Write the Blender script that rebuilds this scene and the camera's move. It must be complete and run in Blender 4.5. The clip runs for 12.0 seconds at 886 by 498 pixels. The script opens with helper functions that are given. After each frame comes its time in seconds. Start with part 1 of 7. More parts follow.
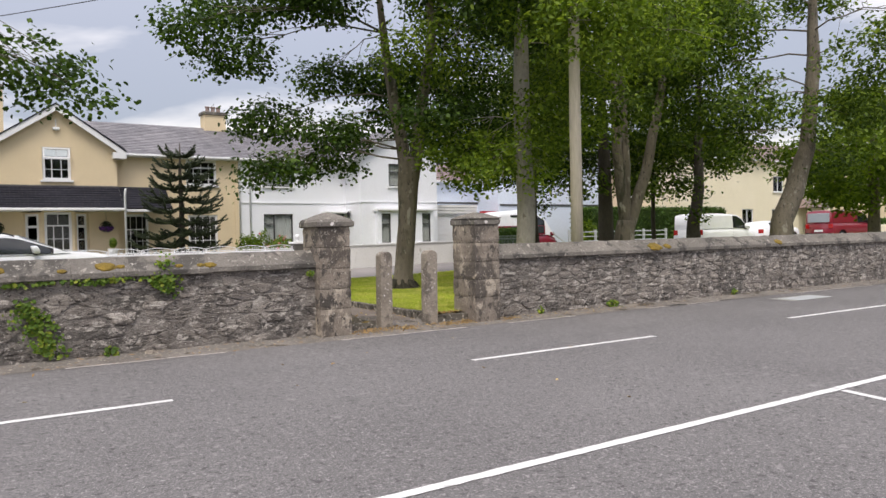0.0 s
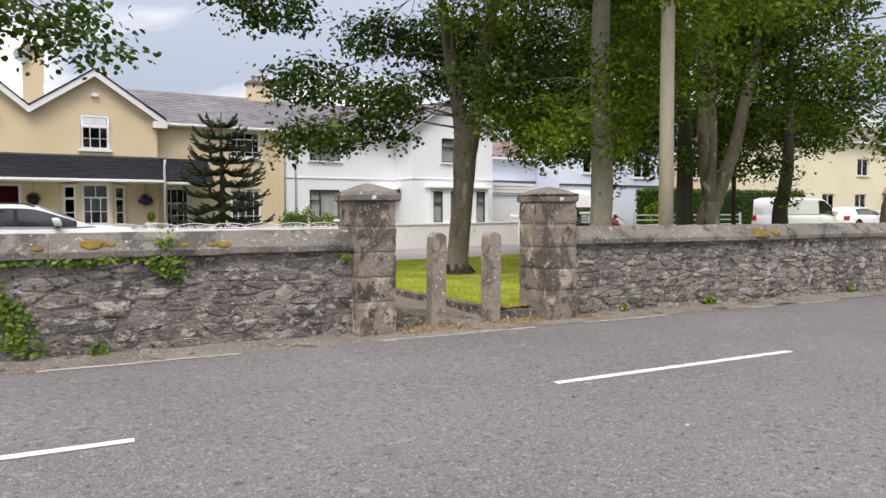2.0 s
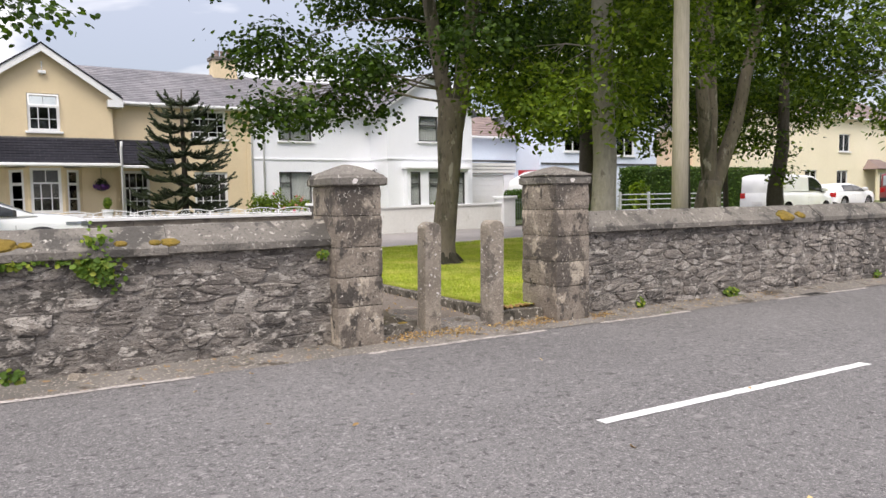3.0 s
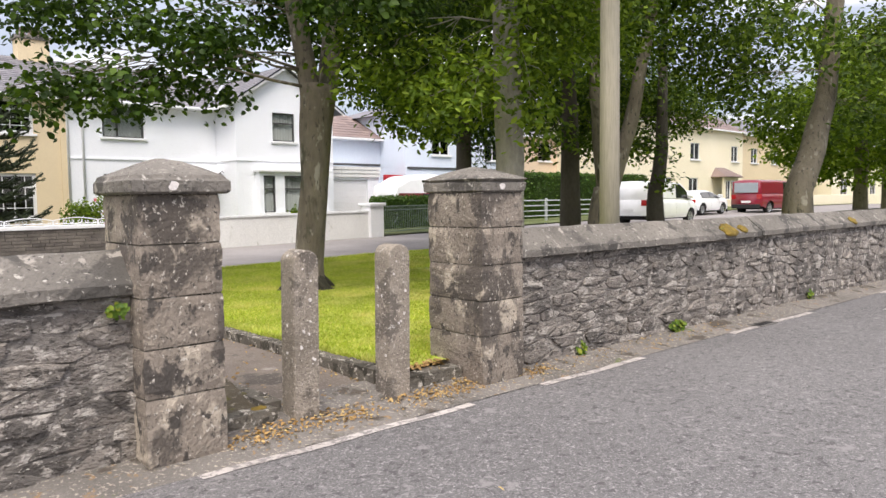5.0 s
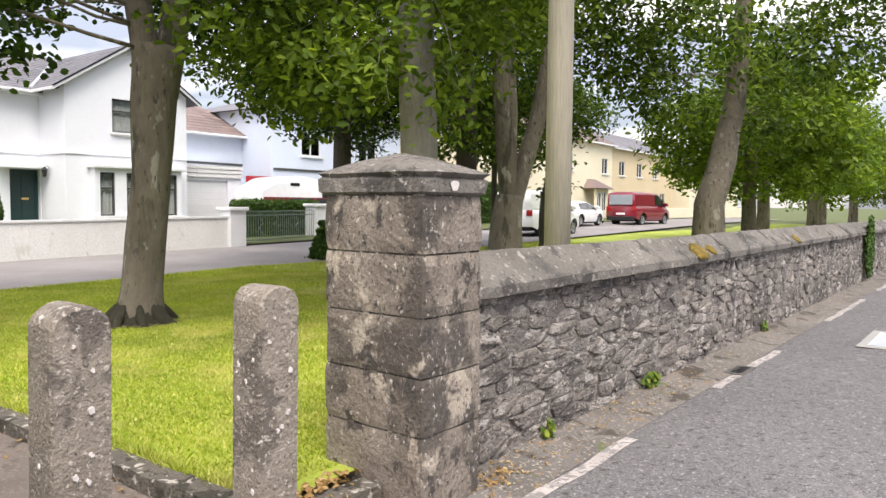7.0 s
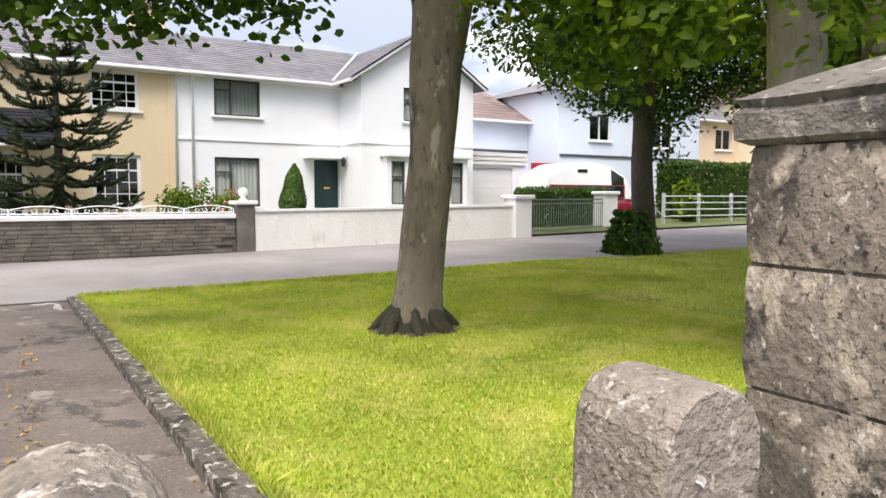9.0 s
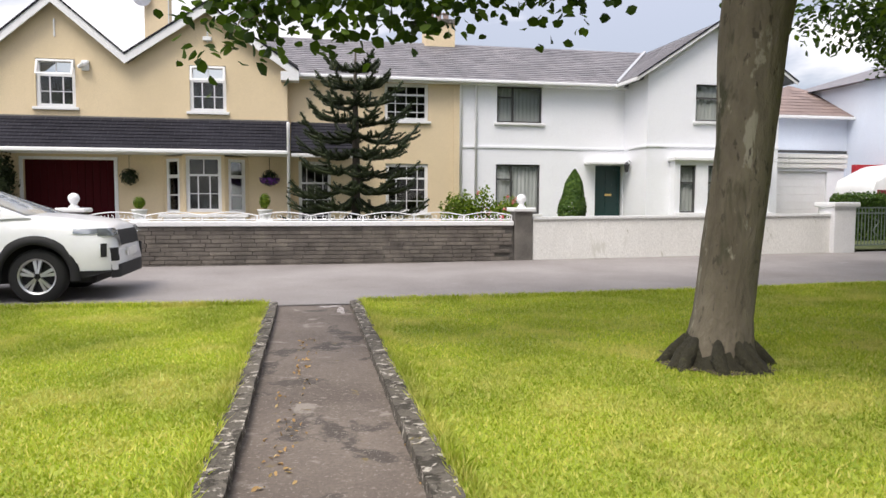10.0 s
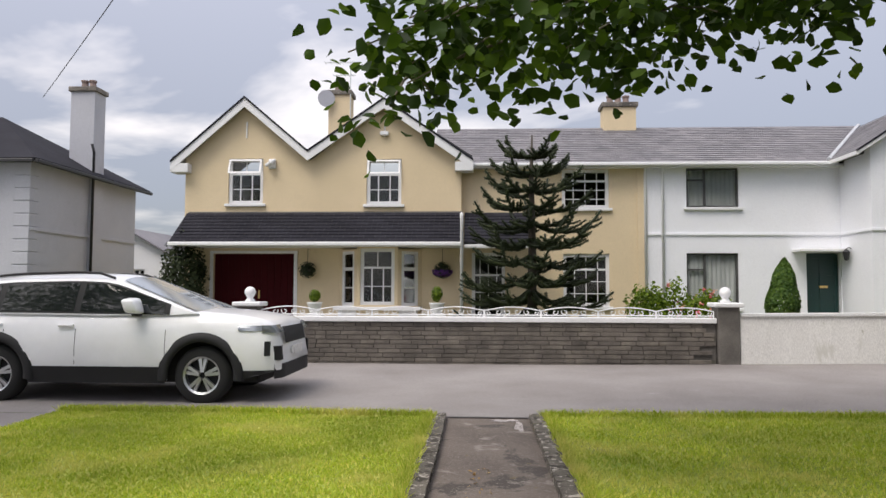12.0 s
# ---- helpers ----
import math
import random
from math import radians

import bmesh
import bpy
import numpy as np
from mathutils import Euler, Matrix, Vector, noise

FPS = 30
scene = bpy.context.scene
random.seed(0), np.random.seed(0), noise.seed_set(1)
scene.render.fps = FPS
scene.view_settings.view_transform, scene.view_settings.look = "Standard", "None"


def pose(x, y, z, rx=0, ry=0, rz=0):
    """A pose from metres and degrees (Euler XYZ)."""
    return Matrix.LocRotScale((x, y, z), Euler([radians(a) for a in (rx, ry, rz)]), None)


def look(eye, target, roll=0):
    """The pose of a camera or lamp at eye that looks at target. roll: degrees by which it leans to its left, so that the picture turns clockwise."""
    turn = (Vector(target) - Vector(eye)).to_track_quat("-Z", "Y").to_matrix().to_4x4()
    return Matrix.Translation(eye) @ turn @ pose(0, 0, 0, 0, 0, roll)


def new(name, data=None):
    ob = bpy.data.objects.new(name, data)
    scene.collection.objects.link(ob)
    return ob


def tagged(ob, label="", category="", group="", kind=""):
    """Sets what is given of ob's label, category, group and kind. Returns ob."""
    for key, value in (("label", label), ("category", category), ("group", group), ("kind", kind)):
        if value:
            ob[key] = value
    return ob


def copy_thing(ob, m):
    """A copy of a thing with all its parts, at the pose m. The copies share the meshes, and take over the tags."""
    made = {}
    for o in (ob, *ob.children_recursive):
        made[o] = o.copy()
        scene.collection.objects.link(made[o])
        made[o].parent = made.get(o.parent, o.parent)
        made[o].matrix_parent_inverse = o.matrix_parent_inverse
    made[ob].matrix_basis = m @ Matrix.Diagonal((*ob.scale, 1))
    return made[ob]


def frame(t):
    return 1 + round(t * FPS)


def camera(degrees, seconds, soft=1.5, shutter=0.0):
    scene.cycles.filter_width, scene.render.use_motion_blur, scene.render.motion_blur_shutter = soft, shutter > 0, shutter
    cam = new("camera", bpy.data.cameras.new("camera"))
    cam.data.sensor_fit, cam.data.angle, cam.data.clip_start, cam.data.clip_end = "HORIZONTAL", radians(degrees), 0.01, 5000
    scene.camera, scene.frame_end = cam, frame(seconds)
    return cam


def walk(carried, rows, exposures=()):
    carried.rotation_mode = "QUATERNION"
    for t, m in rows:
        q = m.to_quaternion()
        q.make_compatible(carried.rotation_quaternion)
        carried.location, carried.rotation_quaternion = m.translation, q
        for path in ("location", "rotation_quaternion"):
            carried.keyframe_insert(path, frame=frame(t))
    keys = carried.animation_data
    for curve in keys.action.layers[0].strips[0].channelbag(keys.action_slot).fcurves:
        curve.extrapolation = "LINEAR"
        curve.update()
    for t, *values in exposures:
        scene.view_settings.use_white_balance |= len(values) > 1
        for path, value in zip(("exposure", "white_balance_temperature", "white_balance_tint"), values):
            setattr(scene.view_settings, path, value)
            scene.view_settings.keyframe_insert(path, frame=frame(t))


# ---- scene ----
cam = camera(63.1, 12.0)
EXPOSURES = [(0.0, 0.15), (2.5, 0.38), (5.5, 0.62), (8.3, 0.68), (9.0, 0.68), (9.5, 0.65), (10.0, 0.4), (10.5, 0.4), (11.2, 0.19), (12.0, 0.06)]
PATH = [
    (0, (0.484, -0.302, 1.557), (1.53, 1.402, 1.516), -1.3),
    (0.5, (0.668, 0.055, 1.514), (1.818, 1.69, 1.453), -1.2),
    (1, (0.924, 0.52, 1.513), (2.085, 2.145, 1.426), -0.6),
    (1.5, (1.14, 1.012, 1.532), (2.281, 2.652, 1.436), 0.2),
    (2, (1.494, 1.78, 1.521), (2.418, 3.551, 1.428), -0.2),
    (2.5, (1.73, 2.502, 1.563), (2.599, 4.3, 1.453), -0.8),
    (3, (2.009, 3.303, 1.594), (2.996, 5.036, 1.446), -0.9),
    (3.5, (2.343, 4.021, 1.619), (3.453, 5.676, 1.45), -1.1),
    (5.3, (3.556, 6.352, 1.663), (4.904, 7.824, 1.528), -0.5),
    (5.5, (3.719, 6.588, 1.659), (5.093, 8.035, 1.525), -0.3),
    (6, (4.162, 7.132, 1.649), (5.605, 8.51, 1.513), 0.1),
    (6.5, (4.506, 7.614, 1.635), (6.034, 8.898, 1.51), 0.5),
    (6.7, (4.697, 7.865, 1.662), (6.277, 9.084, 1.547), 0.6),
    (8.3, (5.761, 9.501, 1.58), (7.049, 11.021, 1.408), -0.6),
    (8.5, (5.876, 9.648, 1.565), (7.096, 11.224, 1.401), -0.4),
    (9, (6.191, 10.157, 1.58), (7.186, 11.885, 1.426), 0.2),
    (9.5, (6.455, 10.565, 1.55), (7.117, 12.446, 1.402), 0.2),
    (10, (6.502, 11.098, 1.554), (6.782, 13.074, 1.419), 0.2),
    (10.5, (6.504, 11.627, 1.58), (6.531, 13.625, 1.498), -0.1),
    (11, (6.477, 12.079, 1.643), (6.401, 14.076, 1.74), 0.0),
    (11.5, (6.442, 12.334, 1.647), (6.375, 14.325, 1.825), 0.1),
    (12, (6.426, 12.5, 1.617), (6.234, 14.487, 1.731), 0.2),
]
walk(cam, [(t, look(eye, target, roll)) for t, eye, target, roll in PATH], EXPOSURES)

# ---- light ----
world = bpy.data.worlds.new("overcast_sky")
scene.world = world
world.use_nodes = True
SUN_EL, SUN_AZ = 52.0, 215.0
CLOUD_SHIFT = (5.2, 3.1, 0.0)


def sky_nodes():
    nt = world.node_tree
    nt.nodes.clear()
    N, L = nt.nodes.new, nt.links.new
    out, bg = N("ShaderNodeOutputWorld"), N("ShaderNodeBackground")
    sky = N("ShaderNodeTexSky")
    sky.sky_type, sky.sun_disc = "NISHITA", False
    sky.sun_elevation, sky.sun_rotation = radians(SUN_EL), radians(SUN_AZ)
    sk = N("ShaderNodeVectorMath")
    sk.operation = "SCALE"
    sk.inputs["Scale"].default_value = 0.03
    L(sky.outputs[0], sk.inputs[0])
    co = N("ShaderNodeTexCoord")
    # cloud deck: the direction is projected on a flat layer
    sep = N("ShaderNodeSeparateXYZ")
    L(co.outputs["Generated"], sep.inputs[0])
    up = N("ShaderNodeMath"); up.operation = "MAXIMUM"; up.inputs[1].default_value = 0.0
    L(sep.outputs[2], up.inputs[0])
    lift = N("ShaderNodeMath"); lift.operation = "ADD"; lift.inputs[1].default_value = 0.16
    L(up.outputs[0], lift.inputs[0])
    div = N("ShaderNodeVectorMath"); div.operation = "DIVIDE"
    L(co.outputs["Generated"], div.inputs[0])
    shift = N("ShaderNodeVectorMath"); shift.operation = "ADD"; shift.inputs[1].default_value = CLOUD_SHIFT
    cmb = N("ShaderNodeCombineXYZ")
    for i in range(3):
        L(lift.outputs[0], cmb.inputs[i])
    L(cmb.outputs[0], div.inputs[1])
    n = N("ShaderNodeTexNoise")
    n.inputs["Scale"].default_value, n.inputs["Detail"].default_value, n.inputs["Roughness"].default_value = 0.85, 6.0, 0.52
    n.inputs["Distortion"].default_value = 0.25
    L(div.outputs[0], shift.inputs[0])
    L(shift.outputs[0], n.inputs["Vector"])
    ramp = N("ShaderNodeValToRGB")
    e = ramp.color_ramp.elements
    e[0].position, e[0].color = 0.47, (0.33, 0.335, 0.39, 1)
    e[1].position, e[1].color = 0.67, (1.13, 1.03, 0.965, 1)
    L(n.outputs[0], ramp.inputs[0])
    # an overcast sky is brighter towards the zenith
    grad = N("ShaderNodeMapRange")
    grad.inputs["To Min"].default_value, grad.inputs["To Max"].default_value = SKY_LOW, SKY_TOP
    L(up.outputs[0], grad.inputs["Value"])
    cl = N("ShaderNodeVectorMath"); cl.operation = "SCALE"
    L(ramp.outputs[0], cl.inputs[0]); L(grad.outputs[0], cl.inputs["Scale"])
    add = N("ShaderNodeVectorMath"); add.operation = "ADD"
    L(cl.outputs[0], add.inputs[0]); L(sk.outputs[0], add.inputs[1])
    L(add.outputs[0], bg.inputs[0])
    bg.inputs[1].default_value = 1.0
    L(bg.outputs[0], out.inputs[0])


SKY_LOW, SKY_TOP = 0.66, 3.0
sky_nodes()
sun = new("sun", bpy.data.lights.new("sun", "SUN"))
sun.data.energy, sun.data.angle, sun.data.color = 2.3, radians(28), (1.0, 0.93, 0.84)
sun.matrix_world = look((0, 0, 30), (30 * math.sin(radians(SUN_AZ)) * -0.6, 30 * math.cos(radians(SUN_AZ)) * -0.6, 0))

# ---- materials ----


def nodes_of(name):
    m = bpy.data.materials.new(name)
    m.use_nodes = True
    nt = m.node_tree
    return m, nt, nt.nodes.new, nt.links.new, nt.nodes["Principled BSDF"]


def ramp_node(nt, src, stops):
    r = nt.nodes.new("ShaderNodeValToRGB")
    el = r.color_ramp.elements
    while len(el) < len(stops):
        el.new(0.5)
    for i, (p, c) in enumerate(stops):
        el[i].position, el[i].color = p, (*c, 1)
    nt.links.new(src, r.inputs[0])
    return r.outputs[0]


def noise_node(nt, vec, scale, detail=4.0, rough=0.55, dist=0.0):
    n = nt.nodes.new("ShaderNodeTexNoise")
    n.inputs["Scale"].default_value, n.inputs["Detail"].default_value = scale, detail
    n.inputs["Roughness"].default_value, n.inputs["Distortion"].default_value = rough, dist
    nt.links.new(vec, n.inputs["Vector"])
    return n.outputs[0]


def mix_node(nt, kind, fac, a, b):
    m = nt.nodes.new("ShaderNodeMix")
    m.data_type, m.blend_type = "RGBA", kind
    for sock, v in ((m.inputs[0], fac), (m.inputs[6], a), (m.inputs[7], b)):
        if isinstance(v, (int, float)):
            sock.default_value = v
        elif isinstance(v, tuple):
            sock.default_value = (*v, 1)
        else:
            nt.links.new(v, sock)
    return m.outputs[2]


def surf(name, c1, c2, big=0.6, fine=30.0, rough=0.8, bump=0.3, metal=0.0, spots=None, random_by="", stretch=(1, 1, 1), bump_dist=0.01, coat=0.0, grain=0.75):
    """Two-scale procedural surface: large stains, fine grain and bump; spots: (scale, threshold, colour)."""
    m, nt, N, L, p = nodes_of(name)
    co = N("ShaderNodeTexCoord")
    mp = N("ShaderNodeMapping")
    mp.inputs["Scale"].default_value = stretch
    geo = N("ShaderNodeNewGeometry")
    L(geo.outputs["Position"], mp.inputs[0])
    vec = mp.outputs[0]
    b = noise_node(nt, vec, big, 5.0, 0.6)
    f = noise_node(nt, vec, fine, 4.0, 0.6)
    col = ramp_node(nt, b, [(0.3, c1), (0.7, c2)])
    fr = ramp_node(nt, f, [(0.25, (0.72, 0.72, 0.72)), (0.75, (1.2, 1.2, 1.2))])
    col = mix_node(nt, "MULTIPLY", grain, col, fr)
    if random_by:
        if random_by == "island":
            r = geo.outputs["Random Per Island"]
        else:
            oi = N("ShaderNodeObjectInfo")
            r = oi.outputs["Random"]
        rr = ramp_node(nt, r, [(0.0, (0.8, 0.79, 0.79)), (1.0, (1.18, 1.17, 1.14))])
        col = mix_node(nt, "MULTIPLY", 1.0, col, rr)
    for s in spots or ():
        sc, th, sc_col = s
        q = noise_node(nt, vec, sc, 5.0, 0.62, 0.3)
        k = ramp_node(nt, q, [(th, (0, 0, 0)), (min(th + 0.055, 1), (1, 1, 1))])
        col = mix_node(nt, "MIX", k, col, sc_col)
    L(col, p.inputs["Base Color"])
    p.inputs["Roughness"].default_value, p.inputs["Metallic"].default_value = rough, metal
    p.inputs["Coat Weight"].default_value = coat
    if bump:
        bp = N("ShaderNodeBump")
        bp.inputs["Strength"].default_value, bp.inputs["Distance"].default_value = bump, bump_dist
        L(f, bp.inputs["Height"])
        L(bp.outputs[0], p.inputs["Normal"])
    return m


def leaf_mat(name, c1, c2, c3, thru=0.35, patch=None):
    m, nt, N, L, p = nodes_of(name)
    geo = N("ShaderNodeNewGeometry")
    col = ramp_node(nt, geo.outputs["Random Per Island"], [(0.0, c1), (0.6, c2), (1.0, c3)])
    b = noise_node(nt, geo.outputs["Position"], 0.7, 3.0)
    k = ramp_node(nt, b, [(0.3, (0.7, 0.72, 0.7)), (0.7, (1.25, 1.2, 1.1))])
    col = mix_node(nt, "MULTIPLY", 1.0, col, k)
    if patch:
        q = noise_node(nt, geo.outputs["Position"], 1.1, 4.0, 0.6)
        col = mix_node(nt, "MIX", ramp_node(nt, q, [(0.5, (0, 0, 0)), (0.66, (0.75, 0.75, 0.75))]), col, patch)
    L(col, p.inputs["Base Color"])
    p.inputs["Roughness"].default_value = 0.55
    p.inputs["Specular IOR Level"].default_value = 0.25
    t = N("ShaderNodeBsdfTranslucent")
    tc = mix_node(nt, "MULTIPLY", 1.0, col, (1.5, 1.55, 0.7))
    L(tc, t.inputs[0])
    mx = N("ShaderNodeMixShader")
    mx.inputs[0].default_value = thru
    L(p.outputs[0], mx.inputs[1]); L(t.outputs[0], mx.inputs[2])
    L(mx.outputs[0], nt.nodes["Material Output"].inputs[0])
    return m


def glass_mat(name, tint):
    m, nt, N, L, p = nodes_of(name)
    tr, gl, fr, mx = N("ShaderNodeBsdfTransparent"), N("ShaderNodeBsdfGlossy"), N("ShaderNodeFresnel"), N("ShaderNodeMixShader")
    tr.inputs[0].default_value = (*tint, 1)
    gl.inputs["Roughness"].default_value = 0.03
    fr.inputs[0].default_value = 1.55
    L(fr.outputs[0], mx.inputs[0]); L(tr.outputs[0], mx.inputs[1]); L(gl.outputs[0], mx.inputs[2])
    L(mx.outputs[0], nt.nodes["Material Output"].inputs[0])
    return m


def plain(name, c, rough=0.5, metal=0.0, coat=0.0):
    return surf(name, tuple(v * 0.93 for v in c), tuple(min(1, v * 1.05) for v in c), 1.5, 60, rough, 0.0, metal, coat=coat, grain=0.06)


M = {}
M["asphalt"] = surf("asphalt", (0.115, 0.108, 0.108), (0.165, 0.156, 0.155), 0.35, 38, 0.85, 1.0, spots=[(75, 0.56, (0.27, 0.256, 0.252)), (58, 0.57, (0.06, 0.056, 0.056)), (34, 0.565, (0.3, 0.284, 0.279)), (17, 0.57, (0.07, 0.066, 0.066)), (7, 0.61, (0.22, 0.208, 0.204)), (0.5, 0.66, (0.1, 0.095, 0.095))], bump_dist=0.012)
M["lane_tar"] = surf("lane_tarmac", (0.2, 0.18, 0.172), (0.29, 0.268, 0.256), 0.5, 40, 0.9, 0.5, spots=[(0.9, 0.66, (0.3, 0.285, 0.275))], bump_dist=0.006)
M["path"] = surf("path_concrete", (0.1, 0.08, 0.066), (0.2, 0.165, 0.138), 0.8, 35, 0.9, 0.9, spots=[(1.6, 0.55, (0.075, 0.063, 0.053)), (40, 0.58, (0.235, 0.205, 0.178)), (2.5, 0.6, (0.26, 0.23, 0.2)), (6, 0.66, (0.17, 0.13, 0.06))])
M["verge"] = surf("verge_grit", (0.12, 0.108, 0.096), (0.225, 0.203, 0.182), 1.2, 45, 0.95, 1.0, spots=[(30, 0.57, (0.4, 0.35, 0.29)), (9, 0.6, (0.28, 0.18, 0.09)), (3, 0.57, (0.08, 0.065, 0.05)), (5, 0.66, (0.12, 0.14, 0.05))], bump_dist=0.02)
M["white_line"] = surf("road_paint", (0.62, 0.61, 0.6), (0.78, 0.77, 0.76), 2.0, 60, 0.7, 0.6, spots=[(45, 0.6, (0.25, 0.245, 0.24)), (7, 0.62, (0.4, 0.39, 0.385))], bump_dist=0.004)
M["worn_line"] = surf("worn_road_paint", (0.4, 0.355, 0.33), (0.56, 0.51, 0.48), 2.0, 60, 0.8, 0.6, spots=[(22, 0.51, (0.22, 0.2, 0.19)), (5, 0.58, (0.24, 0.22, 0.205))], bump_dist=0.004)
M["soil"] = surf("soil_and_turf", (0.07, 0.09, 0.025), (0.13, 0.15, 0.05), 0.8, 30, 0.95, 0.8)
M["lawn"] = surf("lawn_turf", (0.22, 0.3, 0.022), (0.38, 0.41, 0.06), 0.8, 45, 0.9, 0.8, spots=[(0.55, 0.62, (0.3, 0.29, 0.075)), (1.7, 0.63, (0.16, 0.2, 0.03))])
M["blade"] = leaf_mat("grass_blades", (0.25, 0.335, 0.035), (0.405, 0.475, 0.07), (0.6, 0.56, 0.2), 0.32, (0.59, 0.54, 0.2))
M["mossy_soil"] = surf("mossy_soil", (0.06, 0.048, 0.03), (0.13, 0.105, 0.07), 3, 35, 0.95, 1.0, spots=[(5, 0.56, (0.11, 0.1, 0.025)), (16, 0.6, (0.28, 0.24, 0.19))], bump_dist=0.03)
M["mortar"] = surf("lime_mortar", (0.14, 0.125, 0.112), (0.29, 0.262, 0.235), 1.4, 24, 0.95, 1.0, spots=[(3, 0.54, (0.09, 0.081, 0.072)), (7, 0.56, (0.45, 0.41, 0.37)), (18, 0.58, (0.06, 0.053, 0.047))], stretch=(1, 1, 1.7), bump_dist=0.04)
STONE_SPOTS = [(1.3, 0.52, (0.115, 0.102, 0.092)), (5, 0.55, (0.44, 0.4, 0.36)), (9, 0.57, (0.075, 0.066, 0.059)), (24, 0.61, (0.56, 0.52, 0.47)), (30, 0.6, (0.06, 0.052, 0.046))]
M["stone"] = surf("limestone_rubble", (0.17, 0.15, 0.134), (0.31, 0.277, 0.25), 2.0, 26, 0.9, 1.0, spots=STONE_SPOTS, random_by="object", stretch=(1, 1, 1.7), bump_dist=0.05)
M["stone_far"] = surf("limestone_rubble_joined", (0.17, 0.15, 0.134), (0.31, 0.277, 0.25), 2.0, 26, 0.9, 1.0, spots=STONE_SPOTS, random_by="island", bump_dist=0.04)
M["coping"] = surf("coping_concrete", (0.13, 0.117, 0.103), (0.235, 0.212, 0.186), 1.3, 34, 0.92, 1.0, spots=[(2.0, 0.54, (0.08, 0.073, 0.065)), (8, 0.6, (0.33, 0.3, 0.265)), (20, 0.62, (0.43, 0.4, 0.36)), (28, 0.6, (0.06, 0.055, 0.05))], bump_dist=0.02)
M["pillar"] = surf("pillar_concrete", (0.19, 0.156, 0.126), (0.33, 0.28, 0.23), 1.6, 40, 0.92, 1.0, spots=[(1.7, 0.5, (0.105, 0.088, 0.074)), (3.0, 0.56, (0.44, 0.375, 0.3)), (6.5, 0.55, (0.07, 0.06, 0.052)), (17, 0.6, (0.2, 0.17, 0.14)), (30, 0.61, (0.52, 0.47, 0.41)), (45, 0.6, (0.06, 0.052, 0.045))], stretch=(1, 1, 0.75), bump_dist=0.02)
M["aggregate"] = surf("exposed_aggregate", (0.21, 0.178, 0.142), (0.37, 0.318, 0.262), 2.5, 55, 0.95, 1.0, spots=[(2.5, 0.54, (0.15, 0.128, 0.108)), (38, 0.57, (0.48, 0.42, 0.36)), (50, 0.6, (0.09, 0.078, 0.068)), (9, 0.64, (0.6, 0.57, 0.52))], bump_dist=0.02)
M["kerb"] = surf("kerb_concrete", (0.085, 0.075, 0.06), (0.19, 0.168, 0.138), 3, 30, 0.95, 1.0, spots=[(6, 0.52, (0.05, 0.044, 0.033)), (14, 0.57, (0.5, 0.46, 0.4)), (7, 0.64, (0.16, 0.13, 0.04))], bump_dist=0.03)
M["damp_moss"] = surf("damp_dark_moss", (0.026, 0.024, 0.014), (0.055, 0.05, 0.03), 5, 40, 0.95, 1.0, spots=[(12, 0.62, (0.07, 0.07, 0.03))], bump_dist=0.03)
M["lichen"] = surf("white_lichen", (0.6, 0.55, 0.52), (0.75, 0.7, 0.68), 8, 60, 0.95, 0.5)
M["moss"] = surf("orange_moss", (0.16, 0.11, 0.02), (0.3, 0.2, 0.03), 6, 60, 0.95, 1.0, spots=[(12, 0.6, (0.1, 0.11, 0.02))], bump_dist=0.02)
M["cream"] = surf("cream_render", (0.68, 0.555, 0.365), (0.74, 0.605, 0.405), 0.5, 70, 0.9, 0.35, spots=[(0.6, 0.72, (0.63, 0.515, 0.345))])
M["white"] = surf("white_render", (0.82, 0.83, 0.87), (0.87, 0.88, 0.92), 0.5, 70, 0.9, 0.35, spots=[(0.8, 0.74, (0.7, 0.71, 0.73))])
M["grey"] = surf("grey_render", (0.43, 0.435, 0.48), (0.5, 0.505, 0.55), 0.5, 50, 0.9, 0.35)
M["blue"] = surf("pale_blue_render", (0.66, 0.72, 0.82), (0.72, 0.78, 0.88), 0.5, 60, 0.9, 0.3)
M["peach"] = surf("peach_render", (0.75, 0.58, 0.42), (0.8, 0.63, 0.46), 0.5, 60, 0.9, 0.3)
M["butter"] = surf("pale_yellow_render", (0.8, 0.72, 0.53), (0.86, 0.78, 0.6), 0.4, 60, 0.9, 0.3, spots=[(0.5, 0.7, (0.8, 0.74, 0.6))])
M["trim"] = surf("white_gloss_paint", (0.76, 0.76, 0.77), (0.82, 0.82, 0.83), 1.5, 60, 0.45, 0.08)
M["dirty_white"] = surf("weathered_white_wall", (0.7, 0.69, 0.67), (0.8, 0.79, 0.77), 0.8, 50, 0.9, 0.4, spots=[(1.2, 0.62, (0.62, 0.61, 0.57)), (4, 0.65, (0.5, 0.49, 0.44))], stretch=(1, 1, 0.45))
M["galv_sheet"] = plain("zinc_sheet", (0.5, 0.51, 0.53), 0.6, 0.3)
M["slate"] = surf("grey_slate", (0.155, 0.15, 0.165), (0.23, 0.22, 0.235), 0.6, 40, 0.65, 0.3, random_by="island")
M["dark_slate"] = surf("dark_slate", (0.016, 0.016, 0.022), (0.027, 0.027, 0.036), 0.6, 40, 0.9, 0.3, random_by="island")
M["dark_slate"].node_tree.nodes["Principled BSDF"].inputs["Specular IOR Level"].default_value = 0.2
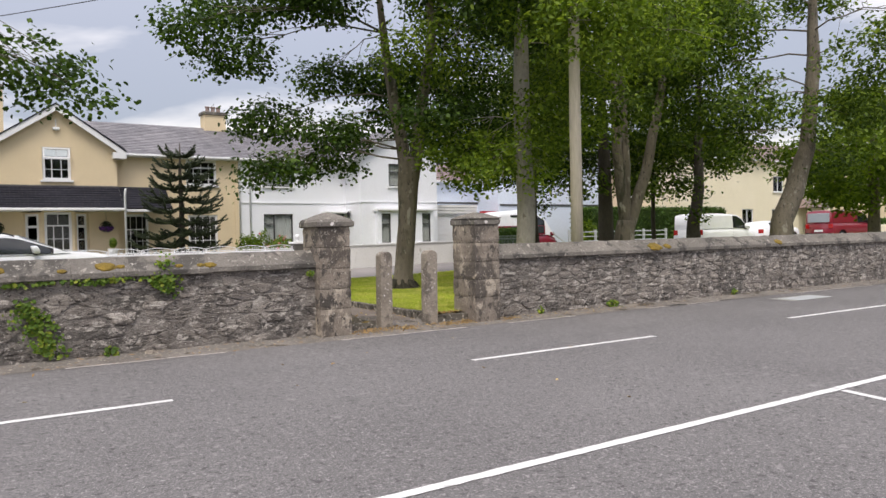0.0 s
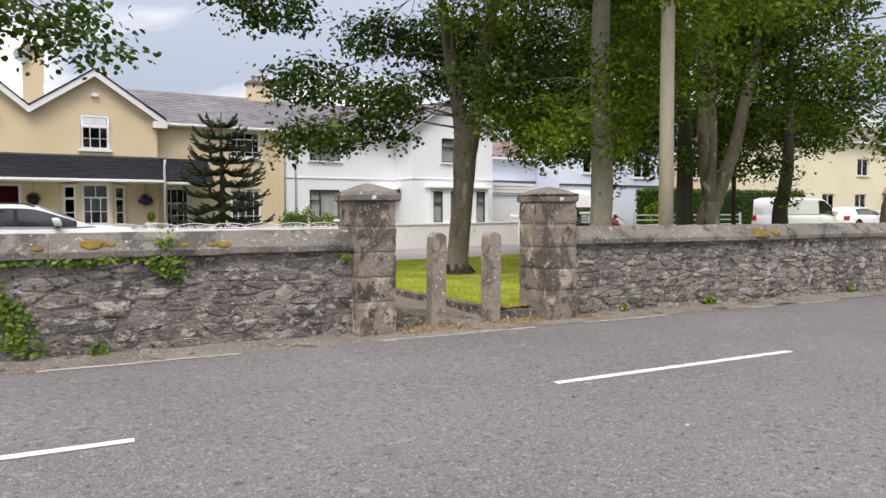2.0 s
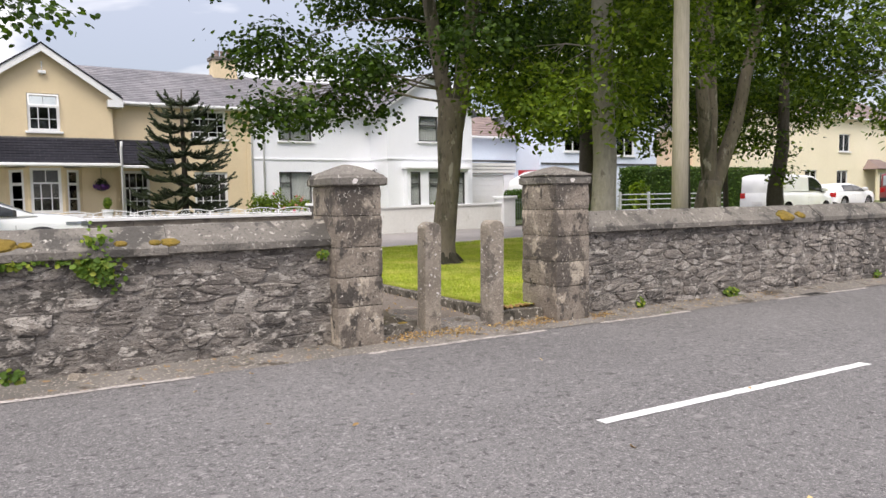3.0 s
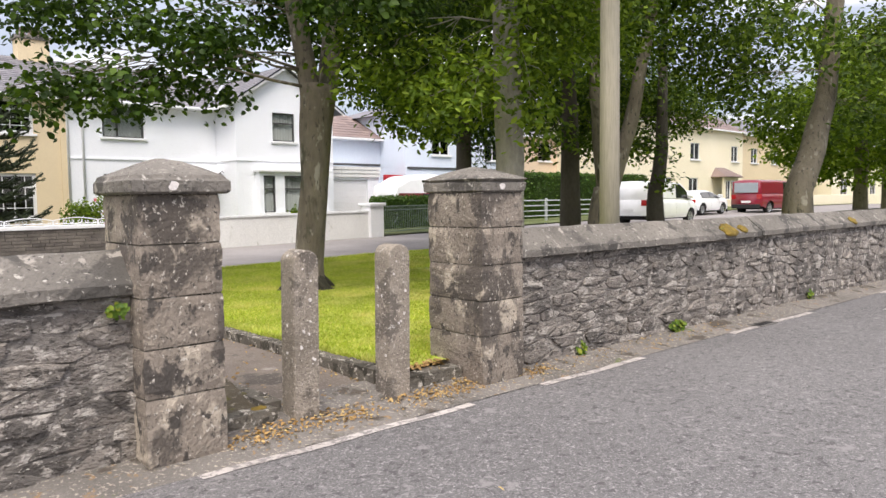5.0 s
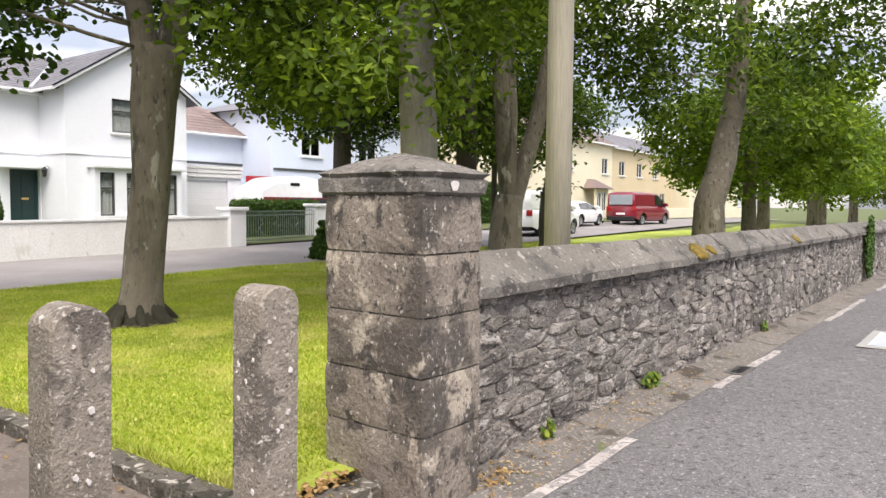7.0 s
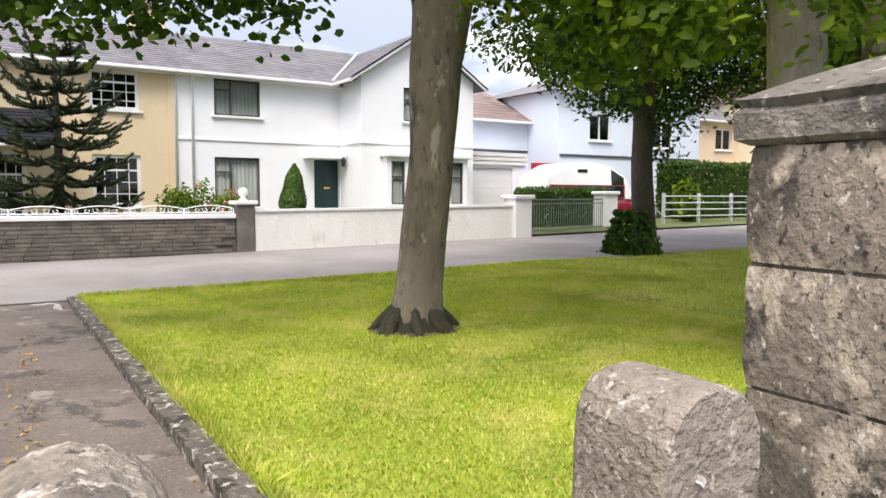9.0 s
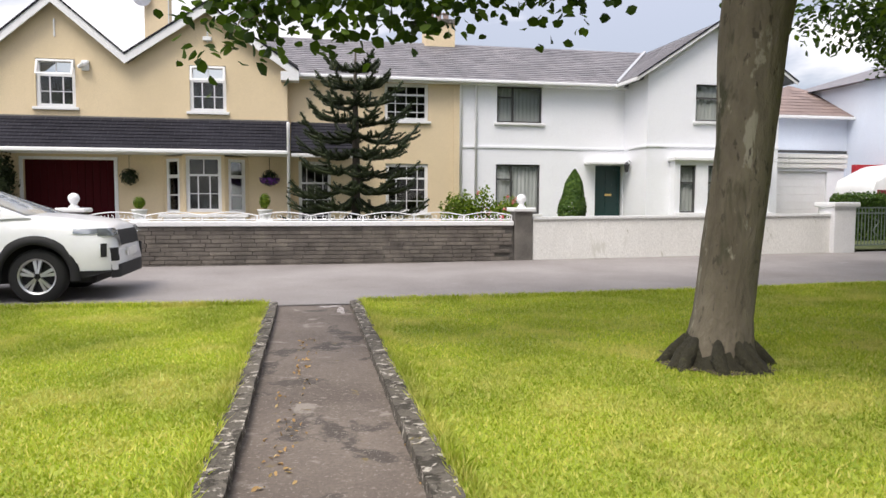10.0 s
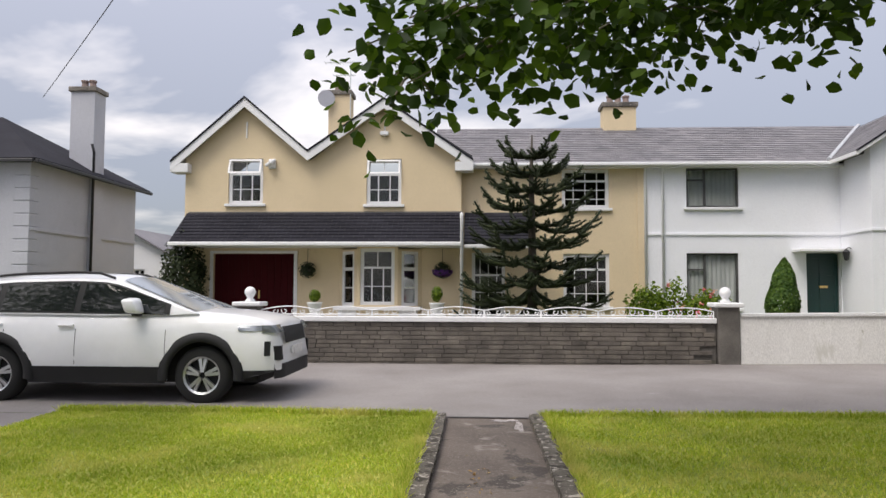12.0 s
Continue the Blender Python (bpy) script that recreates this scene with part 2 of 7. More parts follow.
M["red_tile"] = surf("red_roof_tile", (0.19, 0.142, 0.13), (0.26, 0.195, 0.178), 0.6, 30, 0.8, 0.4, random_by="island")
M["block"] = surf("grey_wall_brick", (0.085, 0.076, 0.068), (0.19, 0.168, 0.148), 2.6, 40, 0.92, 0.8, random_by="object")
M["block_far"] = surf("grey_wall_brick_joined", (0.09, 0.084, 0.078), (0.175, 0.162, 0.15), 2.0, 40, 0.92, 0.8, random_by="island")
M["glass"] = glass_mat("window_glass", (0.86, 0.88, 0.88))
M["car_glass"] = glass_mat("tinted_car_glass", (0.25, 0.28, 0.28))
M["curtain"] = surf("grey_net_curtain", (0.68, 0.69, 0.69), (0.8, 0.81, 0.81), 1.5, 80, 0.95, 0.2)
# near-black colour stands in for the shade inside the houses
M["room"] = surf("room_shade_black", (0.035, 0.033, 0.03), (0.05, 0.047, 0.043), 0.5, 30, 0.9, 0.1)
M["dark_frame"] = plain("dark_window_frame", (0.06, 0.06, 0.06), 0.5)
M["green_door"] = plain("dark_green_door_paint", (0.006, 0.035, 0.032), 0.35)
M["maroon"] = plain("maroon_door_paint", (0.04, 0.0015, 0.0035), 0.7)
M["maroon"].node_tree.nodes["Principled BSDF"].inputs["Specular IOR Level"].default_value = 0.12
M["black"] = plain("black_paint", (0.02, 0.02, 0.022), 0.5)
M["brass"] = plain("brass", (0.7, 0.5, 0.2), 0.35, 1.0)
M["bark"] = surf("grey_brown_bark", (0.12, 0.1, 0.075), (0.22, 0.19, 0.145), 1.5, 11, 0.95, 1.0, spots=[(2.2, 0.57, (0.065, 0.062, 0.04)), (5, 0.6, (0.31, 0.285, 0.235)), (14, 0.6, (0.07, 0.06, 0.047))], stretch=(1, 1, 0.4), bump_dist=0.05)
M["pale_bark"] = surf("pale_grey_bark", (0.24, 0.22, 0.18), (0.38, 0.35, 0.29), 1.5, 16, 0.95, 1.0, spots=[(2, 0.58, (0.15, 0.145, 0.095)), (6, 0.6, (0.17, 0.15, 0.12))], stretch=(1, 1, 0.5), bump_dist=0.03)
M["dark_bark"] = surf("dark_bark", (0.05, 0.042, 0.034), (0.1, 0.086, 0.07), 1.5, 16, 0.95, 1.0, stretch=(1, 1, 0.45), bump_dist=0.03)
M["pole"] = surf("weathered_pole_wood", (0.44, 0.395, 0.3), (0.58, 0.52, 0.4), 1.0, 50, 0.9, 0.5, stretch=(1, 1, 0.08))
M["leaf"] = leaf_mat("tree_leaves", (0.018, 0.04, 0.006), (0.038, 0.076, 0.01), (0.1, 0.17, 0.023), 0.32)
M["leaf_light"] = leaf_mat("fresh_tree_leaves", (0.06, 0.1, 0.011), (0.12, 0.19, 0.02), (0.25, 0.33, 0.042), 0.42)
M["leaf_dark"] = leaf_mat("dark_tree_leaves", (0.03, 0.058, 0.008), (0.065, 0.112, 0.014), (0.2, 0.28, 0.036), 0.36)
M["leaf_hill"] = leaf_mat("distant_leaves", (0.07, 0.1, 0.03), (0.1, 0.14, 0.045), (0.15, 0.19, 0.07))
M["needle"] = leaf_mat("monkey_puzzle_leaves", (0.014, 0.022, 0.01), (0.026, 0.038, 0.016), (0.05, 0.066, 0.028), 0.1)
M["ivy"] = leaf_mat("ivy_leaves", (0.06, 0.12, 0.015), (0.13, 0.21, 0.03), (0.3, 0.34, 0.05), 0.3)
M["hedge"] = leaf_mat("hedge_leaves", (0.03, 0.07, 0.012), (0.06, 0.12, 0.02), (0.11, 0.18, 0.03), 0.2)

# ---- mesh helpers ----


def link(name, bm, material, parent=None, label="", smooth=False):
    me = bpy.data.meshes.new(name)
    bm.normal_update()
    bm.to_mesh(me)
    bm.free()
    for mm in (material if isinstance(material, (list, tuple)) else [material]):
        me.materials.append(mm)
    if smooth:
        me.polygons.foreach_set("use_smooth", [True] * len(me.polygons))
    ob = new(name, me)
    if parent is not None:
        ob.parent = parent
    if label:
        ob["label"] = label
    return ob


def part(name, bm, material, parent, label="", smooth=False):
    return link(name, bm, material, parent, label, smooth)


def pieces(name, bm, material, parent):
    """Link every separate body of a bmesh as a part of its own; gives back the first."""
    todo, first = set(bm.faces), None
    while todo:
        seed = min(todo, key=lambda f: f.index)
        group, edge = {seed}, [seed]
        while edge:
            for e in edge.pop().edges:
                for g in e.link_faces:
                    if g not in group:
                        group.add(g)
                        edge.append(g)
        todo -= group
        one, copy = bmesh.new(), {}
        for f in sorted(group, key=lambda f: f.index):
            one.faces.new([copy.setdefault(v, None) or copy.update({v: one.verts.new(v.co)}) or copy[v] for v in f.verts])
        ob = link(name, one, material, parent)
        first = first or ob
    bm.free()
    return first


def thing(name, m=None):
    ob = new(name)
    if m is not None:
        ob.matrix_world = m
    return ob


def box(bm, x0, x1, y0, y1, z0, z1, mi=0):
    v = [bm.verts.new((x, y, z)) for z in (z0, z1) for y in (y0, y1) for x in (x0, x1)]
    for f in ((0, 2, 3, 1), (4, 5, 7, 6), (0, 1, 5, 4), (2, 6, 7, 3), (0, 4, 6, 2), (1, 3, 7, 5)):
        bm.faces.new([v[i] for i in f]).material_index = mi
    return v


def bevel(bm, w, seg=1):
    bmesh.ops.bevel(bm, geom=list(bm.edges), offset=w, segments=seg, affect="EDGES", profile=0.5)
    return bm


def bbox(x0, x1, y0, y1, z0, z1, w=0.0, seg=1):
    bm = bmesh.new()
    box(bm, x0, x1, y0, y1, z0, z1)
    if w:
        bevel(bm, w, seg)
    return bm


def tube(bm, pts, radii, n=8, cap=True, mi=0):
    """A tube along points with a radius at each."""
    rings, prev = [], None
    for i, p in enumerate(pts):
        p = Vector(p)
        d = (Vector(pts[min(i + 1, len(pts) - 1)]) - Vector(pts[max(i - 1, 0)])).normalized()
        if prev is None:
            a = d.orthogonal().normalized()
        else:
            a = (prev - d * prev.dot(d)).normalized()
        prev = a
        b = d.cross(a)
        r = radii[i] if isinstance(radii, (list, tuple)) else radii
        rings.append([bm.verts.new(p + (a * math.cos(k * math.tau / n) + b * math.sin(k * math.tau / n)) * r) for k in range(n)])
    for r0, r1 in zip(rings, rings[1:]):
        for k in range(n):
            bm.faces.new((r0[k], r0[(k + 1) % n], r1[(k + 1) % n], r1[k])).material_index = mi
    if cap:
        bm.faces.new(rings[0][::-1]).material_index = mi
        bm.faces.new(rings[-1]).material_index = mi
    return rings


def lathe(bm, prof, n=16, cx=0, cy=0):
    rings = []
    for r, z in prof:
        rings.append([bm.verts.new((cx + r * math.cos(k * math.tau / n), cy + r * math.sin(k * math.tau / n), z)) for k in range(n)])
    for r0, r1 in zip(rings, rings[1:]):
        for k in range(n):
            bm.faces.new((r0[k], r0[(k + 1) % n], r1[(k + 1) % n], r1[k]))
    bm.faces.new(rings[0][::-1])
    bm.faces.new(rings[-1])
    return bm


def holed_wall(bm, u0, u1, z0, z1, holes, place, t, top=None):
    """A wall slab of thickness t with rectangular holes (ua, ub, za, zb). place(u, d, z) gives the point at depth d."""
    us = sorted({u0, u1, *[h[0] for h in holes], *[h[1] for h in holes]})
    zs = sorted({z0, z1, *[h[2] for h in holes], *[h[3] for h in holes]})
    us, zs = [u for u in us if u0 <= u <= u1], [z for z in zs if z0 <= z <= z1]
    solid = {}
    for i in range(len(us) - 1):
        for j in range(len(zs) - 1):
            uc, zc = (us[i] + us[i + 1]) / 2, (zs[j] + zs[j + 1]) / 2
            solid[i, j] = not any(h[0] < uc < h[1] and h[2] < zc < h[3] for h in holes)
    cache = {}

    def v(i, j, d):
        if (i, j, d) not in cache:
            cache[i, j, d] = bm.verts.new(place(us[i], d, zs[j]))
        return cache[i, j, d]
    for (i, j), s in solid.items():
        if not s:
            continue
        bm.faces.new((v(i, j, 0), v(i + 1, j, 0), v(i + 1, j + 1, 0), v(i, j + 1, 0)))
        bm.faces.new((v(i, j, t), v(i, j + 1, t), v(i + 1, j + 1, t), v(i + 1, j, t)))
        for di, dj, a, b in ((-1, 0, (i, j + 1), (i, j)), (1, 0, (i + 1, j), (i + 1, j + 1)), (0, -1, (i, j), (i + 1, j)), (0, 1, (i + 1, j + 1), (i, j + 1))):
            if not solid.get((i + di, j + dj), False):
                bm.faces.new((v(*a, 0), v(*a, t), v(*b, t), v(*b, 0)))


def leaf_mesh(name, pos, nrm, size, material, rng, shape="leaf"):
    """Many small leaves in one mesh: each a folded six-sided blade."""
    n = len(pos)
    nrm = nrm / (np.linalg.norm(nrm, axis=1, keepdims=True) + 1e-9)
    a = np.cross(nrm, rng.normal(size=(n, 3)))
    a /= np.linalg.norm(a, axis=1, keepdims=True) + 1e-9
    b = np.cross(nrm, a)
    s = (size * rng.uniform(0.7, 1.3, n))[:, None]
    w = {"leaf": 0.42, "ash": 0.27}.get(shape, 0.16)
    # stalk end, two shoulders, two flanks, tip
    loc = [(-0.5, 0, 0), (-0.15, w, 0.10), (0.25, w * 0.8, 0.08), (0.55, 0, -0.06), (0.25, -w * 0.8, 0.08), (-0.15, -w, 0.10)]
    co = np.stack([pos + s * (a * x + b * y + nrm * z) for x, y, z in loc], 1).reshape(-1, 3)
    base = (np.arange(n) * 6)[:, None]
    faces = np.concatenate([base + np.array([[0, 1, 2, 3]]), base + np.array([[0, 3, 4, 5]])], 1).reshape(-1, 4)
    me = bpy.data.meshes.new(name)
    me.vertices.add(len(co)); me.vertices.foreach_set("co", co.ravel())
    me.loops.add(faces.size); me.loops.foreach_set("vertex_index", faces.ravel().astype(np.int32))
    me.polygons.add(len(faces)); me.polygons.foreach_set("loop_start", np.arange(len(faces), dtype=np.int32) * 4)
    me.update(calc_edges=True)
    me.materials.append(material)
    return me

# ---- ground ----
# the yard (path, lawns, lane, houses) stands at a slight angle to the road and its wall
YARD_TURN = radians(2.6)
YARD = Matrix.Translation((6.6, 11.1, 0)) @ Matrix.Rotation(YARD_TURN, 4, "Z") @ Matrix.Translation((-6.6, -11.1, 0))


def gz(x, y):
    """Height of the finished ground."""
    if y < 7.0:
        return 0.0
    if y < 11.25:
        return -0.12 * min(y - 7.0, 3.9) / 3.6
    if y < 21.4:
        return 0.07
    rise = min(max(x - 8.0, 0.0), 45.0) * 0.012
    if y < 27.0:
        return 0.05 + (y - 21.4) * 0.018 + rise
    return 0.15 + rise + min((y - 27.0) * 0.01, 0.3)


def sheet(name, xs, ys, dz, material, zf=gz):
    bm = bmesh.new()
    g = [[bm.verts.new((x, y, zf(x, y) + dz)) for x in xs] for y in ys]
    for r0, r1 in zip(g, g[1:]):
        for i in range(len(xs) - 1):
            bm.faces.new((r0[i], r0[i + 1], r1[i + 1], r1[i]))
    return link(name, bm, material)


def span(a, b, n):
    return [a + (b - a) * i / n for i in range(n + 1)]


far = [-3000, -800, -200, -80]
sheet_z = lambda x, y: (gz(x, y) if abs(x) < 90 and -80 < y < 70 else 0.3) - 0.12
tagged(sheet("ground", far + span(-40, 80, 24) + [200, 800, 3000], far + span(-40, 10, 5) + [11.1, 11.35, 21.9, 22.1, 26.9, 30, 40, 60, 200, 800, 3000], 0, M["soil"], sheet_z), "rough turf and soil reaching the horizon", "ground", kind="structure")
tagged(sheet("road", span(-60, 90, 30), [-14, 3.6, 7.0] + span(7.6, 10.55, 5), 0.0, M["asphalt"]), "worn grey asphalt road with pale chippings", "road", kind="structure")
tagged(sheet("verge", span(-60, 90, 60), [10.5, 10.75, 11.0], 0.006, M["verge"], lambda x, y: gz(x, 10.5) + 0.06 * (y - 10.5) / 0.5 + 0.012 * noise.noise((x * 3, y * 3, 0))), "gritty verge with dry leaves along the wall foot", "verge", kind="structure")
tagged(sheet("lane", span(-30, 1.25, 8) + span(5, 75, 20), [21.45, 24.5, 26.95], 0.004, M["lane_tar"]), "pale worn tarmac lane in front of the houses", "lane", kind="structure")
tagged(sheet("lane_turning", [-30, -10, 1.2], [11.5, 16, 21.45], 0.0, M["lane_tar"]), "tarmac turning place beside the lawn", "lane", kind="structure")
tagged(sheet("garden_ground", span(-30, 75, 20), [26.95, 29, 34, 45], 0.06, M["soil"]), "planted front gardens behind low walls", "garden", kind="structure")


def lawn_z(x, y):
    return 0.095 + 0.02 * noise.noise((x * 0.35, y * 0.35, 1.7)) + max(0.0, x - 8) * 0.008


def wall_line(x):
    """The back of the boundary wall, seen in the yard's own axes."""
    return 11.22 - (x - 6.6) * math.tan(YARD_TURN)


def lawn(x0, x1, y0, y1):
    """A lawn from y0, or from the boundary wall where y0 is None, to y1."""
    nx = int((x1 - x0) / 0.5) + 1
    bm = bmesh.new()
    g = []
    for x in span(x0, x1, nx):
        a = wall_line(x) if y0 is None else y0
        g.append([bm.verts.new((x, y, lawn_z(x, y))) for y in span(a, y1 + min(max(x - 7.2, 0.0), 12.0) * 0.06, 22)])
    for r0, r1 in zip(g, g[1:]):
        for i in range(22):
            bm.faces.new((r0[i], r1[i], r1[i + 1], r0[i + 1]))
    return tagged(link("lawn", bm, M["lawn"]), "mown bright green lawn with paler patches", "lawn", kind="structure")


lawn(1.25, 5.94, 12.3, 21.45)
lawn(1.25, 5.2, None, 12.3)
lawn(7.24, 60.0, None, 21.5)
tagged(sheet("path", span(5.9, 7.3, 4), span(10.95, 21.5, 20), 0.0, M["path"], lambda x, y: (-0.055 + min(1, (y - 10.95) / 1.2) * 0.08 + max(0, y - 13) * 0.003)), "narrow worn concrete path between stone edgings", "path", kind="structure")

tagged(sheet("path_threshold", span(5.4, 7.95, 6), [10.97, 11.15, 11.4], 0.0, M["verge"], lambda x, y: -0.05 + (y - 10.97) * 0.12), "gritty threshold between the gate pillars", "path", kind="structure")
tagged(sheet("bare_soil", span(5.1, 5.97, 10), span(11.08, 12.5, 16), 0.0, M["mossy_soil"], lambda x, y: -0.01 + 0.14 * min(1, (y - 11.08) / 0.9) + 0.025 * noise.noise((x * 7, y * 7, 0))), "bare soil behind the gate pillar", "soil", kind="structure")

# ---- road markings ----


def strip(name, pts, w, material, label, dz=0.006):
    bm = bmesh.new()
    rows = []
    for i, (x, y) in enumerate(pts):
        a, b = pts[max(i - 1, 0)], pts[min(i + 1, len(pts) - 1)]
        d = Vector((b[0] - a[0], b[1] - a[1], 0)).normalized()
        nx, ny = -d.y, d.x
        k = w * (0.5 + 0.09 * noise.noise((x * 9, y * 9, 3)))
        rows.append([bm.verts.new((x + nx * s * k, y + ny * s * k, gz(x, y + ny * s * k) + dz)) for s in (1, -1)])
    for r0, r1 in zip(rows, rows[1:]):
        bm.faces.new((r0[0], r0[1], r1[1], r1[0]))
    return tagged(link(name, bm, material), label, "road marking", kind="structure")


for k in range(-6, 9):
    a = 5.385 + 6.45 * k
    strip("centre_dash", [(a + i * 0.0638, 7.045 + 0.006 * noise.noise((a + i * 0.9, 0, 0))) for i in range(51 if k >= 0 else 47)], 0.11, M["white_line"], "white dash of the road's centre line")
strip("parking_line", [(x * 0.08, 3.45 + 0.0014 * x + 0.008 * noise.noise((x * 0.5, 1, 0))) for x in range(-200, 400)], 0.095, M["white_line"], "white line between road and parking bays")
for k in range(-3, 8):
    x = 7.2 + 5.6 * k
    strip("bay_line", [(x, 3.5), (x - 0.16, 2.6), (x - 0.42, 1.2)], 0.09, M["white_line"], "white cross line of a parking bay")
EDGE_LINES = ((-9, -4.2), (-3.1, -0.4), (1.17, 3.3), (5.12, 7.54), (8.45, 10.12), (12.1, 14.5), (17.5, 21), (23, 29), (32, 44))
for a, b in EDGE_LINES:
    n = int((b - a) / 0.25) + 2
    strip("edge_line", [(a + (b - a) * i / (n - 1), 10.44 + 0.015 * math.sin(i * 1.3)) for i in range(n)], 0.10, M["worn_line"], "worn pinkish white line at the road's edge")

# ---- boundary wall ----
WY, COP_Y, PIL_Y = 10.95, 10.86, 10.72
PILLARS = ((4.89, 5.45), (7.942, 8.50))
WALLS = (("wall_west", -26.0, 4.92), ("wall_east", 8.45, 70.0))
rng = random.Random(5)


def pillar(x0, x1, label, deep, lip):
    base = thing("gate_pillar", pose((x0 + x1) / 2, PIL_Y + 0.28 * deep, -0.07) @ Matrix.Diagonal((1, deep, 1, 1)))
    h, w = 0.28, 0.0
    zs = [-0.06, 0.44, 0.77, 1.105, 1.455, 1.785]
    for z0, z1 in zip(zs, zs[1:]):
        bm = bmesh.new()
        box(bm, -h, h, -h, h, z0 + 0.006, z1 - 0.006)
        bmesh.ops.subdivide_edges(bm, edges=list(bm.edges), cuts=5, use_grid_fill=True)
        for v in bm.verts:
            k = 0.008 * noise.noise((v.co.x * 6 + x0 * 3, v.co.y * 6, (v.co.z + z0) * 6)) + 0.004 * noise.noise((v.co.x * 20 + x0 * 3, v.co.y * 20, v.co.z * 20))
            edge = (abs(abs(v.co.x) - h) < 1e-4) + (abs(abs(v.co.y) - h) < 1e-4) + (min(abs(v.co.z - z0 - 0.006), abs(v.co.z - z1 + 0.006)) < 1e-4)
            s = 1 + k / h - (0.022 if edge > 1 else 0) - (0.02 if edge > 2 else 0)
            v.co.x *= s
            v.co.y *= s
        part("block", bm, M["pillar"], base, smooth=False)
        bm = bbox(-h + 0.014, h - 0.014, -h + 0.014, h - 0.014, z1 - 0.008, z1 + 0.008)
        part("joint", bm, M["kerb"], base)
    bm = bmesh.new()
    o, z0 = h + lip, 1.785
    rings = []
    for (r, z) in ((o - 0.02, z0), (o, z0 + 0.015), (o, z0 + 0.085), (o - 0.015, z0 + 0.1), (0.30, z0 + 0.125), (0.2, z0 + 0.175), (0.1, z0 + 0.222), (0.02, z0 + 0.25)):
        ring = []
        for sx, sy, ex, ey in ((-1, -1, 1, -1), (1, -1, 1, 1), (1, 1, -1, 1), (-1, 1, -1, -1)):
            for t in range(6):
                q = t / 6
                x, y = (sx + (ex - sx) * q) * r, (sy + (ey - sy) * q) * r
                d = (0.01 if x0 < 6 else 0.015) * noise.noise((x * 9 + x0 * 5, y * 9, z * 9))
                ring.append(bm.verts.new((x * (1 + d / max(r, .1)), y * (1 + d / max(r, .1)), z + d * (0.6 if z > z0 + 0.05 else 0.1))))
        rings.append(ring)
    for r0, r1 in zip(rings, rings[1:]):
        for k in range(24):
            bm.faces.new((r0[k], r0[(k + 1) % 24], r1[(k + 1) % 24], r1[k]))
    bm.faces.new(rings[0][::-1]); bm.faces.new(rings[-1])
    part("cap", bm, M["coping"], base, "weathered pyramid cap with lichen")
    bm = bmesh.new()
    px = -0.07 if x0 < 6 else -0.03
    ring = [bm.verts.new((px + 0.037 * math.cos(a) * (1 + 0.2 * math.sin(3 * a)), -o - 0.004, z0 + 0.052 + 0.034 * math.sin(a) * (1 + 0.15 * math.cos(2 * a)))) for a in [i * math.tau / 14 for i in range(14)]]
    bm.faces.new(ring[::-1])
    part("lichen_patch", bm, M["lichen"], base, "pale pink-white lichen patch")
    return tagged(base, label, "gate pillar", "gate pillars")


pillar(*PILLARS[0], "blocky weathered concrete gate pillar with pyramid cap", 1.30, 0.045)
pillar(*PILLARS[1], "dark-stained concrete gate pillar with lichen-spotted cap", 1.39, 0.012)


def clip(poly, px, pz, nx, nz):
    """Keep the side of a convex polygon that lies against the normal (nx, nz) at the point."""
    out = []
    for k, (ax, az) in enumerate(poly):
        bx, bz = poly[(k + 1) % len(poly)]
        da, db = (ax - px) * nx + (az - pz) * nz, (bx - px) * nx + (bz - pz) * nz
        if da <= 0:
            out.append((ax, az))
        if (da < 0 < db) or (db < 0 < da):
            t = da / (da - db)
            out.append((ax + (bx - ax) * t, az + (bz - az) * t))
    return out


def rubble(x0, x1, z0, z1, big):
    """Irregular stones: cells round scattered seeds, flatter than wide."""
    seeds = []
    z = z0
    while z < z1:
        h = rng.uniform(0.075, 0.15) * big
        x = x0 - rng.uniform(0, 0.3)
        while x < x1 + 0.2:
            w = rng.choice((rng.uniform(0.1, 0.22), rng.uniform(0.22, 0.52))) * big
            if rng.random() < 0.9:
                seeds.append((x + w / 2, z + h * rng.uniform(0.15, 0.85)))
            if rng.random() < 0.13:
                seeds.append((x + w * rng.uniform(0.1, 0.9), z + h * rng.uniform(0, 1)))
            x += w
        z += h
    seeds.sort()
    cells, k = [], 3.3
    for i, (sx, sz) in enumerate(seeds):
        poly = [(max(x0, sx - 0.5), z0), (min(x1, sx + 0.5), z0), (min(x1, sx + 0.5), z1), (max(x0, sx - 0.5), z1)]
        if poly[1][0] <= poly[0][0]:
            continue
        for step in (-1, 1):
            q = i + step
            while 0 <= q < len(seeds) and abs(seeds[q][0] - sx) < 1.0:
                ox, oz = seeds[q]
                if abs(oz - sz) < 0.6:
                    poly = clip(poly, (sx + ox) / 2, (sz + oz) / 2, ox - sx, (oz - sz) * k * k)
                    if len(poly) < 3:
                        break
                q += step
            if len(poly) < 3:
                break
        if len(poly) >= 3:
            xs_, zs_ = [a for a, b in poly], [b for a, b in poly]
            if max(xs_) - min(xs_) > 0.05 and max(zs_) - min(zs_) > 0.04:
                cells.append(poly)
    return cells


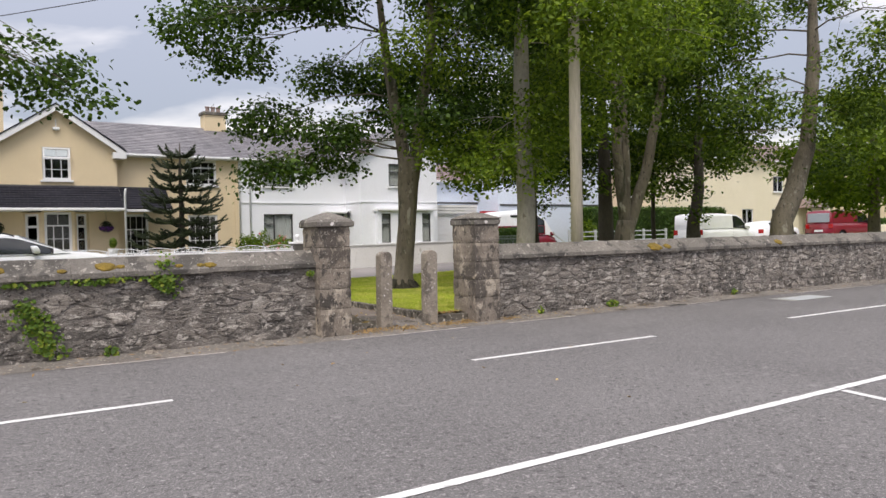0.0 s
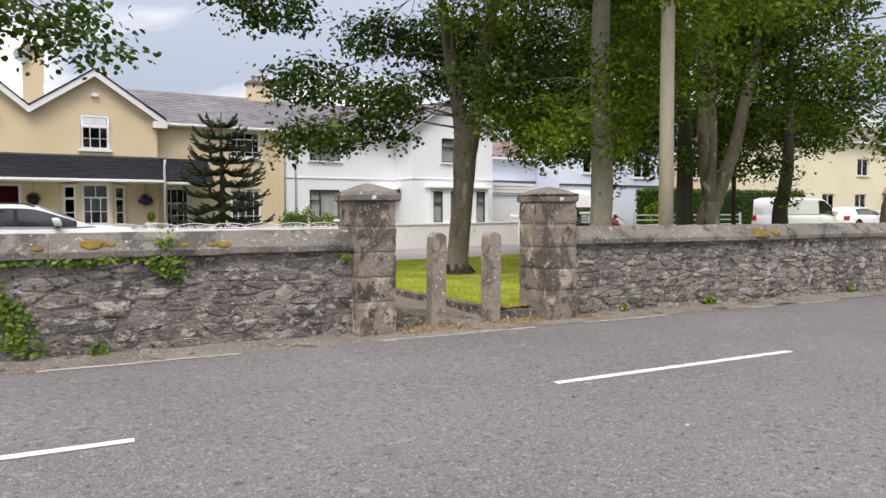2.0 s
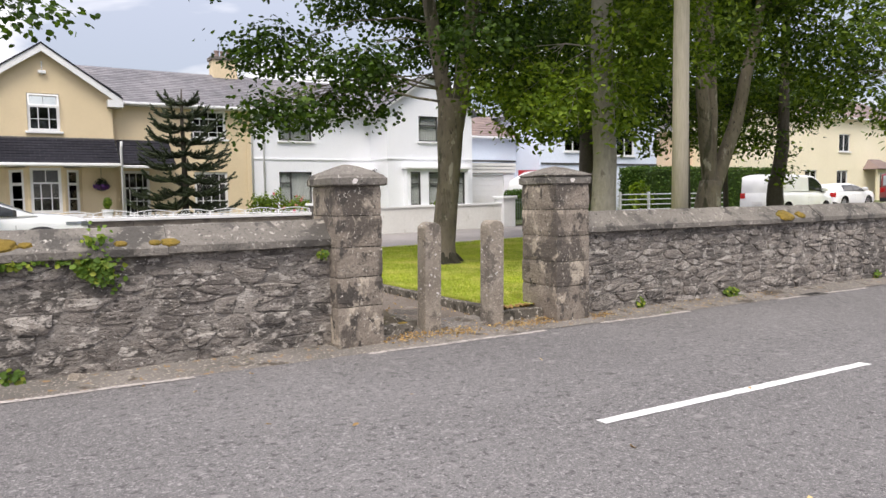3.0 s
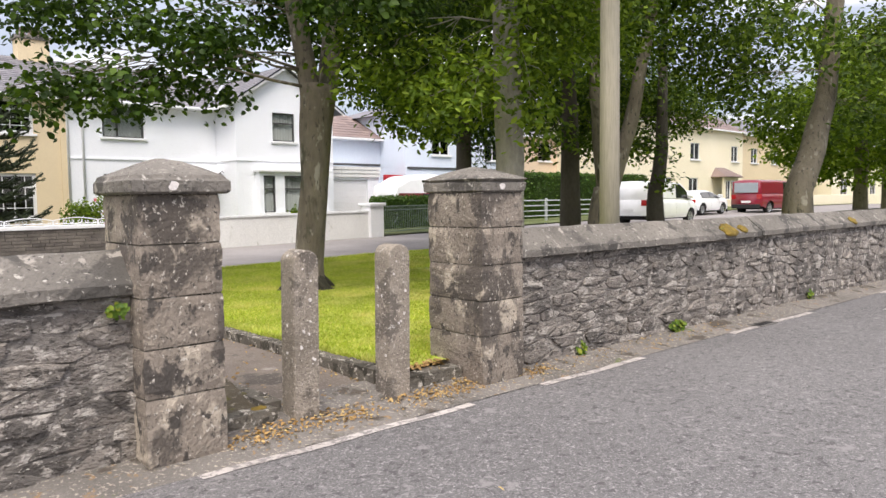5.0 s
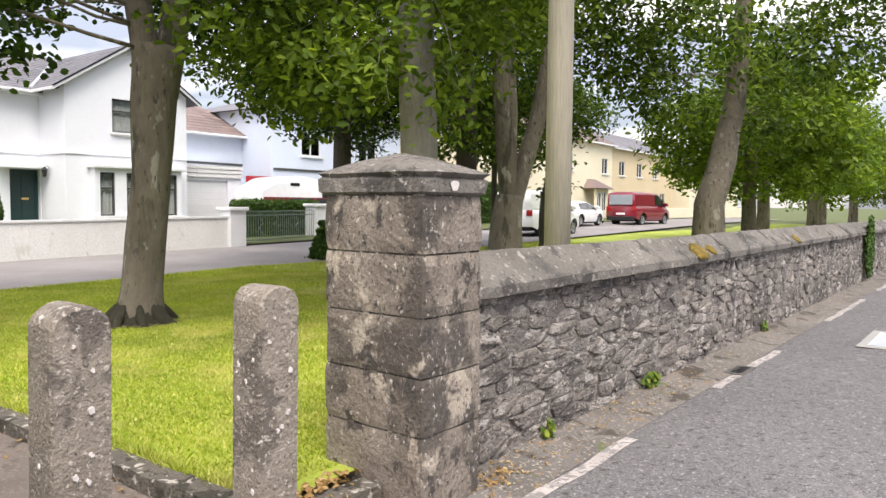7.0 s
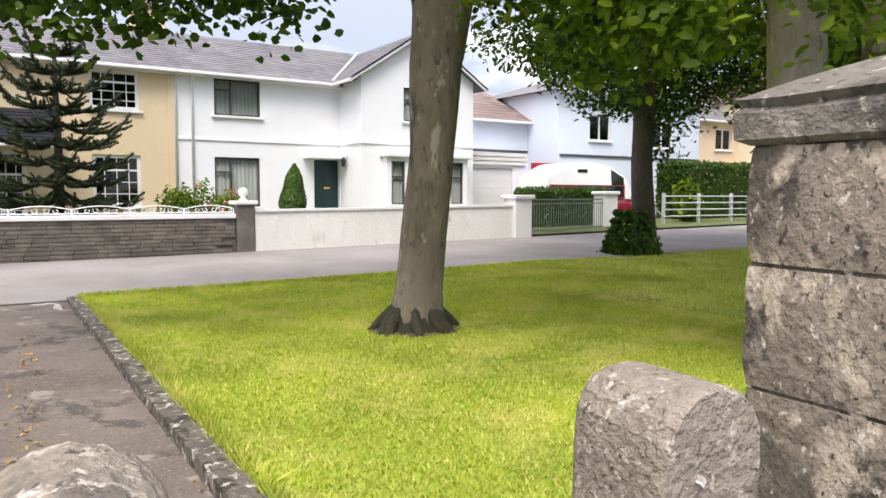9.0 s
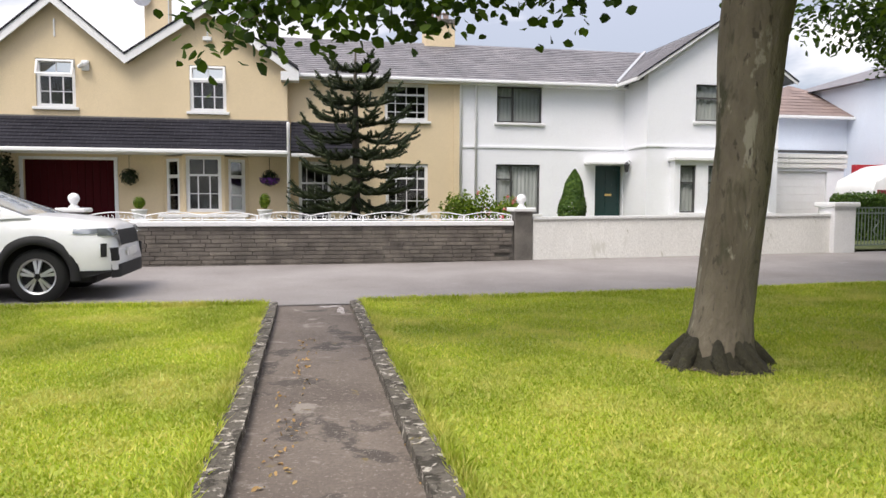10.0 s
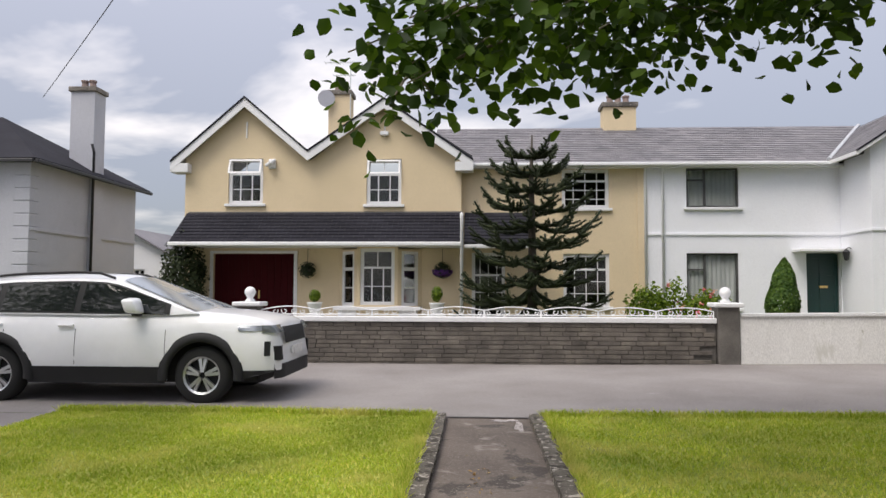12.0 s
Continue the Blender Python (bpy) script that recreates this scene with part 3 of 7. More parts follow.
def stone_verts(poly, y):
    """One rough face stone: its outline, rounded and roughened, and a proud, uneven face."""
    n = 10
    cx, cz = sum(a for a, b in poly) / len(poly), sum(b for a, b in poly) / len(poly)
    per = [math.dist(poly[k], poly[(k + 1) % len(poly)]) for k in range(len(poly))]
    tot, ring = sum(per), []
    for q in range(n):
        d = tot * q / n
        k = 0
        while d > per[k] and k < len(poly) - 1:
            d -= per[k]
            k += 1
        t = d / per[k] if per[k] else 0
        a, b = poly[k], poly[(k + 1) % len(poly)]
        ring.append((a[0] + (b[0] - a[0]) * t + rng.uniform(-0.007, 0.007), a[1] + (b[1] - a[1]) * t + rng.uniform(-0.006, 0.006)))
    size = math.sqrt(tot)
    deep = rng.uniform(0.002, 0.032)
    tx, tz = rng.uniform(-0.1, 0.1), rng.uniform(-0.12, 0.12)
    out = []
    for shrink, d in ((0.98, 0.02), (0.93, -deep * 0.6), (0.72, -deep)):
        for a, b in ring:
            x, z = cx + (a - cx) * shrink, cz + (b - cz) * shrink
            out.append((x, y + d + ((x - cx) * tx + (z - cz) * tz + rng.uniform(-0.004, 0.004) if d < 0 else 0), z))
    out.append((cx + rng.uniform(-0.03, 0.03), y - deep - rng.uniform(-0.004, 0.014), cz + rng.uniform(-0.015, 0.015)))
    faces = []
    for r in (0, n):
        faces += [(r + k, r + (k + 1) % n, r + n + (k + 1) % n, r + n + k) for k in range(n)]
    faces += [(2 * n + k, 2 * n + (k + 1) % n, 3 * n) for k in range(n)]
    return out, faces


STONES = {}
for name, x0, x1 in WALLS:
    bm = bmesh.new()
    box(bm, x0, x1, WY - 0.004, WY + 0.36, -0.2, 1.06)
    wall = tagged(link(name, bm, M["mortar"]), "rough grey limestone rubble wall with smeared mortar", "stone wall", kind="structure")
    cells = rubble(x0, x1, -0.1, 1.05, 1.4 if name == "wall_west" else 1.15)
    STONES[name] = (wall, cells)
    # coping: short cast lengths with a sloping top
    x, k = x0, 0
    while x < x1 - 0.02:
        nx = min(x + rng.uniform(1.5, 2.3), x1)
        if x1 - nx < 0.4:
            nx = x1
        bm = bmesh.new()
        us = span(x + 0.002, nx - 0.002, 14)
        prof = [(COP_Y + 0.02, 1.045), (COP_Y, 1.055), (COP_Y, 1.125), (COP_Y + 0.015, 1.14), (COP_Y + 0.12, 1.225), (COP_Y + 0.235, 1.325), (COP_Y + 0.27, 1.335), (COP_Y + 0.36, 1.25), (COP_Y + 0.51, 1.13), (COP_Y + 0.51, 1.045)]
        dz, dy = rng.uniform(-0.008, 0.008), rng.uniform(-0.008, 0.008)
        rows = [[bm.verts.new((u, py + dy + 0.016 * noise.noise((u * 6, py * 9, pz * 9)), pz + dz + 0.012 * noise.noise((u * 4, py * 7, 5)))) for py, pz in prof] for u in us]
        for r0, r1 in zip(rows, rows[1:]):
            for q in range(len(prof)):
                p = (q + 1) % len(prof)
                bm.faces.new((r0[q], r1[q], r1[p], r0[p]))
        bm.faces.new(rows[0]); bm.faces.new(rows[-1][::-1])
        part("coping_stone", bm, M["coping"], wall)
        x = nx

# ---- bollards, step stones, kerbs ----


def bollard(x, y, spotted):
    bm = bmesh.new()
    w, d = 0.113, 0.112
    prof = [(-w, -0.15), (-w, 1.2)] + [(-w * math.cos(a), 1.235 + 0.09 * math.sin(a)) for a in span(0.15, math.pi - 0.15, 8)] + [(w, 1.2), (w, -0.15)]
    rows = []
    for yy, s in ((-d, 0.93), (-d + 0.015, 1.0), (d - 0.015, 1.0), (d, 0.93)):
        rows.append([bm.verts.new((px * s, yy + 0.008 * noise.noise((px * 20 + x, yy * 9, pz * 5)), pz + (0.012 * noise.noise((px * 12 + x, yy * 12, pz * 3)) - (1 - s) * 0.12) * (pz > 0))) for px, pz in prof])
    for r0, r1 in zip(rows, rows[1:]):
        for k in range(len(prof)):
            j = (k + 1) % len(prof)
            bm.faces.new((r0[k], r0[j], r1[j], r1[k]))
    bm.faces.new(rows[0][::-1]); bm.faces.new(rows[-1])
    ob = link("stone_bollard", bm, M["aggregate"])
    ob.matrix_world = pose(x, y, -0.05, 0, rng.uniform(-1, 1), rng.uniform(-3, 3))
    lr = random.Random(3 if spotted else 8)
    for k in range(14):
        front = lr.random() < 0.6
        u, z, r = lr.uniform(-0.07, 0.07), lr.uniform(0.35, 1.18), lr.uniform(0.004, 0.011)
        bm = bmesh.new()
        ring = []
        for q in range(10):
            a = q * math.tau / 10
            g = r * (1 + 0.9 * noise.noise((math.cos(a) * 2 + k, math.sin(a) * 2, x)))
            p = (u + g * math.cos(a), z + g * 1.2 * math.sin(a))
            ring.append(bm.verts.new((p[0], -d - 0.012, p[1]) if front else (-w - 0.006, p[0], p[1])))
        f = bm.faces.new(ring)
        out = bmesh.ops.extrude_face_region(bm, geom=[f])
        for v in [e for e in out["geom"] if isinstance(e, bmesh.types.BMVert)]:
            v.co += Vector((0, 0.03, 0)) if front else Vector((0.02, 0, 0))
        part("lichen_patch", bm, M["lichen"], ob)
    return tagged(ob, "round-topped aggregate post with lichen spots" if spotted else "round-topped aggregate post with reddish stain", "bollard", "bollards in the gap")


bollard(6.2, 11.03, False)
bollard(7.12, 11.03, True)


def kerb_row(name, x0, x1, y0, y1, top, label):
    base = thing(name, pose(0, 0, 0))
    y = y0
    while y < y1 - 0.05:
        ny = min(y + rng.uniform(0.8, 1.0), y1)
        bm = bmesh.new()
        box(bm, x0, x1, y + 0.004, ny - 0.004, -0.1, top)
        bmesh.ops.subdivide_edges(bm, edges=list(bm.edges), cuts=4, use_grid_fill=True)
        for v in bm.verts:
            k = noise.noise(v.co * 7)
            v.co += Vector((0.014 * k, 0, 0.016 * noise.noise(v.co * 9 + Vector((5, 0, 0))) if v.co.z > 0 else 0))
        part("edging_stone", bm, M["kerb"], base)
        y = ny
    return tagged(base, label, "path edging", kind="structure")


kerb_row("path_edging", 5.93, 6.09, 12.2, 21.4, 0.12, "mossy concrete edging stones along the path")
kerb_row("path_edging", 5.94, 6.09, 11.17, 12.2, 0.065, "sunken pale edging stone at the path's mouth")
kerb_row("path_edging", 7.09, 7.25, 11.25, 21.4, 0.125, "mossy concrete edging stones along the path")
for x0, x1, top in ((5.44, 5.98, 0.05), (7.12, 7.93, 0.07)):
    bm = bmesh.new()
    box(bm, x0, x1, 11.0, 11.16, -0.12, top)
    bmesh.ops.subdivide_edges(bm, edges=list(bm.edges), cuts=4, use_grid_fill=True)
    for v in bm.verts:
        v.co += Vector((0, 0.012 * noise.noise(v.co * 8), 0.02 * noise.noise(v.co * 6) * (v.co.z > 0)))
    tagged(link("threshold_stone", bm, M["kerb"]), "low mossy stone sill between pillar and post", "stone sill", kind="structure")

# ---- trees ----
nrng = np.random.default_rng(3)


def limb_points(a, b, sag, n=6, wob=0.12):
    a, b = Vector(a), Vector(b)
    pts = []
    L = (b - a).length
    for i in range(n + 1):
        t = i / n
        p = a.lerp(b, t) + Vector((0, 0, sag * math.sin(math.pi * t) * L))
        if 0 < i < n:
            p += Vector([random.uniform(-1, 1) * wob * L / n for _ in range(3)])
        pts.append(p)
    return pts


def tree(x, y, stems, clumps, leaves, leaf_size, bark, leaf, label, droop=0.3, z0=0.05, flare=1.35, shape="ash"):
    """stems: lists of (dx, dy, z, radius) up from the base; clumps: (dx, dy, z, rx, ry, rz)."""
    base = thing("tree", pose(x, y, z0))
    tips = []
    for stem in stems:
        bm = bmesh.new()
        pts, rad = [], []
        for (a, b) in zip(stem, stem[1:]):
            for i in range(5):
                t = i / 5
                pts.append(Vector(a[:3]).lerp(Vector(b[:3]), t)); rad.append(a[3] + (b[3] - a[3]) * t)
        pts.append(Vector(stem[-1][:3])); rad.append(stem[-1][3])
        for i, p in enumerate(pts):
            if i:
                p += Vector((noise.noise((p.z * .7, x, 1)), noise.noise((p.z * .7, y, 7)), 0)) * 0.05
        if stem[0][2] < 0.3:
            pts.insert(1, pts[0].lerp(pts[1], 0.12)); rad.insert(1, rad[0] * 1.12)
            pts.insert(2, pts[0].lerp(pts[2], 0.35)); rad.insert(2, rad[0] * 1.02)
            rad[0] *= flare
        rings = tube(bm, pts, rad, 14)
        for ri, ring in enumerate(rings):
            for k, v in enumerate(ring):
                d = v.co - pts[ri]
                v.co += d * (0.10 * noise.noise((d.x * 5 / rad[ri], d.y * 5 / rad[ri], v.co.z * 1.3)) + (0.16 * math.sin(k * math.tau / 14 * 4 + x) if ri < 2 and stem[0][2] < 0.3 else 0))
        part("trunk", bm, bark, base, smooth=True)
        tips.append((pts, rad))
    allp = [(p, r) for pts, rad in tips for p, r in zip(pts, rad) if p.z > 1.8]
    for c in clumps:
        cz = Vector(c[:3])
        q, r = min(allp, key=lambda pr: (pr[0] - cz).length + 1.6 * max(0, cz.z + 0.5 - pr[0].z))
        rr = min(r * 0.45, 0.007 + 0.005 * (q - cz).length)
        lp = limb_points(q, cz, 0.10)
        bm = bmesh.new()
        tube(bm, lp, [rr * (1 - 0.8 * i / (len(lp) - 1)) for i in range(len(lp))], 6)
        for k in range(5):
            e = cz + Vector((random.gauss(0, .5) * c[3], random.gauss(0, .5) * c[4], random.gauss(-.1, .45) * c[5]))
            s = lp[random.randint(2, len(lp) - 1)]
            tp = limb_points(s, e, 0.06, 4)
            tube(bm, tp, [0.3 * rr * (1 - 0.8 * i / 4) + 0.004 for i in range(5)], 4)
        part("limb", bm, bark, base, smooth=True)
    vol = np.array([c[3] * c[4] * c[5] for c in clumps]) ** 0.7
    counts = (vol / vol.sum() * leaves).astype(int)
    P, Nn = [], []
    for c, n in zip(clumps, counts):
        # leaves hang in sprays: small groups along twigs
        m = max(n // 14, 1)
        d = nrng.normal(size=(m, 3)); d /= np.linalg.norm(d, axis=1, keepdims=True)
        r = nrng.uniform(0.25, 1.0, m) ** 0.5
        s = d * r[:, None] * np.array(c[3:6]) + np.array(c[:3])
        s[:, 2] -= droop * (r ** 2) * nrng.uniform(0, 1, m)
        g = np.repeat(s, 14, 0) + nrng.normal(size=(m * 14, 3)) * np.array([0.22, 0.22, 0.13])
        P.append(g)
        nn = np.repeat(d * 0.5, 14, 0) + nrng.normal(size=(m * 14, 3)) * 0.55 + np.array([0, 0, 0.75])
        Nn.append(nn)
    me = leaf_mesh("crown", np.concatenate(P), np.concatenate(Nn), leaf_size, leaf, nrng, shape)
    crown = new("crown", me)
    crown.parent = base
    return tagged(base, label, "tree")


def crown_clumps(n, r, zlo, zhi, size, seed, bias=(0, 0), hollow=0.45):
    g = random.Random(seed)
    out = []
    for i in range(n):
        a = g.uniform(0, math.tau)
        t = g.uniform(0, 1)
        z = zlo + (zhi - zlo) * t
        rr = r * math.sin(math.pi * (0.22 + 0.68 * t)) * g.uniform(hollow, 1.0)
        s = size * g.uniform(0.75, 1.25)
        out.append((rr * math.cos(a) + bias[0] * (1 - t), rr * math.sin(a) + bias[1] * (1 - t), z, s * 1.15, s * 1.15, s * 0.62))
    return out


# the ash-grey tree on the lawn, forked above head height
T1 = crown_clumps(17, 4.4, 5.2, 9.4, 1.15, 11) + [
    (-4.05, 0.3, 2.98, 0.32, 0.35, 0.22), (-3.75, 0.1, 3.3, 0.5, 0.55, 0.28), (-3.1, 0.0, 3.32, 0.65, 0.7, 0.32), (-2.4, 0.4, 3.42, 0.6, 0.6, 0.3), (-1.6, 0.2, 3.45, 0.45, 0.5, 0.3),
    (-4.2, 0.8, 6.1, 1.0, 1.0, 0.5), (-5.4, 0.2, 6.5, 0.9, 0.9, 0.45), (-3.2, 1.2, 4.6, 1.1, 1.1, 0.55), (-2.2, -0.4, 4.2, 0.9, 0.9, 0.45), (-0.9, 1.3, 4.3, 0.7, 0.7, 0.4),
    (-0.2, -2.0, 4.6, 1.2, 0.9, 0.5), (1.7, 0.6, 4.4, 1.0, 1.0, 0.5), (2.4, -0.6, 4.9, 1.0, 1.0, 0.5), (1.2, -1.6, 3.6, 0.5, 0.5, 0.3)]
tree(10.08, 16.9, [[(0, 0, 0, 0.33), (0.05, 0, 0.5, 0.265), (0.17, -0.05, 2.0, 0.24), (0.24, -0.05, 2.9, 0.29), (0.28, -0.05, 3.6, 0.31)], [(0.2, -0.05, 3.0, 0.19), (0.08, 0.1, 4.4, 0.165), (-0.25, 0.2, 6.5, 0.12), (-0.4, 0.3, 9.0, 0.04)], [(0.36, -0.05, 3.0, 0.2), (0.62, -0.1, 4.6, 0.17), (0.95, -0.3, 7, 0.12), (0.9, -0.3, 9.5, 0.04)]], T1, 46000, 0.1, M["bark"], M["leaf"], "tall lime tree with forked grey trunk on the lawn", flare=1.3, shape="leaf")
# mossy roots round its foot
lime = [o for o in bpy.data.objects if o.name.startswith("tree") and o.parent is None][0]
for k in range(12):
    a = k * math.tau / 12 + random.uniform(-0.25, 0.25)
    e = random.uniform(0.42, 0.6)
    bm = bmesh.new()
    tube(bm, [(0.25 * math.cos(a), 0.25 * math.sin(a), 0.3), (0.36 * math.cos(a), 0.36 * math.sin(a), 0.16), (0.47 * math.cos(a + 0.1), 0.47 * math.sin(a + 0.1), 0.06), ((e + 0.08) * math.cos(a + 0.15), (e + 0.08) * math.sin(a + 0.15), 0.0)], [0.04, 0.065, 0.05, 0.015], 8)
    part("root", bm, M["damp_moss"], lime, "dark mossy root", True)
bm = bmesh.new()
rings = []
for r, z in ((0.47, -0.03), (0.425, 0.05), (0.37, 0.13), (0.325, 0.2), (0.275, 0.3)):
    ring = []
    for k in range(40):
        a = k * math.tau / 40
        w = 1 + 0.16 * noise.noise((math.cos(a) * 4.5, math.sin(a) * 4.5, z * 5))
        top = 0.09 * noise.noise((math.cos(a) * 3, math.sin(a) * 3, 9)) if z > 0.15 else 0.0
        ring.append(bm.verts.new((0.02 + r * w * math.cos(a), r * w * math.sin(a), z + top)))
    rings.append(ring)
for r0, r1 in zip(rings, rings[1:]):
    for k in range(40):
        bm.faces.new((r0[k], r0[(k + 1) % 40], r1[(k + 1) % 40], r1[k]))
part("moss_collar", bm, M["damp_moss"], lime, "dark damp moss round the trunk's foot", True)
# unseen trunk, its leaves reach over the lawn
tree(-2.2, 16.2, [[(0, 0, 0, 0.3), (0.1, 0, 3.2, 0.24), (0.1, 0, 9, 0.06)]], crown_clumps(11, 4.2, 4.8, 8.5, 1.2, 21) + [(4.3, 0.4, 4.6, 1.0, 1.0, 0.45), (3.6, 1.0, 5.3, 1.2, 1.2, 0.6), (2.6, -0.6, 4.8, 1.1, 1.1, 0.5)], 11000, 0.115, M["bark"], M["leaf"], "lime tree beside the turning place", shape="leaf")
# tree 2: dark trunk by the lane
tree(19.3, 22.0, [[(0, 0, 0, 0.36), (0, 0, 0.7, 0.27), (-0.1, 0, 3.2, 0.24), (0.1, 0, 6, 0.17), (0, 0, 10, 0.05)]], crown_clumps(18, 4.2, 4.0, 9.5, 1.2, 31) + [(-2.5, -.5, 4.3, 1.2, 1.2, .5), (-1.2, .2, 3.8, .9, .9, .5), (-3.5, 0, 4.8, 1.1, 1.1, .5), (0.3, -0.4, 2.9, .35, .35, .8)], 34000, 0.13, M["dark_bark"], M["leaf"], "dark-trunked lime tree with ivy foot beside the lane", z0=0.12)
# tree 3: pale trunk close behind the wall
tree(11.7, 13.63, [[(0, 0, 0, 0.27), (0.02, 0, 1.5, 0.235), (-0.02, 0, 5, 0.2), (0, 0, 11, 0.06)]], crown_clumps(17, 4.0, 5.2, 9.5, 1.2, 41) + [(-0.6, 0.9, 3.6, 1.1, 1.1, .75), (0.8, 0.6, 3.4, .9, 1.0, .7), (-1.4, 1.5, 3.9, 1.1, 1.1, .6), (1.6, -0.2, 4.2, 1.0, .8, .6), (-0.2, 1.6, 3.1, .9, .9, .5), (0.2, -0.6, 4.6, 1, .8, .6), (-0.4, -0.7, 3.5, .7, .5, .55), (0.5, -0.6, 3.9, .7, .5, .5), (-1.2, -0.2, 3.2, .6, .6, .45), (0.1, -0.5, 2.9, .35, .3, .35), (-0.1, -0.8, 4.3, .7, .5, .5)], 36000, 0.115, M["pale_bark"], M["leaf_light"], "pale-trunked lime tree with fresh low foliage behind the wall", z0=0.08)
tree(19.0, 17.8, [[(0, 0, 0, 0.3), (0, 0, 2.5, 0.25), (0, .2, 9, 0.06)]], crown_clumps(15, 4.2, 3.6, 10.5, 1.35, 51) + [(-1, 0, 3.1, 1, 1, .5), (0.8, -.6, 3.0, .9, .9, .5)], 20000, 0.14, M["dark_bark"], M["leaf_dark"], "dark lime tree in the row behind the wall", z0=0.15)
# tree 5: several stems from one foot
tree(18.0, 16.15, [[(0, 0, 0, 0.42), (0.1, 0, 1.0, 0.34), (0.2, 0, 1.7, 0.3)], [(0.2, 0, 1.3, 0.2), (-0.1, 0.1, 4, 0.17), (-0.3, 0, 9, 0.06)], [(0.2, 0, 1.3, 0.18), (0.3, 0.1, 4, 0.14), (0.4, 0.3, 9, 0.05)], [(0.2, 0, 1.3, 0.22), (0.9, -0.2, 3.2, 0.18), (1.6, -0.5, 6.5, 0.13), (1.9, -0.5, 9.5, 0.05)]], crown_clumps(18, 4.4, 4.9, 11, 1.35, 61), 18000, 0.135, M["bark"], M["leaf_dark"], "many-stemmed tree with dense dark crown behind the wall", z0=0.15)
tree(25.6, 19.0, [[(0, 0, 0, 0.33), (-0.1, 0, 1.6, 0.26), (0.3, 0, 3.0, 0.22), (0.4, 0, 9, 0.06)]], crown_clumps(17, 4.6, 3.4, 10.5, 1.4, 71) + [(-.2, -.2, 2.0, .45, .45, .5), (-0.5, 0, 3.2, 1, 1, .5)], 22000, 0.15, M["dark_bark"], M["leaf_dark"], "leafy-trunked tree in the row beyond the wall", z0=0.2)
tree(25.3, 20.9, [[(0, 0, 0, 0.1), (0, 0, 3, 0.09), (0, 0, 6, 0.04)]], crown_clumps(8, 1.6, 3.6, 6.5, .9, 72), 4000, 0.17, M["dark_bark"], M["leaf_dark"], "slender young tree beyond the wall", z0=0.2)
# tree 7: thick leaning trunk
tree(22.0, 13.05, [[(0, 0, 0, 0.42), (0.0, 0, 1.6, 0.34), (0.55, -0.1, 2.6, 0.31), (1.2, -0.2, 4.0, 0.25), (1.45, -0.3, 7, 0.2), (1.4, -0.3, 11, 0.06)]], crown_clumps(18, 4.4, 4.2, 11.5, 1.3, 81, (0.2, 0)) + [(2.2, -.4, 3.6, 1.1, 1.1, .6), (-1.6, 0.4, 4.0, 1.1, 1.1, .6)], 22000, 0.14, M["bark"], M["leaf_dark"], "thick leaning tree trunk behind the far wall", z0=0.12)
for i, (x, y, s) in enumerate(((30.0, 14.0, 1.0), (37, 15.0, 1.1), (46, 14.5, 1.2), (56, 15.5, 1.3), (68, 15, 1.4))):
    tree(x, y, [[(0, 0, 0, 0.25 * s), (0.1, 0, 3, 0.2 * s), (0, 0, 6.5, 0.05)]], crown_clumps(20, 3.4 * s, 2.6, 6.4, 1.2 * s, 90 + i), 14000, 0.19, M["bark"], M["leaf_light"], "roadside tree further along the wall", z0=0.2)

# ---- utility pole ----
bm = bmesh.new()
tube(bm, [(0, 0, -0.3), (0, 0, 4), (0.03, 0, 9.5)], [0.14, 0.128, 0.1], 16)
pole = thing("utility_pole", pose(11.51, 11.9, 0.08))
part("shaft", bm, M["pole"], pole, smooth=True)
bm = bmesh.new()
box(bm, -0.05, 0.05, -0.8, 0.8, 8.6, 8.7)
part("crossarm", bm, M["dark_bark"], pole)
tagged(pole, "tall pale weathered wooden utility pole behind the wall", "utility pole")

# ---- houses ----


def roof_slates(bm, o, u, v, inside, wu=0.3, wv=0.22):
    """Lapped slates over the plane o + a*u + b*v (unit u along the eave, v up the slope), for 0..len, where inside(a, b)."""
    (ud, ul), (vd, vl) = u, v
    n = ud.cross(vd).normalized()
    if n.z < 0:
        n = -n
    rows, cols = int(vl / wv), int(ul / wu) + 1
    for j in range(rows):
        for i in range(-1, cols):
            a0 = (i + 0.5 * (j % 2)) * wu
            a1, b0, b1 = a0 + wu - 0.006, j * wv, j * wv + wv * 1.06
            a0, a1, b1 = max(a0, 0), min(a1, ul), min(b1, vl)
            if a1 - a0 < 0.03 or not inside((a0 + a1) / 2, b0 + wv / 2):
                continue
            k = random.uniform(0, 0.003)
            p = [o + ud * a0 + vd * b0 + n * (0.022 + k), o + ud * a1 + vd * b0 + n * (0.022 + k), o + ud * a1 + vd * b1 + n * 0.006, o + ud * a0 + vd * b1 + n * 0.006]
            q = [o + ud * a0 + vd * b0 + n * 0.002, o + ud * a1 + vd * b0 + n * 0.002]
            vs = [bm.verts.new(w) for w in p + q]
            bm.faces.new(vs[:4]); bm.faces.new((vs[4], vs[5], vs[1], vs[0]))


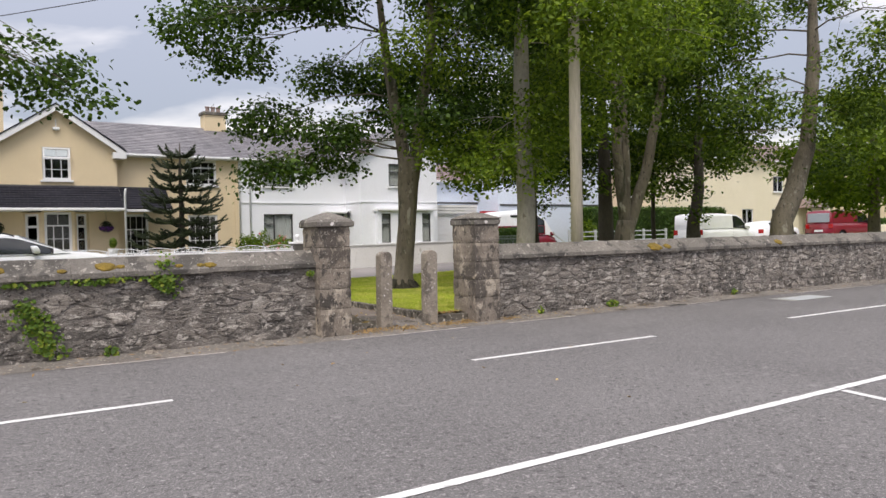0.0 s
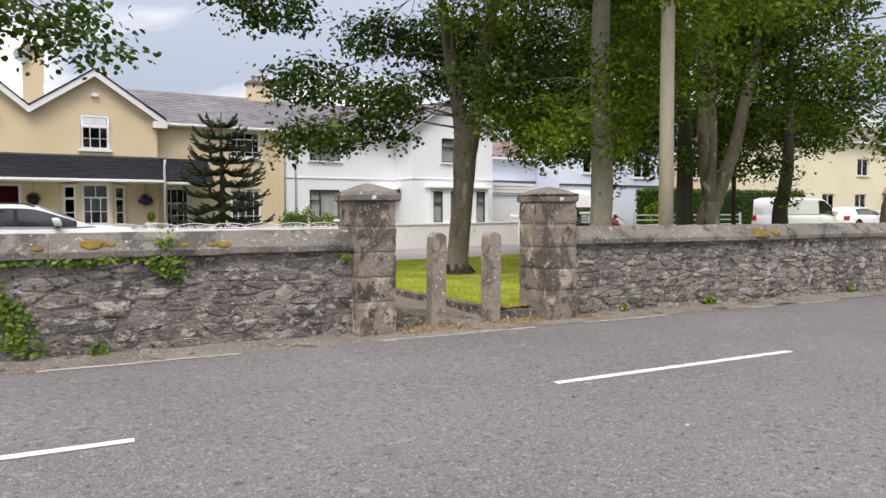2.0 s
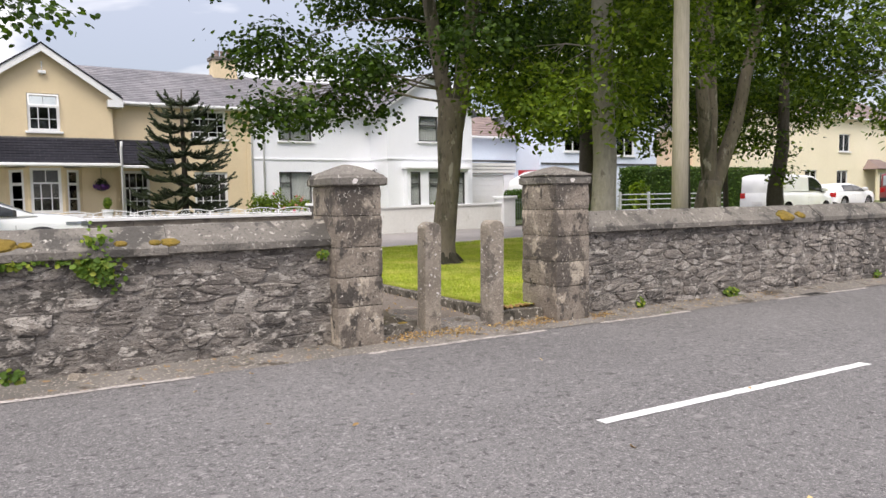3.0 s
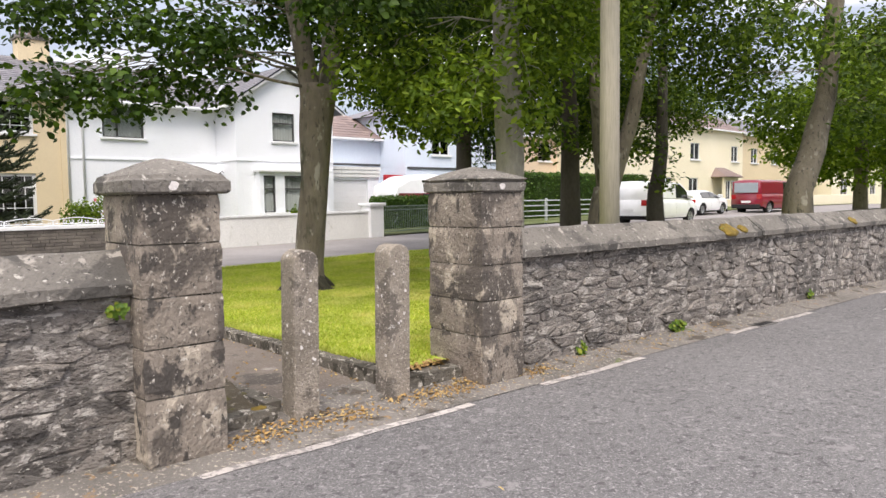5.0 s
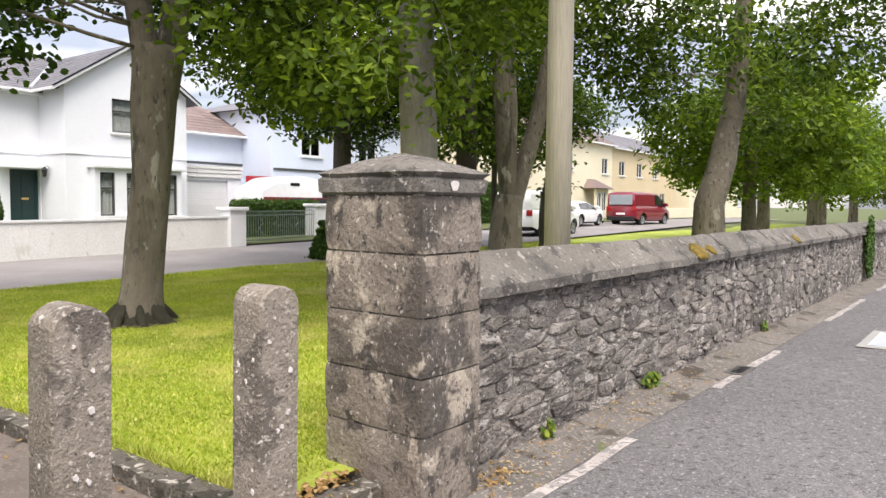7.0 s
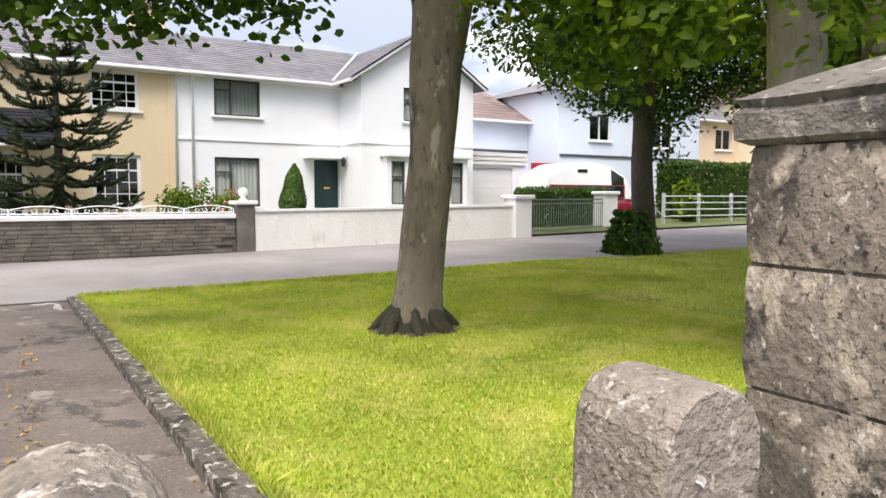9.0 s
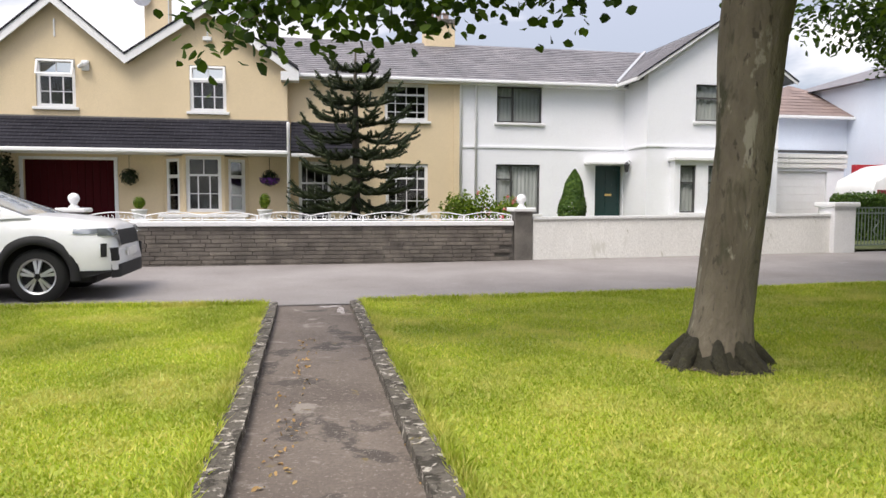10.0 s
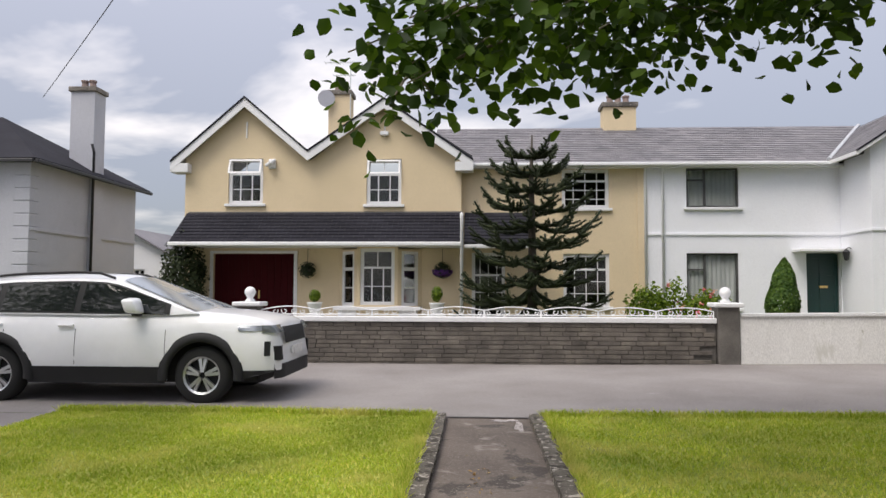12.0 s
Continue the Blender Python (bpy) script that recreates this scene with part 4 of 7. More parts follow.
def slab(bm, pts, t=0.06):
    """A flat roof deck of thickness t under the polygon."""
    n = (Vector(pts[1]) - Vector(pts[0])).cross(Vector(pts[2]) - Vector(pts[0])).normalized()
    if n.z < 0:
        n, pts = -n, pts[::-1]
    a = [bm.verts.new(Vector(p)) for p in pts]
    b = [bm.verts.new(Vector(p) - n * t) for p in pts]
    bm.faces.new(a); bm.faces.new(b[::-1])
    for i in range(len(pts)):
        j = (i + 1) % len(pts)
        bm.faces.new((a[i], b[i], b[j], a[j]))


def face_y(y):
    """Wall facing the road at depth y."""
    return lambda u, d, z: (u, y + d, z)


def window(house, x0, x1, z0, z1, y, style, sill=True, open_top=False):
    """A window in a wall that faces -y: frame, panes, sill, curtain."""
    white = not style.startswith("dark")
    fm = M["trim"] if white else M["dark_frame"]
    f, yy = (0.1 if white and style != "far" else 0.055), y + 0.09
    bm = bmesh.new()
    holed_wall(bm, x0, x1, z0, z1, [(x0 + f, x1 - f, z0 + f, z1 - f)], face_y(yy - 0.035), 0.07)
    win = part("window", bm, fm, house, "white-framed window" if white else "dark-framed window with net curtain")

    def bar(a, b, c, d, t=0.045):
        part("glazing_bar", bbox(a, b, yy - t / 2, yy + t / 2, c, d), fm, win)
    w, h = x1 - x0, z1 - z0
    if style == "georgian":
        zt = z1 - h * 0.34
        bar(x0 + f, x1 - f, zt - 0.03, zt + 0.03, 0.06)
        for k in (1, 2, 3):
            if k < 3:
                xx = x0 + w * k / 3
                bar(xx - 0.018, xx + 0.018, z0 + f, zt - 0.03, 0.03)
        zz = (z0 + zt) / 2
        bar(x0 + f, x1 - f, zz - 0.012, zz + 0.012, 0.026)
        xx = (x0 + x1) / 2
        bar(xx - 0.012, xx + 0.012, zt + 0.03, z1 - f, 0.03)
    elif style == "wide":
        zt = z1 - h * 0.30
        bar(x0 + f, x1 - f, zt - 0.03, zt + 0.03, 0.06)
        for k in range(1, 4):
            xx = x0 + w * k / 4
            bar(xx - 0.012, xx + 0.012, z0 + f, z1 - f, 0.03)
        for zz in (z0 + h * 0.24, z0 + h * 0.47):
            bar(x0 + f, x1 - f, zz - 0.012, zz + 0.012, 0.026)
    elif style == "dark":
        xm = x0 + w * 0.36
        bar(xm - 0.03, xm + 0.03, z0 + f, z1 - f, 0.06)
        zt = z1 - h * 0.3
        bar(x0 + f, xm - 0.03, zt - 0.025, zt + 0.025, 0.06)
    elif style == "dark_tall":
        zt = z1 - h * 0.36
        bar(x0 + f, x1 - f, zt - 0.025, zt + 0.025, 0.06)
    elif style == "slim":
        zt = z1 - h * 0.3
        bar(x0 + f, x1 - f, zt - 0.025, zt + 0.025, 0.05)
        for zz in (z0 + h * 0.24, z0 + h * 0.47):
            bar(x0 + f, x1 - f, zz - 0.01, zz + 0.01, 0.026)
    elif style == "far":
        xm = (x0 + x1) / 2
        bar(xm - 0.03, xm + 0.03, z0 + f, z1 - f)
    if open_top:
        bm = bmesh.new()
        zt = z1 - h * 0.34
        holed_wall(bm, x0 + 0.03, x1 - 0.03, zt, z1 - 0.03, [(x0 + 0.08, x1 - 0.08, zt + 0.05, z1 - 0.08)], face_y(y - 0.02), 0.04)
        for v in bm.verts:
            v.co.y -= (z1 - v.co.z) * 0.35
        part("open_fanlight", bm, fm, win)
    bm = bmesh.new()
    box(bm, x0 + f * 0.6, x1 - f * 0.6, yy - 0.004, yy + 0.004, z0 + f * 0.6, z1 - f * 0.6)
    pane = part("pane", bm, M["glass"], win)
    pane.visible_shadow = False
    if sill:
        bm = bbox(x0 - 0.09, x1 + 0.09, y - 0.09, y + 0.07, z0 - 0.085, z0, 0.01)
        part("sill", bm, M["trim"], win)
    if style in ("dark", "dark_tall"):
        n = int(w / 0.035)
        spans = ((0.0, 1.0),)
        for s0, s1 in spans:
            k0, k1 = int(n * s0), int(n * s1)
            bm = bmesh.new()
            rows = [[bm.verts.new((x0 + w * k / n, yy + 0.065 + 0.022 * math.sin(k * 1.7) + 0.012 * math.sin(k * 0.6), z)) for z in (z0 - 0.02, z1 + 0.02)] for k in range(k0, k1 + 1)]
            for r0, r1 in zip(rows, rows[1:]):
                bm.faces.new((r0[0], r1[0], r1[1], r0[1]))
            part("curtain", bm, M["curtain"], win, smooth=True)
    return win


def barge(bm, a, b, y0, y1, w):
    """A sloping board in the gable from a to b (x, z), w deep below the line."""
    (xa, za), (xb, zb) = a, b
    v = [bm.verts.new(p) for p in ((xa, y0, za), (xb, y0, zb), (xb, y0, zb - w), (xa, y0, za - w), (xa, y1, za), (xb, y1, zb), (xb, y1, zb - w), (xa, y1, za - w))]
    for f in ((0, 3, 2, 1), (4, 5, 6, 7), (0, 1, 5, 4), (3, 7, 6, 2), (0, 4, 7, 3), (1, 2, 6, 5)):
        bm.faces.new([v[i] for i in f])


Y_MAIN, EAVE, RIDGE_Y, RIDGE_Z, BACK = 34.2, 5.42, 37.7, 7.3, 41.2
FLOOR = 0.45


def gable_wall(bm, xs, y, z_eave, apexes, valley_z, t=0.3):
    """The triangles of a gable wall above the eave: apexes (x0, xa, x1)."""
    for x0, xa, x1, za in apexes:
        a = [bm.verts.new(p) for p in ((x0, y, z_eave), (x1, y, z_eave), (xa, y, za))]
        b = [bm.verts.new(p) for p in ((x0, y + t, z_eave), (x1, y + t, z_eave), (xa, y + t, za))]
        bm.faces.new(a); bm.faces.new(b[::-1])
        for i in range(3):
            j = (i + 1) % 3
            bm.faces.new((a[i], b[i], b[j], a[j]))


def gable_roof(bm_s, bm_d, x0, xa, x1, za, y0, y1, ze):
    """Two slopes over a gable wing with its ridge along y, from y0 back to y1."""
    for xe, sgn in ((x0, 1), (x1, -1)):
        v = Vector((xa - xe, 0, za - ze))
        vl = v.length
        slab(bm_d, [(xe, y0, ze), (xa, y0, za), (xa, y1, za), (xe, y1, ze)])
        roof_slates(bm_s, Vector((xe, y0, ze)), (Vector((0, 1, 0)), y1 - y0), (v.normalized(), vl), lambda a, b: True)


def main_roof(bm_s, bm_d, x0, x1):
    o = 0.3
    ze = EAVE - 0.02
    v = Vector((0, RIDGE_Y - Y_MAIN + o, RIDGE_Z - ze))
    slab(bm_d, [(x0, Y_MAIN - o, ze), (x1, Y_MAIN - o, ze), (x1, RIDGE_Y, RIDGE_Z), (x0, RIDGE_Y, RIDGE_Z)])
    slab(bm_d, [(x0, RIDGE_Y, RIDGE_Z), (x1, RIDGE_Y, RIDGE_Z), (x1, BACK + o, ze), (x0, BACK + o, ze)])
    roof_slates(bm_s, Vector((x0, Y_MAIN - o, ze)), (Vector((1, 0, 0)), x1 - x0), (v.normalized(), v.length), lambda a, b: True)


def house_shell(house, x0, x1, mat_, holes, y=Y_MAIN, ztop=EAVE):
    bm = bmesh.new()
    holed_wall(bm, x0, x1, 0.0, ztop, holes, face_y(y), 0.3)
    part("wall", bm, mat_, house)


def side_walls(house, x0, x1, mat_, y0=Y_MAIN, y1=BACK, z=EAVE, yi=Y_MAIN):
    bm = bmesh.new()
    box(bm, x0, x0 + 0.28, y0 + 0.3, y1, 0.0, z)
    part("wall", bm, mat_, house)
    bm = bmesh.new()
    box(bm, x1 - 0.28, x1, y0 + 0.3, y1, 0.0, z)
    part("wall", bm, mat_, house)
    bm = bmesh.new()
    box(bm, x0 + 0.28, x1 - 0.28, y1 - 0.3, y1, 0.0, z)
    part("wall", bm, mat_, house)
    # backing wall and floor slab, coloured near black for the rooms' shade
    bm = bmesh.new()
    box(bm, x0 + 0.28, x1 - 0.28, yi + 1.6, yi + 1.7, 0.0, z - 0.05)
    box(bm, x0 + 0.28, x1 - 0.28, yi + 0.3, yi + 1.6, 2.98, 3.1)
    part("inner_wall", bm, M["room"], house, "near-black backing coloured for the shade in the rooms")


def chimney(house, x0, x1, y0, y1, z0, z1, mat_, pots=2):
    bm = bmesh.new()
    box(bm, x0, x1, y0, y1, z0, z1 - 0.16)
    ch = part("chimney", bm, mat_, house)
    bm = bbox(x0 - 0.07, x1 + 0.07, y0 - 0.07, y1 + 0.07, z1 - 0.16, z1, 0.015)
    part("chimney_cap", bm, M["coping"], ch)
    for k in range(pots):
        bm = bmesh.new()
        lathe(bm, [(0.12, z1), (0.10, z1 + 0.22), (0.13, z1 + 0.25), (0.13, z1 + 0.3), (0.08, z1 + 0.3)], 10, x0 + (x1 - x0) * (k + 1) / (pots + 1), (y0 + y1) / 2)
        part("chimney_pot", bm, M["red_tile"], ch, "terracotta pot")


def downpipe(house, x, y, z0, z1, mat_):
    bm = bmesh.new()
    tube(bm, [(x, y - 0.06, z0), (x, y - 0.06, z1 - 0.25), (x, y - 0.2, z1)], 0.045, 8)
    part("downpipe", bm, mat_, house, smooth=True)


# ---- white house ----
wh = thing("house", pose(0, 0, 0))
WX0, GX0, GXA, GX1, GY = 11.47, 17.08, 19.37, 21.7, 32.5
wins = [(12.63, 14.16, 4.1, 5.28), (12.61, 14.12, 1.11, 2.74), (16.07, 17.05, 0.6, 2.75)]
house_shell(wh, WX0, GX0, M["white"], wins)
for w in wins[:2]:
    window(wh, *w, Y_MAIN, "dark")
gw = [(18.73, 19.78, 4.1, 5.27)]
bay = [(18.06, 18.6, 1.18, 2.68), (19.02, 20.08, 1.18, 2.68), (20.5, 21.04, 1.18, 2.68)]
bm = bmesh.new()
holed_wall(bm, GX0, GX1, 0.0, 5.66, gw + [(18.2, 20.9, 1.2, 2.68)], face_y(GY), 0.3)
gable_wall(bm, None, GY, 5.66, [(GX0, GXA, GX1, 7.12)], None)
part("wall", bm, M["white"], wh)
bm = bmesh.new()
box(bm, GX0, GX0 + 0.28, GY + 0.3, Y_MAIN + 0.3, 0.0, EAVE)
part("wall", bm, M["white"], wh)
side_walls(wh, WX0 + 0.02, GX1, M["white"])
window(wh, *gw[0], GY, "dark_tall")
bm = bmesh.new()
holed_wall(bm, 17.88, 21.22, 0.0, 2.82, bay, face_y(GY - 0.35), 0.12)
box(bm, 17.88, 18.0, GY - 0.23, GY, 0.0, 2.82)
box(bm, 21.1, 21.22, GY - 0.23, GY, 0.0, 2.82)
part("bay", bm, M["white"], wh)
part("bay_roof", bbox(17.78, 21.32, GY - 0.5, GY - 0.002, 2.822, 2.93, 0.012), M["trim"], wh)
for w in bay:
    window(wh, *w, GY - 0.35, "dark_tall", sill=False)
part("bay_sill", bbox(17.82, 21.28, GY - 0.46, GY - 0.352, 1.1, 1.19, 0.01), M["trim"], wh)
for x0, x1, y in ((WX0, GX0, Y_MAIN), (GX0 - 0.035, GX1, GY)):
    part("string_course", bbox(x0, x1, y - 0.04, y - 0.002, 3.26, 3.34, 0.008), M["white"], wh)
part("string_course", bbox(GX0 - 0.04, GX0 - 0.002, GY, Y_MAIN - 0.042, 3.26, 3.34, 0.008), M["white"], wh)
panels = [(xa, xb, za, zb) for za, zb in ((0.75, 1.35), (1.5, 2.1), (2.2, 2.6)) for xa, xb in ((16.2, 16.5), (16.62, 16.92))]
bm = bmesh.new()
holed_wall(bm, 16.09, 17.03, 0.6, 2.73, panels, face_y(Y_MAIN + 0.14), 0.05)
door = part("door", bm, M["green_door"], wh, "dark green panelled front door")
for xa, xb, za, zb in panels:
    part("door_panel", bbox(xa, xb, Y_MAIN + 0.16, Y_MAIN + 0.18, za, zb), M["green_door"], door)
part("letter_box", bbox(16.47, 16.71, Y_MAIN + 0.1, Y_MAIN + 0.125, 1.72, 1.79), M["brass"], door)
part("door_hood", bbox(15.66, 17.06, Y_MAIN - 0.55, Y_MAIN - 0.002, 2.76, 2.85, 0.015), M["trim"], wh)
bs, bd = bmesh.new(), bmesh.new()
main_roof(bs, bd, WX0 - 0.0, GX1 + 0.2)
gable_roof(bs, bd, GX0 - 0.44, GXA, GX1 + 0.44, 7.22, GY - 0.25, RIDGE_Y, 5.42)
bd.faces.index_update()
roof = pieces("roof", bd, M["dark_frame"], wh)
tagged(part("slate_covering", bs, M["slate"], roof), kind="stuff")
bm = bmesh.new()
for xe in (GX0 - 0.45, GX1 + 0.45):
    barge(bm, (xe, 5.40), (GXA, 7.205), GY - 0.29, GY - 0.25, 0.09)
part("bargeboard", bm, M["trim"], wh)
part("gutter", bbox(WX0, GX0 - 0.2, Y_MAIN - 0.42, Y_MAIN - 0.31, 5.3, 5.4, 0.02), M["trim"], wh)
part("soffit", bbox(WX0, GX0, Y_MAIN - 0.3, Y_MAIN - 0.002, 5.27, 5.32), M["trim"], wh)
bm = bmesh.new()
tube(bm, [(GX0 - 0.42, Y_MAIN - 0.3, 5.46), (GXA, 37.5, 7.27)], 0.07, 6)
part("valley_flashing", bm, M["galv_sheet"], wh, "pale metal valley between the roofs")
part("eaves_return", bbox(GX0 - 0.5, GX0 - 0.4, GY - 0.24, Y_MAIN - 0.43, 5.3, 5.4), M["trim"], wh)
downpipe(wh, WX0 + 0.45, Y_MAIN, 0.3, 5.35, M["trim"])
tagged(wh, "white rendered two-storey house with gabled wing and slate roof", "house")

# garage beside the white house
ga = thing("garage", pose(0, 0, 0))
bm = bmesh.new()
holed_wall(bm, 21.72, 25.1, 0.2, 3.2, [(22.15, 24.45, 0.2, 2.6)], face_y(33.6), 0.25)
box(bm, 21.72, 25.1, 33.85, 40.0, 3.0, 3.2)
box(bm, 24.85, 25.1, 33.85, 40.0, 0.2, 3.0)
part("wall", bm, M["white"], ga)
def ribbed(u0, u1, v0, v1, n, groove, place):
    """A sheet with n boards and grooves between them, running along u."""
    bm = bmesh.new()
    prof = []
    for k in range(n):
        a, b = v0 + (v1 - v0) * k / n, v0 + (v1 - v0) * (k + 1) / n
        prof += [(a, groove), (a + 0.008, 0), (b - 0.008, 0), (b, groove)]
    rows = [[bm.verts.new(place(u, v, d)) for v, d in prof] for u in (u0, u1)]
    for k in range(len(prof) - 1):
        bm.faces.new((rows[0][k], rows[1][k], rows[1][k + 1], rows[0][k + 1]))
    return bm


bm = ribbed(22.16, 24.44, 0.2, 2.6, 9, 0.012, lambda u, v, d: (u, 33.68 + d, v))
part("roller_door", bm, M["trim"], ga, "ribbed white roller door")
bm = bmesh.new()
for k in range(3):
    box(bm, 21.72, 25.15, 33.52 - 0.02 * k, 33.6, 2.72 + 0.17 * k, 2.86 + 0.17 * k)
part("fascia", bm, M["dirty_white"], ga, "weathered boarded fascia")
tagged(ga, "flat-roofed white garage joined to the white house", "garage")

# ---- yellow house ----
yh = thing("house", pose(0, 0, 0))
BX0, BX1, BY = -2.44, 5.94, 33.85
G = [(-2.44, -0.57, 1.36, 7.25), (1.36, 3.64, 5.94, 7.16)]
up = [(-1.11, -0.05, 4.2, 5.58), (3.1, 4.15, 4.17, 5.54)]
bayh = (2.52, 4.7, 0.85, 2.78)
bm = bmesh.new()
holed_wall(bm, BX0, BX1, 0.0, 5.58, up + [(-1.52, 0.94, 0.35, 2.7), bayh], face_y(BY), 0.3)
gable_wall(bm, None, BY, 5.58, G, None)
part("wall", bm, M["cream"], yh)
lo = [(8.95, 10.35, 4.08, 5.26), (8.98, 10.35, 1.15, 2.72), (6.25, 7.25, 0.5, 2.75)]
house_shell(yh, BX1, WX0 - 0.01, M["cream"], lo)
bm = bmesh.new()
box(bm, BX1 - 0.28, BX1, BY + 0.3, Y_MAIN, 0.0, 5.36)
part("wall", bm, M["cream"], yh)
side_walls(yh, BX0, WX0 - 0.01, M["cream"], BY)
for w in up:
    window(yh, *w, BY, "georgian", open_top=True)
for w in lo[:2]:
    window(yh, *w, Y_MAIN, "wide")
window(yh, *lo[2], Y_MAIN, "wide", sill=False)
# bay with a wide middle light and angled narrow ones
bm = bmesh.new()
holed_wall(bm, 2.95, 4.13, 0.4, 2.86, [(3.04, 4.04, 1.18, 2.82)], face_y(BY - 0.65), 0.1)
part("bay", bm, M["cream"], yh)
window(yh, 3.04, 4.04, 1.18, 2.82, BY - 0.65, "georgian", sill=False)
for (xa, ya), (xb, yb) in (((2.3, BY), (2.95, BY - 0.65)), ((4.13, BY - 0.65), (4.78, BY))):
    d = Vector((xb - xa, yb - ya, 0)); L = d.length; d.normalize(); nn = Vector((d.y, -d.x, 0))
    bm = bmesh.new()
    holed_wall(bm, 0, L, 0.4, 2.8, [(0.14, L - 0.14, 1.15, 2.75)], lambda u, t, z: Vector((xa, ya, z)) + d * u - nn * t, 0.1)
    part("bay", bm, M["cream"], yh)
    bm = bmesh.new()
    holed_wall(bm, 0.14, L - 0.14, 1.15, 2.75, [(0.25, L - 0.25, 1.25, 1.66), (0.25, L - 0.25, 1.7, 2.18), (0.25, L - 0.25, 2.28, 2.66)], lambda u, t, z: (u, 0.02 + t, z), 0.06)
    for v in bm.verts:
        v.co = Vector((xa, ya, v.co.z)) + d * v.co.x - nn * v.co.y
    wn = part("window", bm, M["trim"], yh)
    bm = bmesh.new()
    box(bm, 0.25, L - 0.25, 0.045, 0.052, 1.2, 2.7)
    for v in bm.verts:
        v.co = Vector((xa, ya, v.co.z)) + d * v.co.x - nn * v.co.y
    part("pane", bm, M["glass"], wn).visible_shadow = False
# dark panel added behind the bay's panes to paint its inside as shade
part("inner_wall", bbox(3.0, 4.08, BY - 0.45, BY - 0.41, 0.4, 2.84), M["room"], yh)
part("bay_sill", bbox(2.28, 4.8, BY - 0.8, BY - 0.002, 1.03, 1.13, 0.015), M["trim"], yh)
part("bay_base", bbox(2.4, 4.68, BY - 0.62, BY - 0.002, 0.2, 1.03), M["trim"], yh)
# garage doors
bm = ribbed(0.36, 2.69, -1.51, 0.93, 12, 0.014, lambda u, v, d: (v, BY + 0.1 + d, u))
gd = part("door", bm, M["maroon"], yh, "maroon boarded double garage door")
part("handle", bbox(-0.16, -0.11, BY + 0.06, BY + 0.1, 1.35, 1.6, 0.008), M["brass"], gd)
bm = bmesh.new()
holed_wall(bm, -1.62, 1.04, 0.35, 2.78, [(-1.52, 0.94, 0.35, 2.7)], face_y(BY - 0.03), 0.027)
part("door_frame", bm, M["trim"], yh)
# canopy roof over the ground floor
CY, CZ0, CZ1 = 32.55, 2.97, 3.96
bs, bd = bmesh.new(), bmesh.new()
slab(bd, [(-2.32, CY, CZ0), (5.96, CY, CZ0), (5.96, BY - 0.003, CZ1), (-2.32, BY - 0.003, CZ1)], 0.08)
v = Vector((0, BY - CY, CZ1 - CZ0))
roof_slates(bs, Vector((-2.32, CY - 0.03, CZ0)), (Vector((1, 0, 0)), 8.28), (v.normalized(), v.length), lambda a, b: True, 0.3, 0.17)
slab(bd, [(6.04, CY + 0.4, CZ0), (8.0, CY + 0.4, CZ0), (8.0, Y_MAIN - 0.003, CZ1), (6.04, Y_MAIN - 0.003, CZ1)], 0.08)
v = Vector((0, Y_MAIN - CY - 0.4, CZ1 - CZ0))
roof_slates(bs, Vector((6.04, CY + 0.37, CZ0)), (Vector((1, 0, 0)), 1.96), (v.normalized(), v.length), lambda a, b: True, 0.3, 0.17)
can = part("canopy", bd, M["dark_frame"], yh)
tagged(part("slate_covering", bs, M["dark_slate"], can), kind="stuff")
part("gutter", bbox(-2.34, 5.97, CY - 0.12, CY - 0.01, 2.85, 2.96, 0.02), M["trim"], yh)
part("gutter", bbox(6.05, 8.0, CY + 0.28, CY + 0.39, 2.8, 2.91, 0.02), M["trim"], yh)
part("soffit", bbox(-2.3, 5.94, CY, BY - 0.003, 2.86, 2.9), M["trim"], yh)
downpipe(yh, 5.99, CY + 0.04, 0.3, 3.75, M["trim"])
# roofs
bs, bd = bmesh.new(), bmesh.new()
main_roof(bs, bd, 5.0, WX0)
for x0, xa, x1, za in G:
    gable_roof(bs, bd, x0 - (0.32 if x0 < 0 else 0), xa, x1 + (0.32 if x1 > 3 else 0), za + 0.12, BY - 0.25, RIDGE_Y + 0.5, 5.56)
bd.faces.index_update()
roof = pieces("roof", bd, M["dark_frame"], yh)
tagged(part("slate_covering", bs, M["slate"], roof), kind="stuff")
bm = bmesh.new()
PEAKS = ((-2.8, 5.42), (-0.57, 7.36), (1.36, 5.72), (3.64, 7.28), (6.3, 5.42))
for a, b in zip(PEAKS, PEAKS[1:]):
    barge(bm, a, b, BY - 0.30, BY - 0.25, 0.26)
part("bargeboard", bm, M["trim"], yh, "wide white bargeboards meeting in a valley")
bm = bmesh.new()
for a, b in zip(PEAKS, PEAKS[1:]):
    barge(bm, (a[0], a[1] + 0.065), (b[0], b[1] + 0.065), BY - 0.33, BY - 0.2, 0.06)
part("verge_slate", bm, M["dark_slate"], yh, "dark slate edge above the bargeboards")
bm = bmesh.new()
for a, b in (((GX0 - 0.47, 5.44), (GXA, 7.26)), ((GX1 + 0.47, 5.44), (GXA, 7.26))):
    barge(bm, a, b, GY - 0.31, GY - 0.2, 0.05)
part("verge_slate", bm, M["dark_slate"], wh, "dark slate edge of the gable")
for x0, x1 in ((-2.8, -2.26), (5.76, 6.3)):
    part("eaves_box", bbox(x0, x1, BY - 0.295, BY + 0.2, 5.13, 5.4, 0.01), M["trim"], yh)
part("gutter", bbox(6.27, WX0, Y_MAIN - 0.42, Y_MAIN - 0.31, 5.3, 5.4, 0.02), M["trim"], yh)
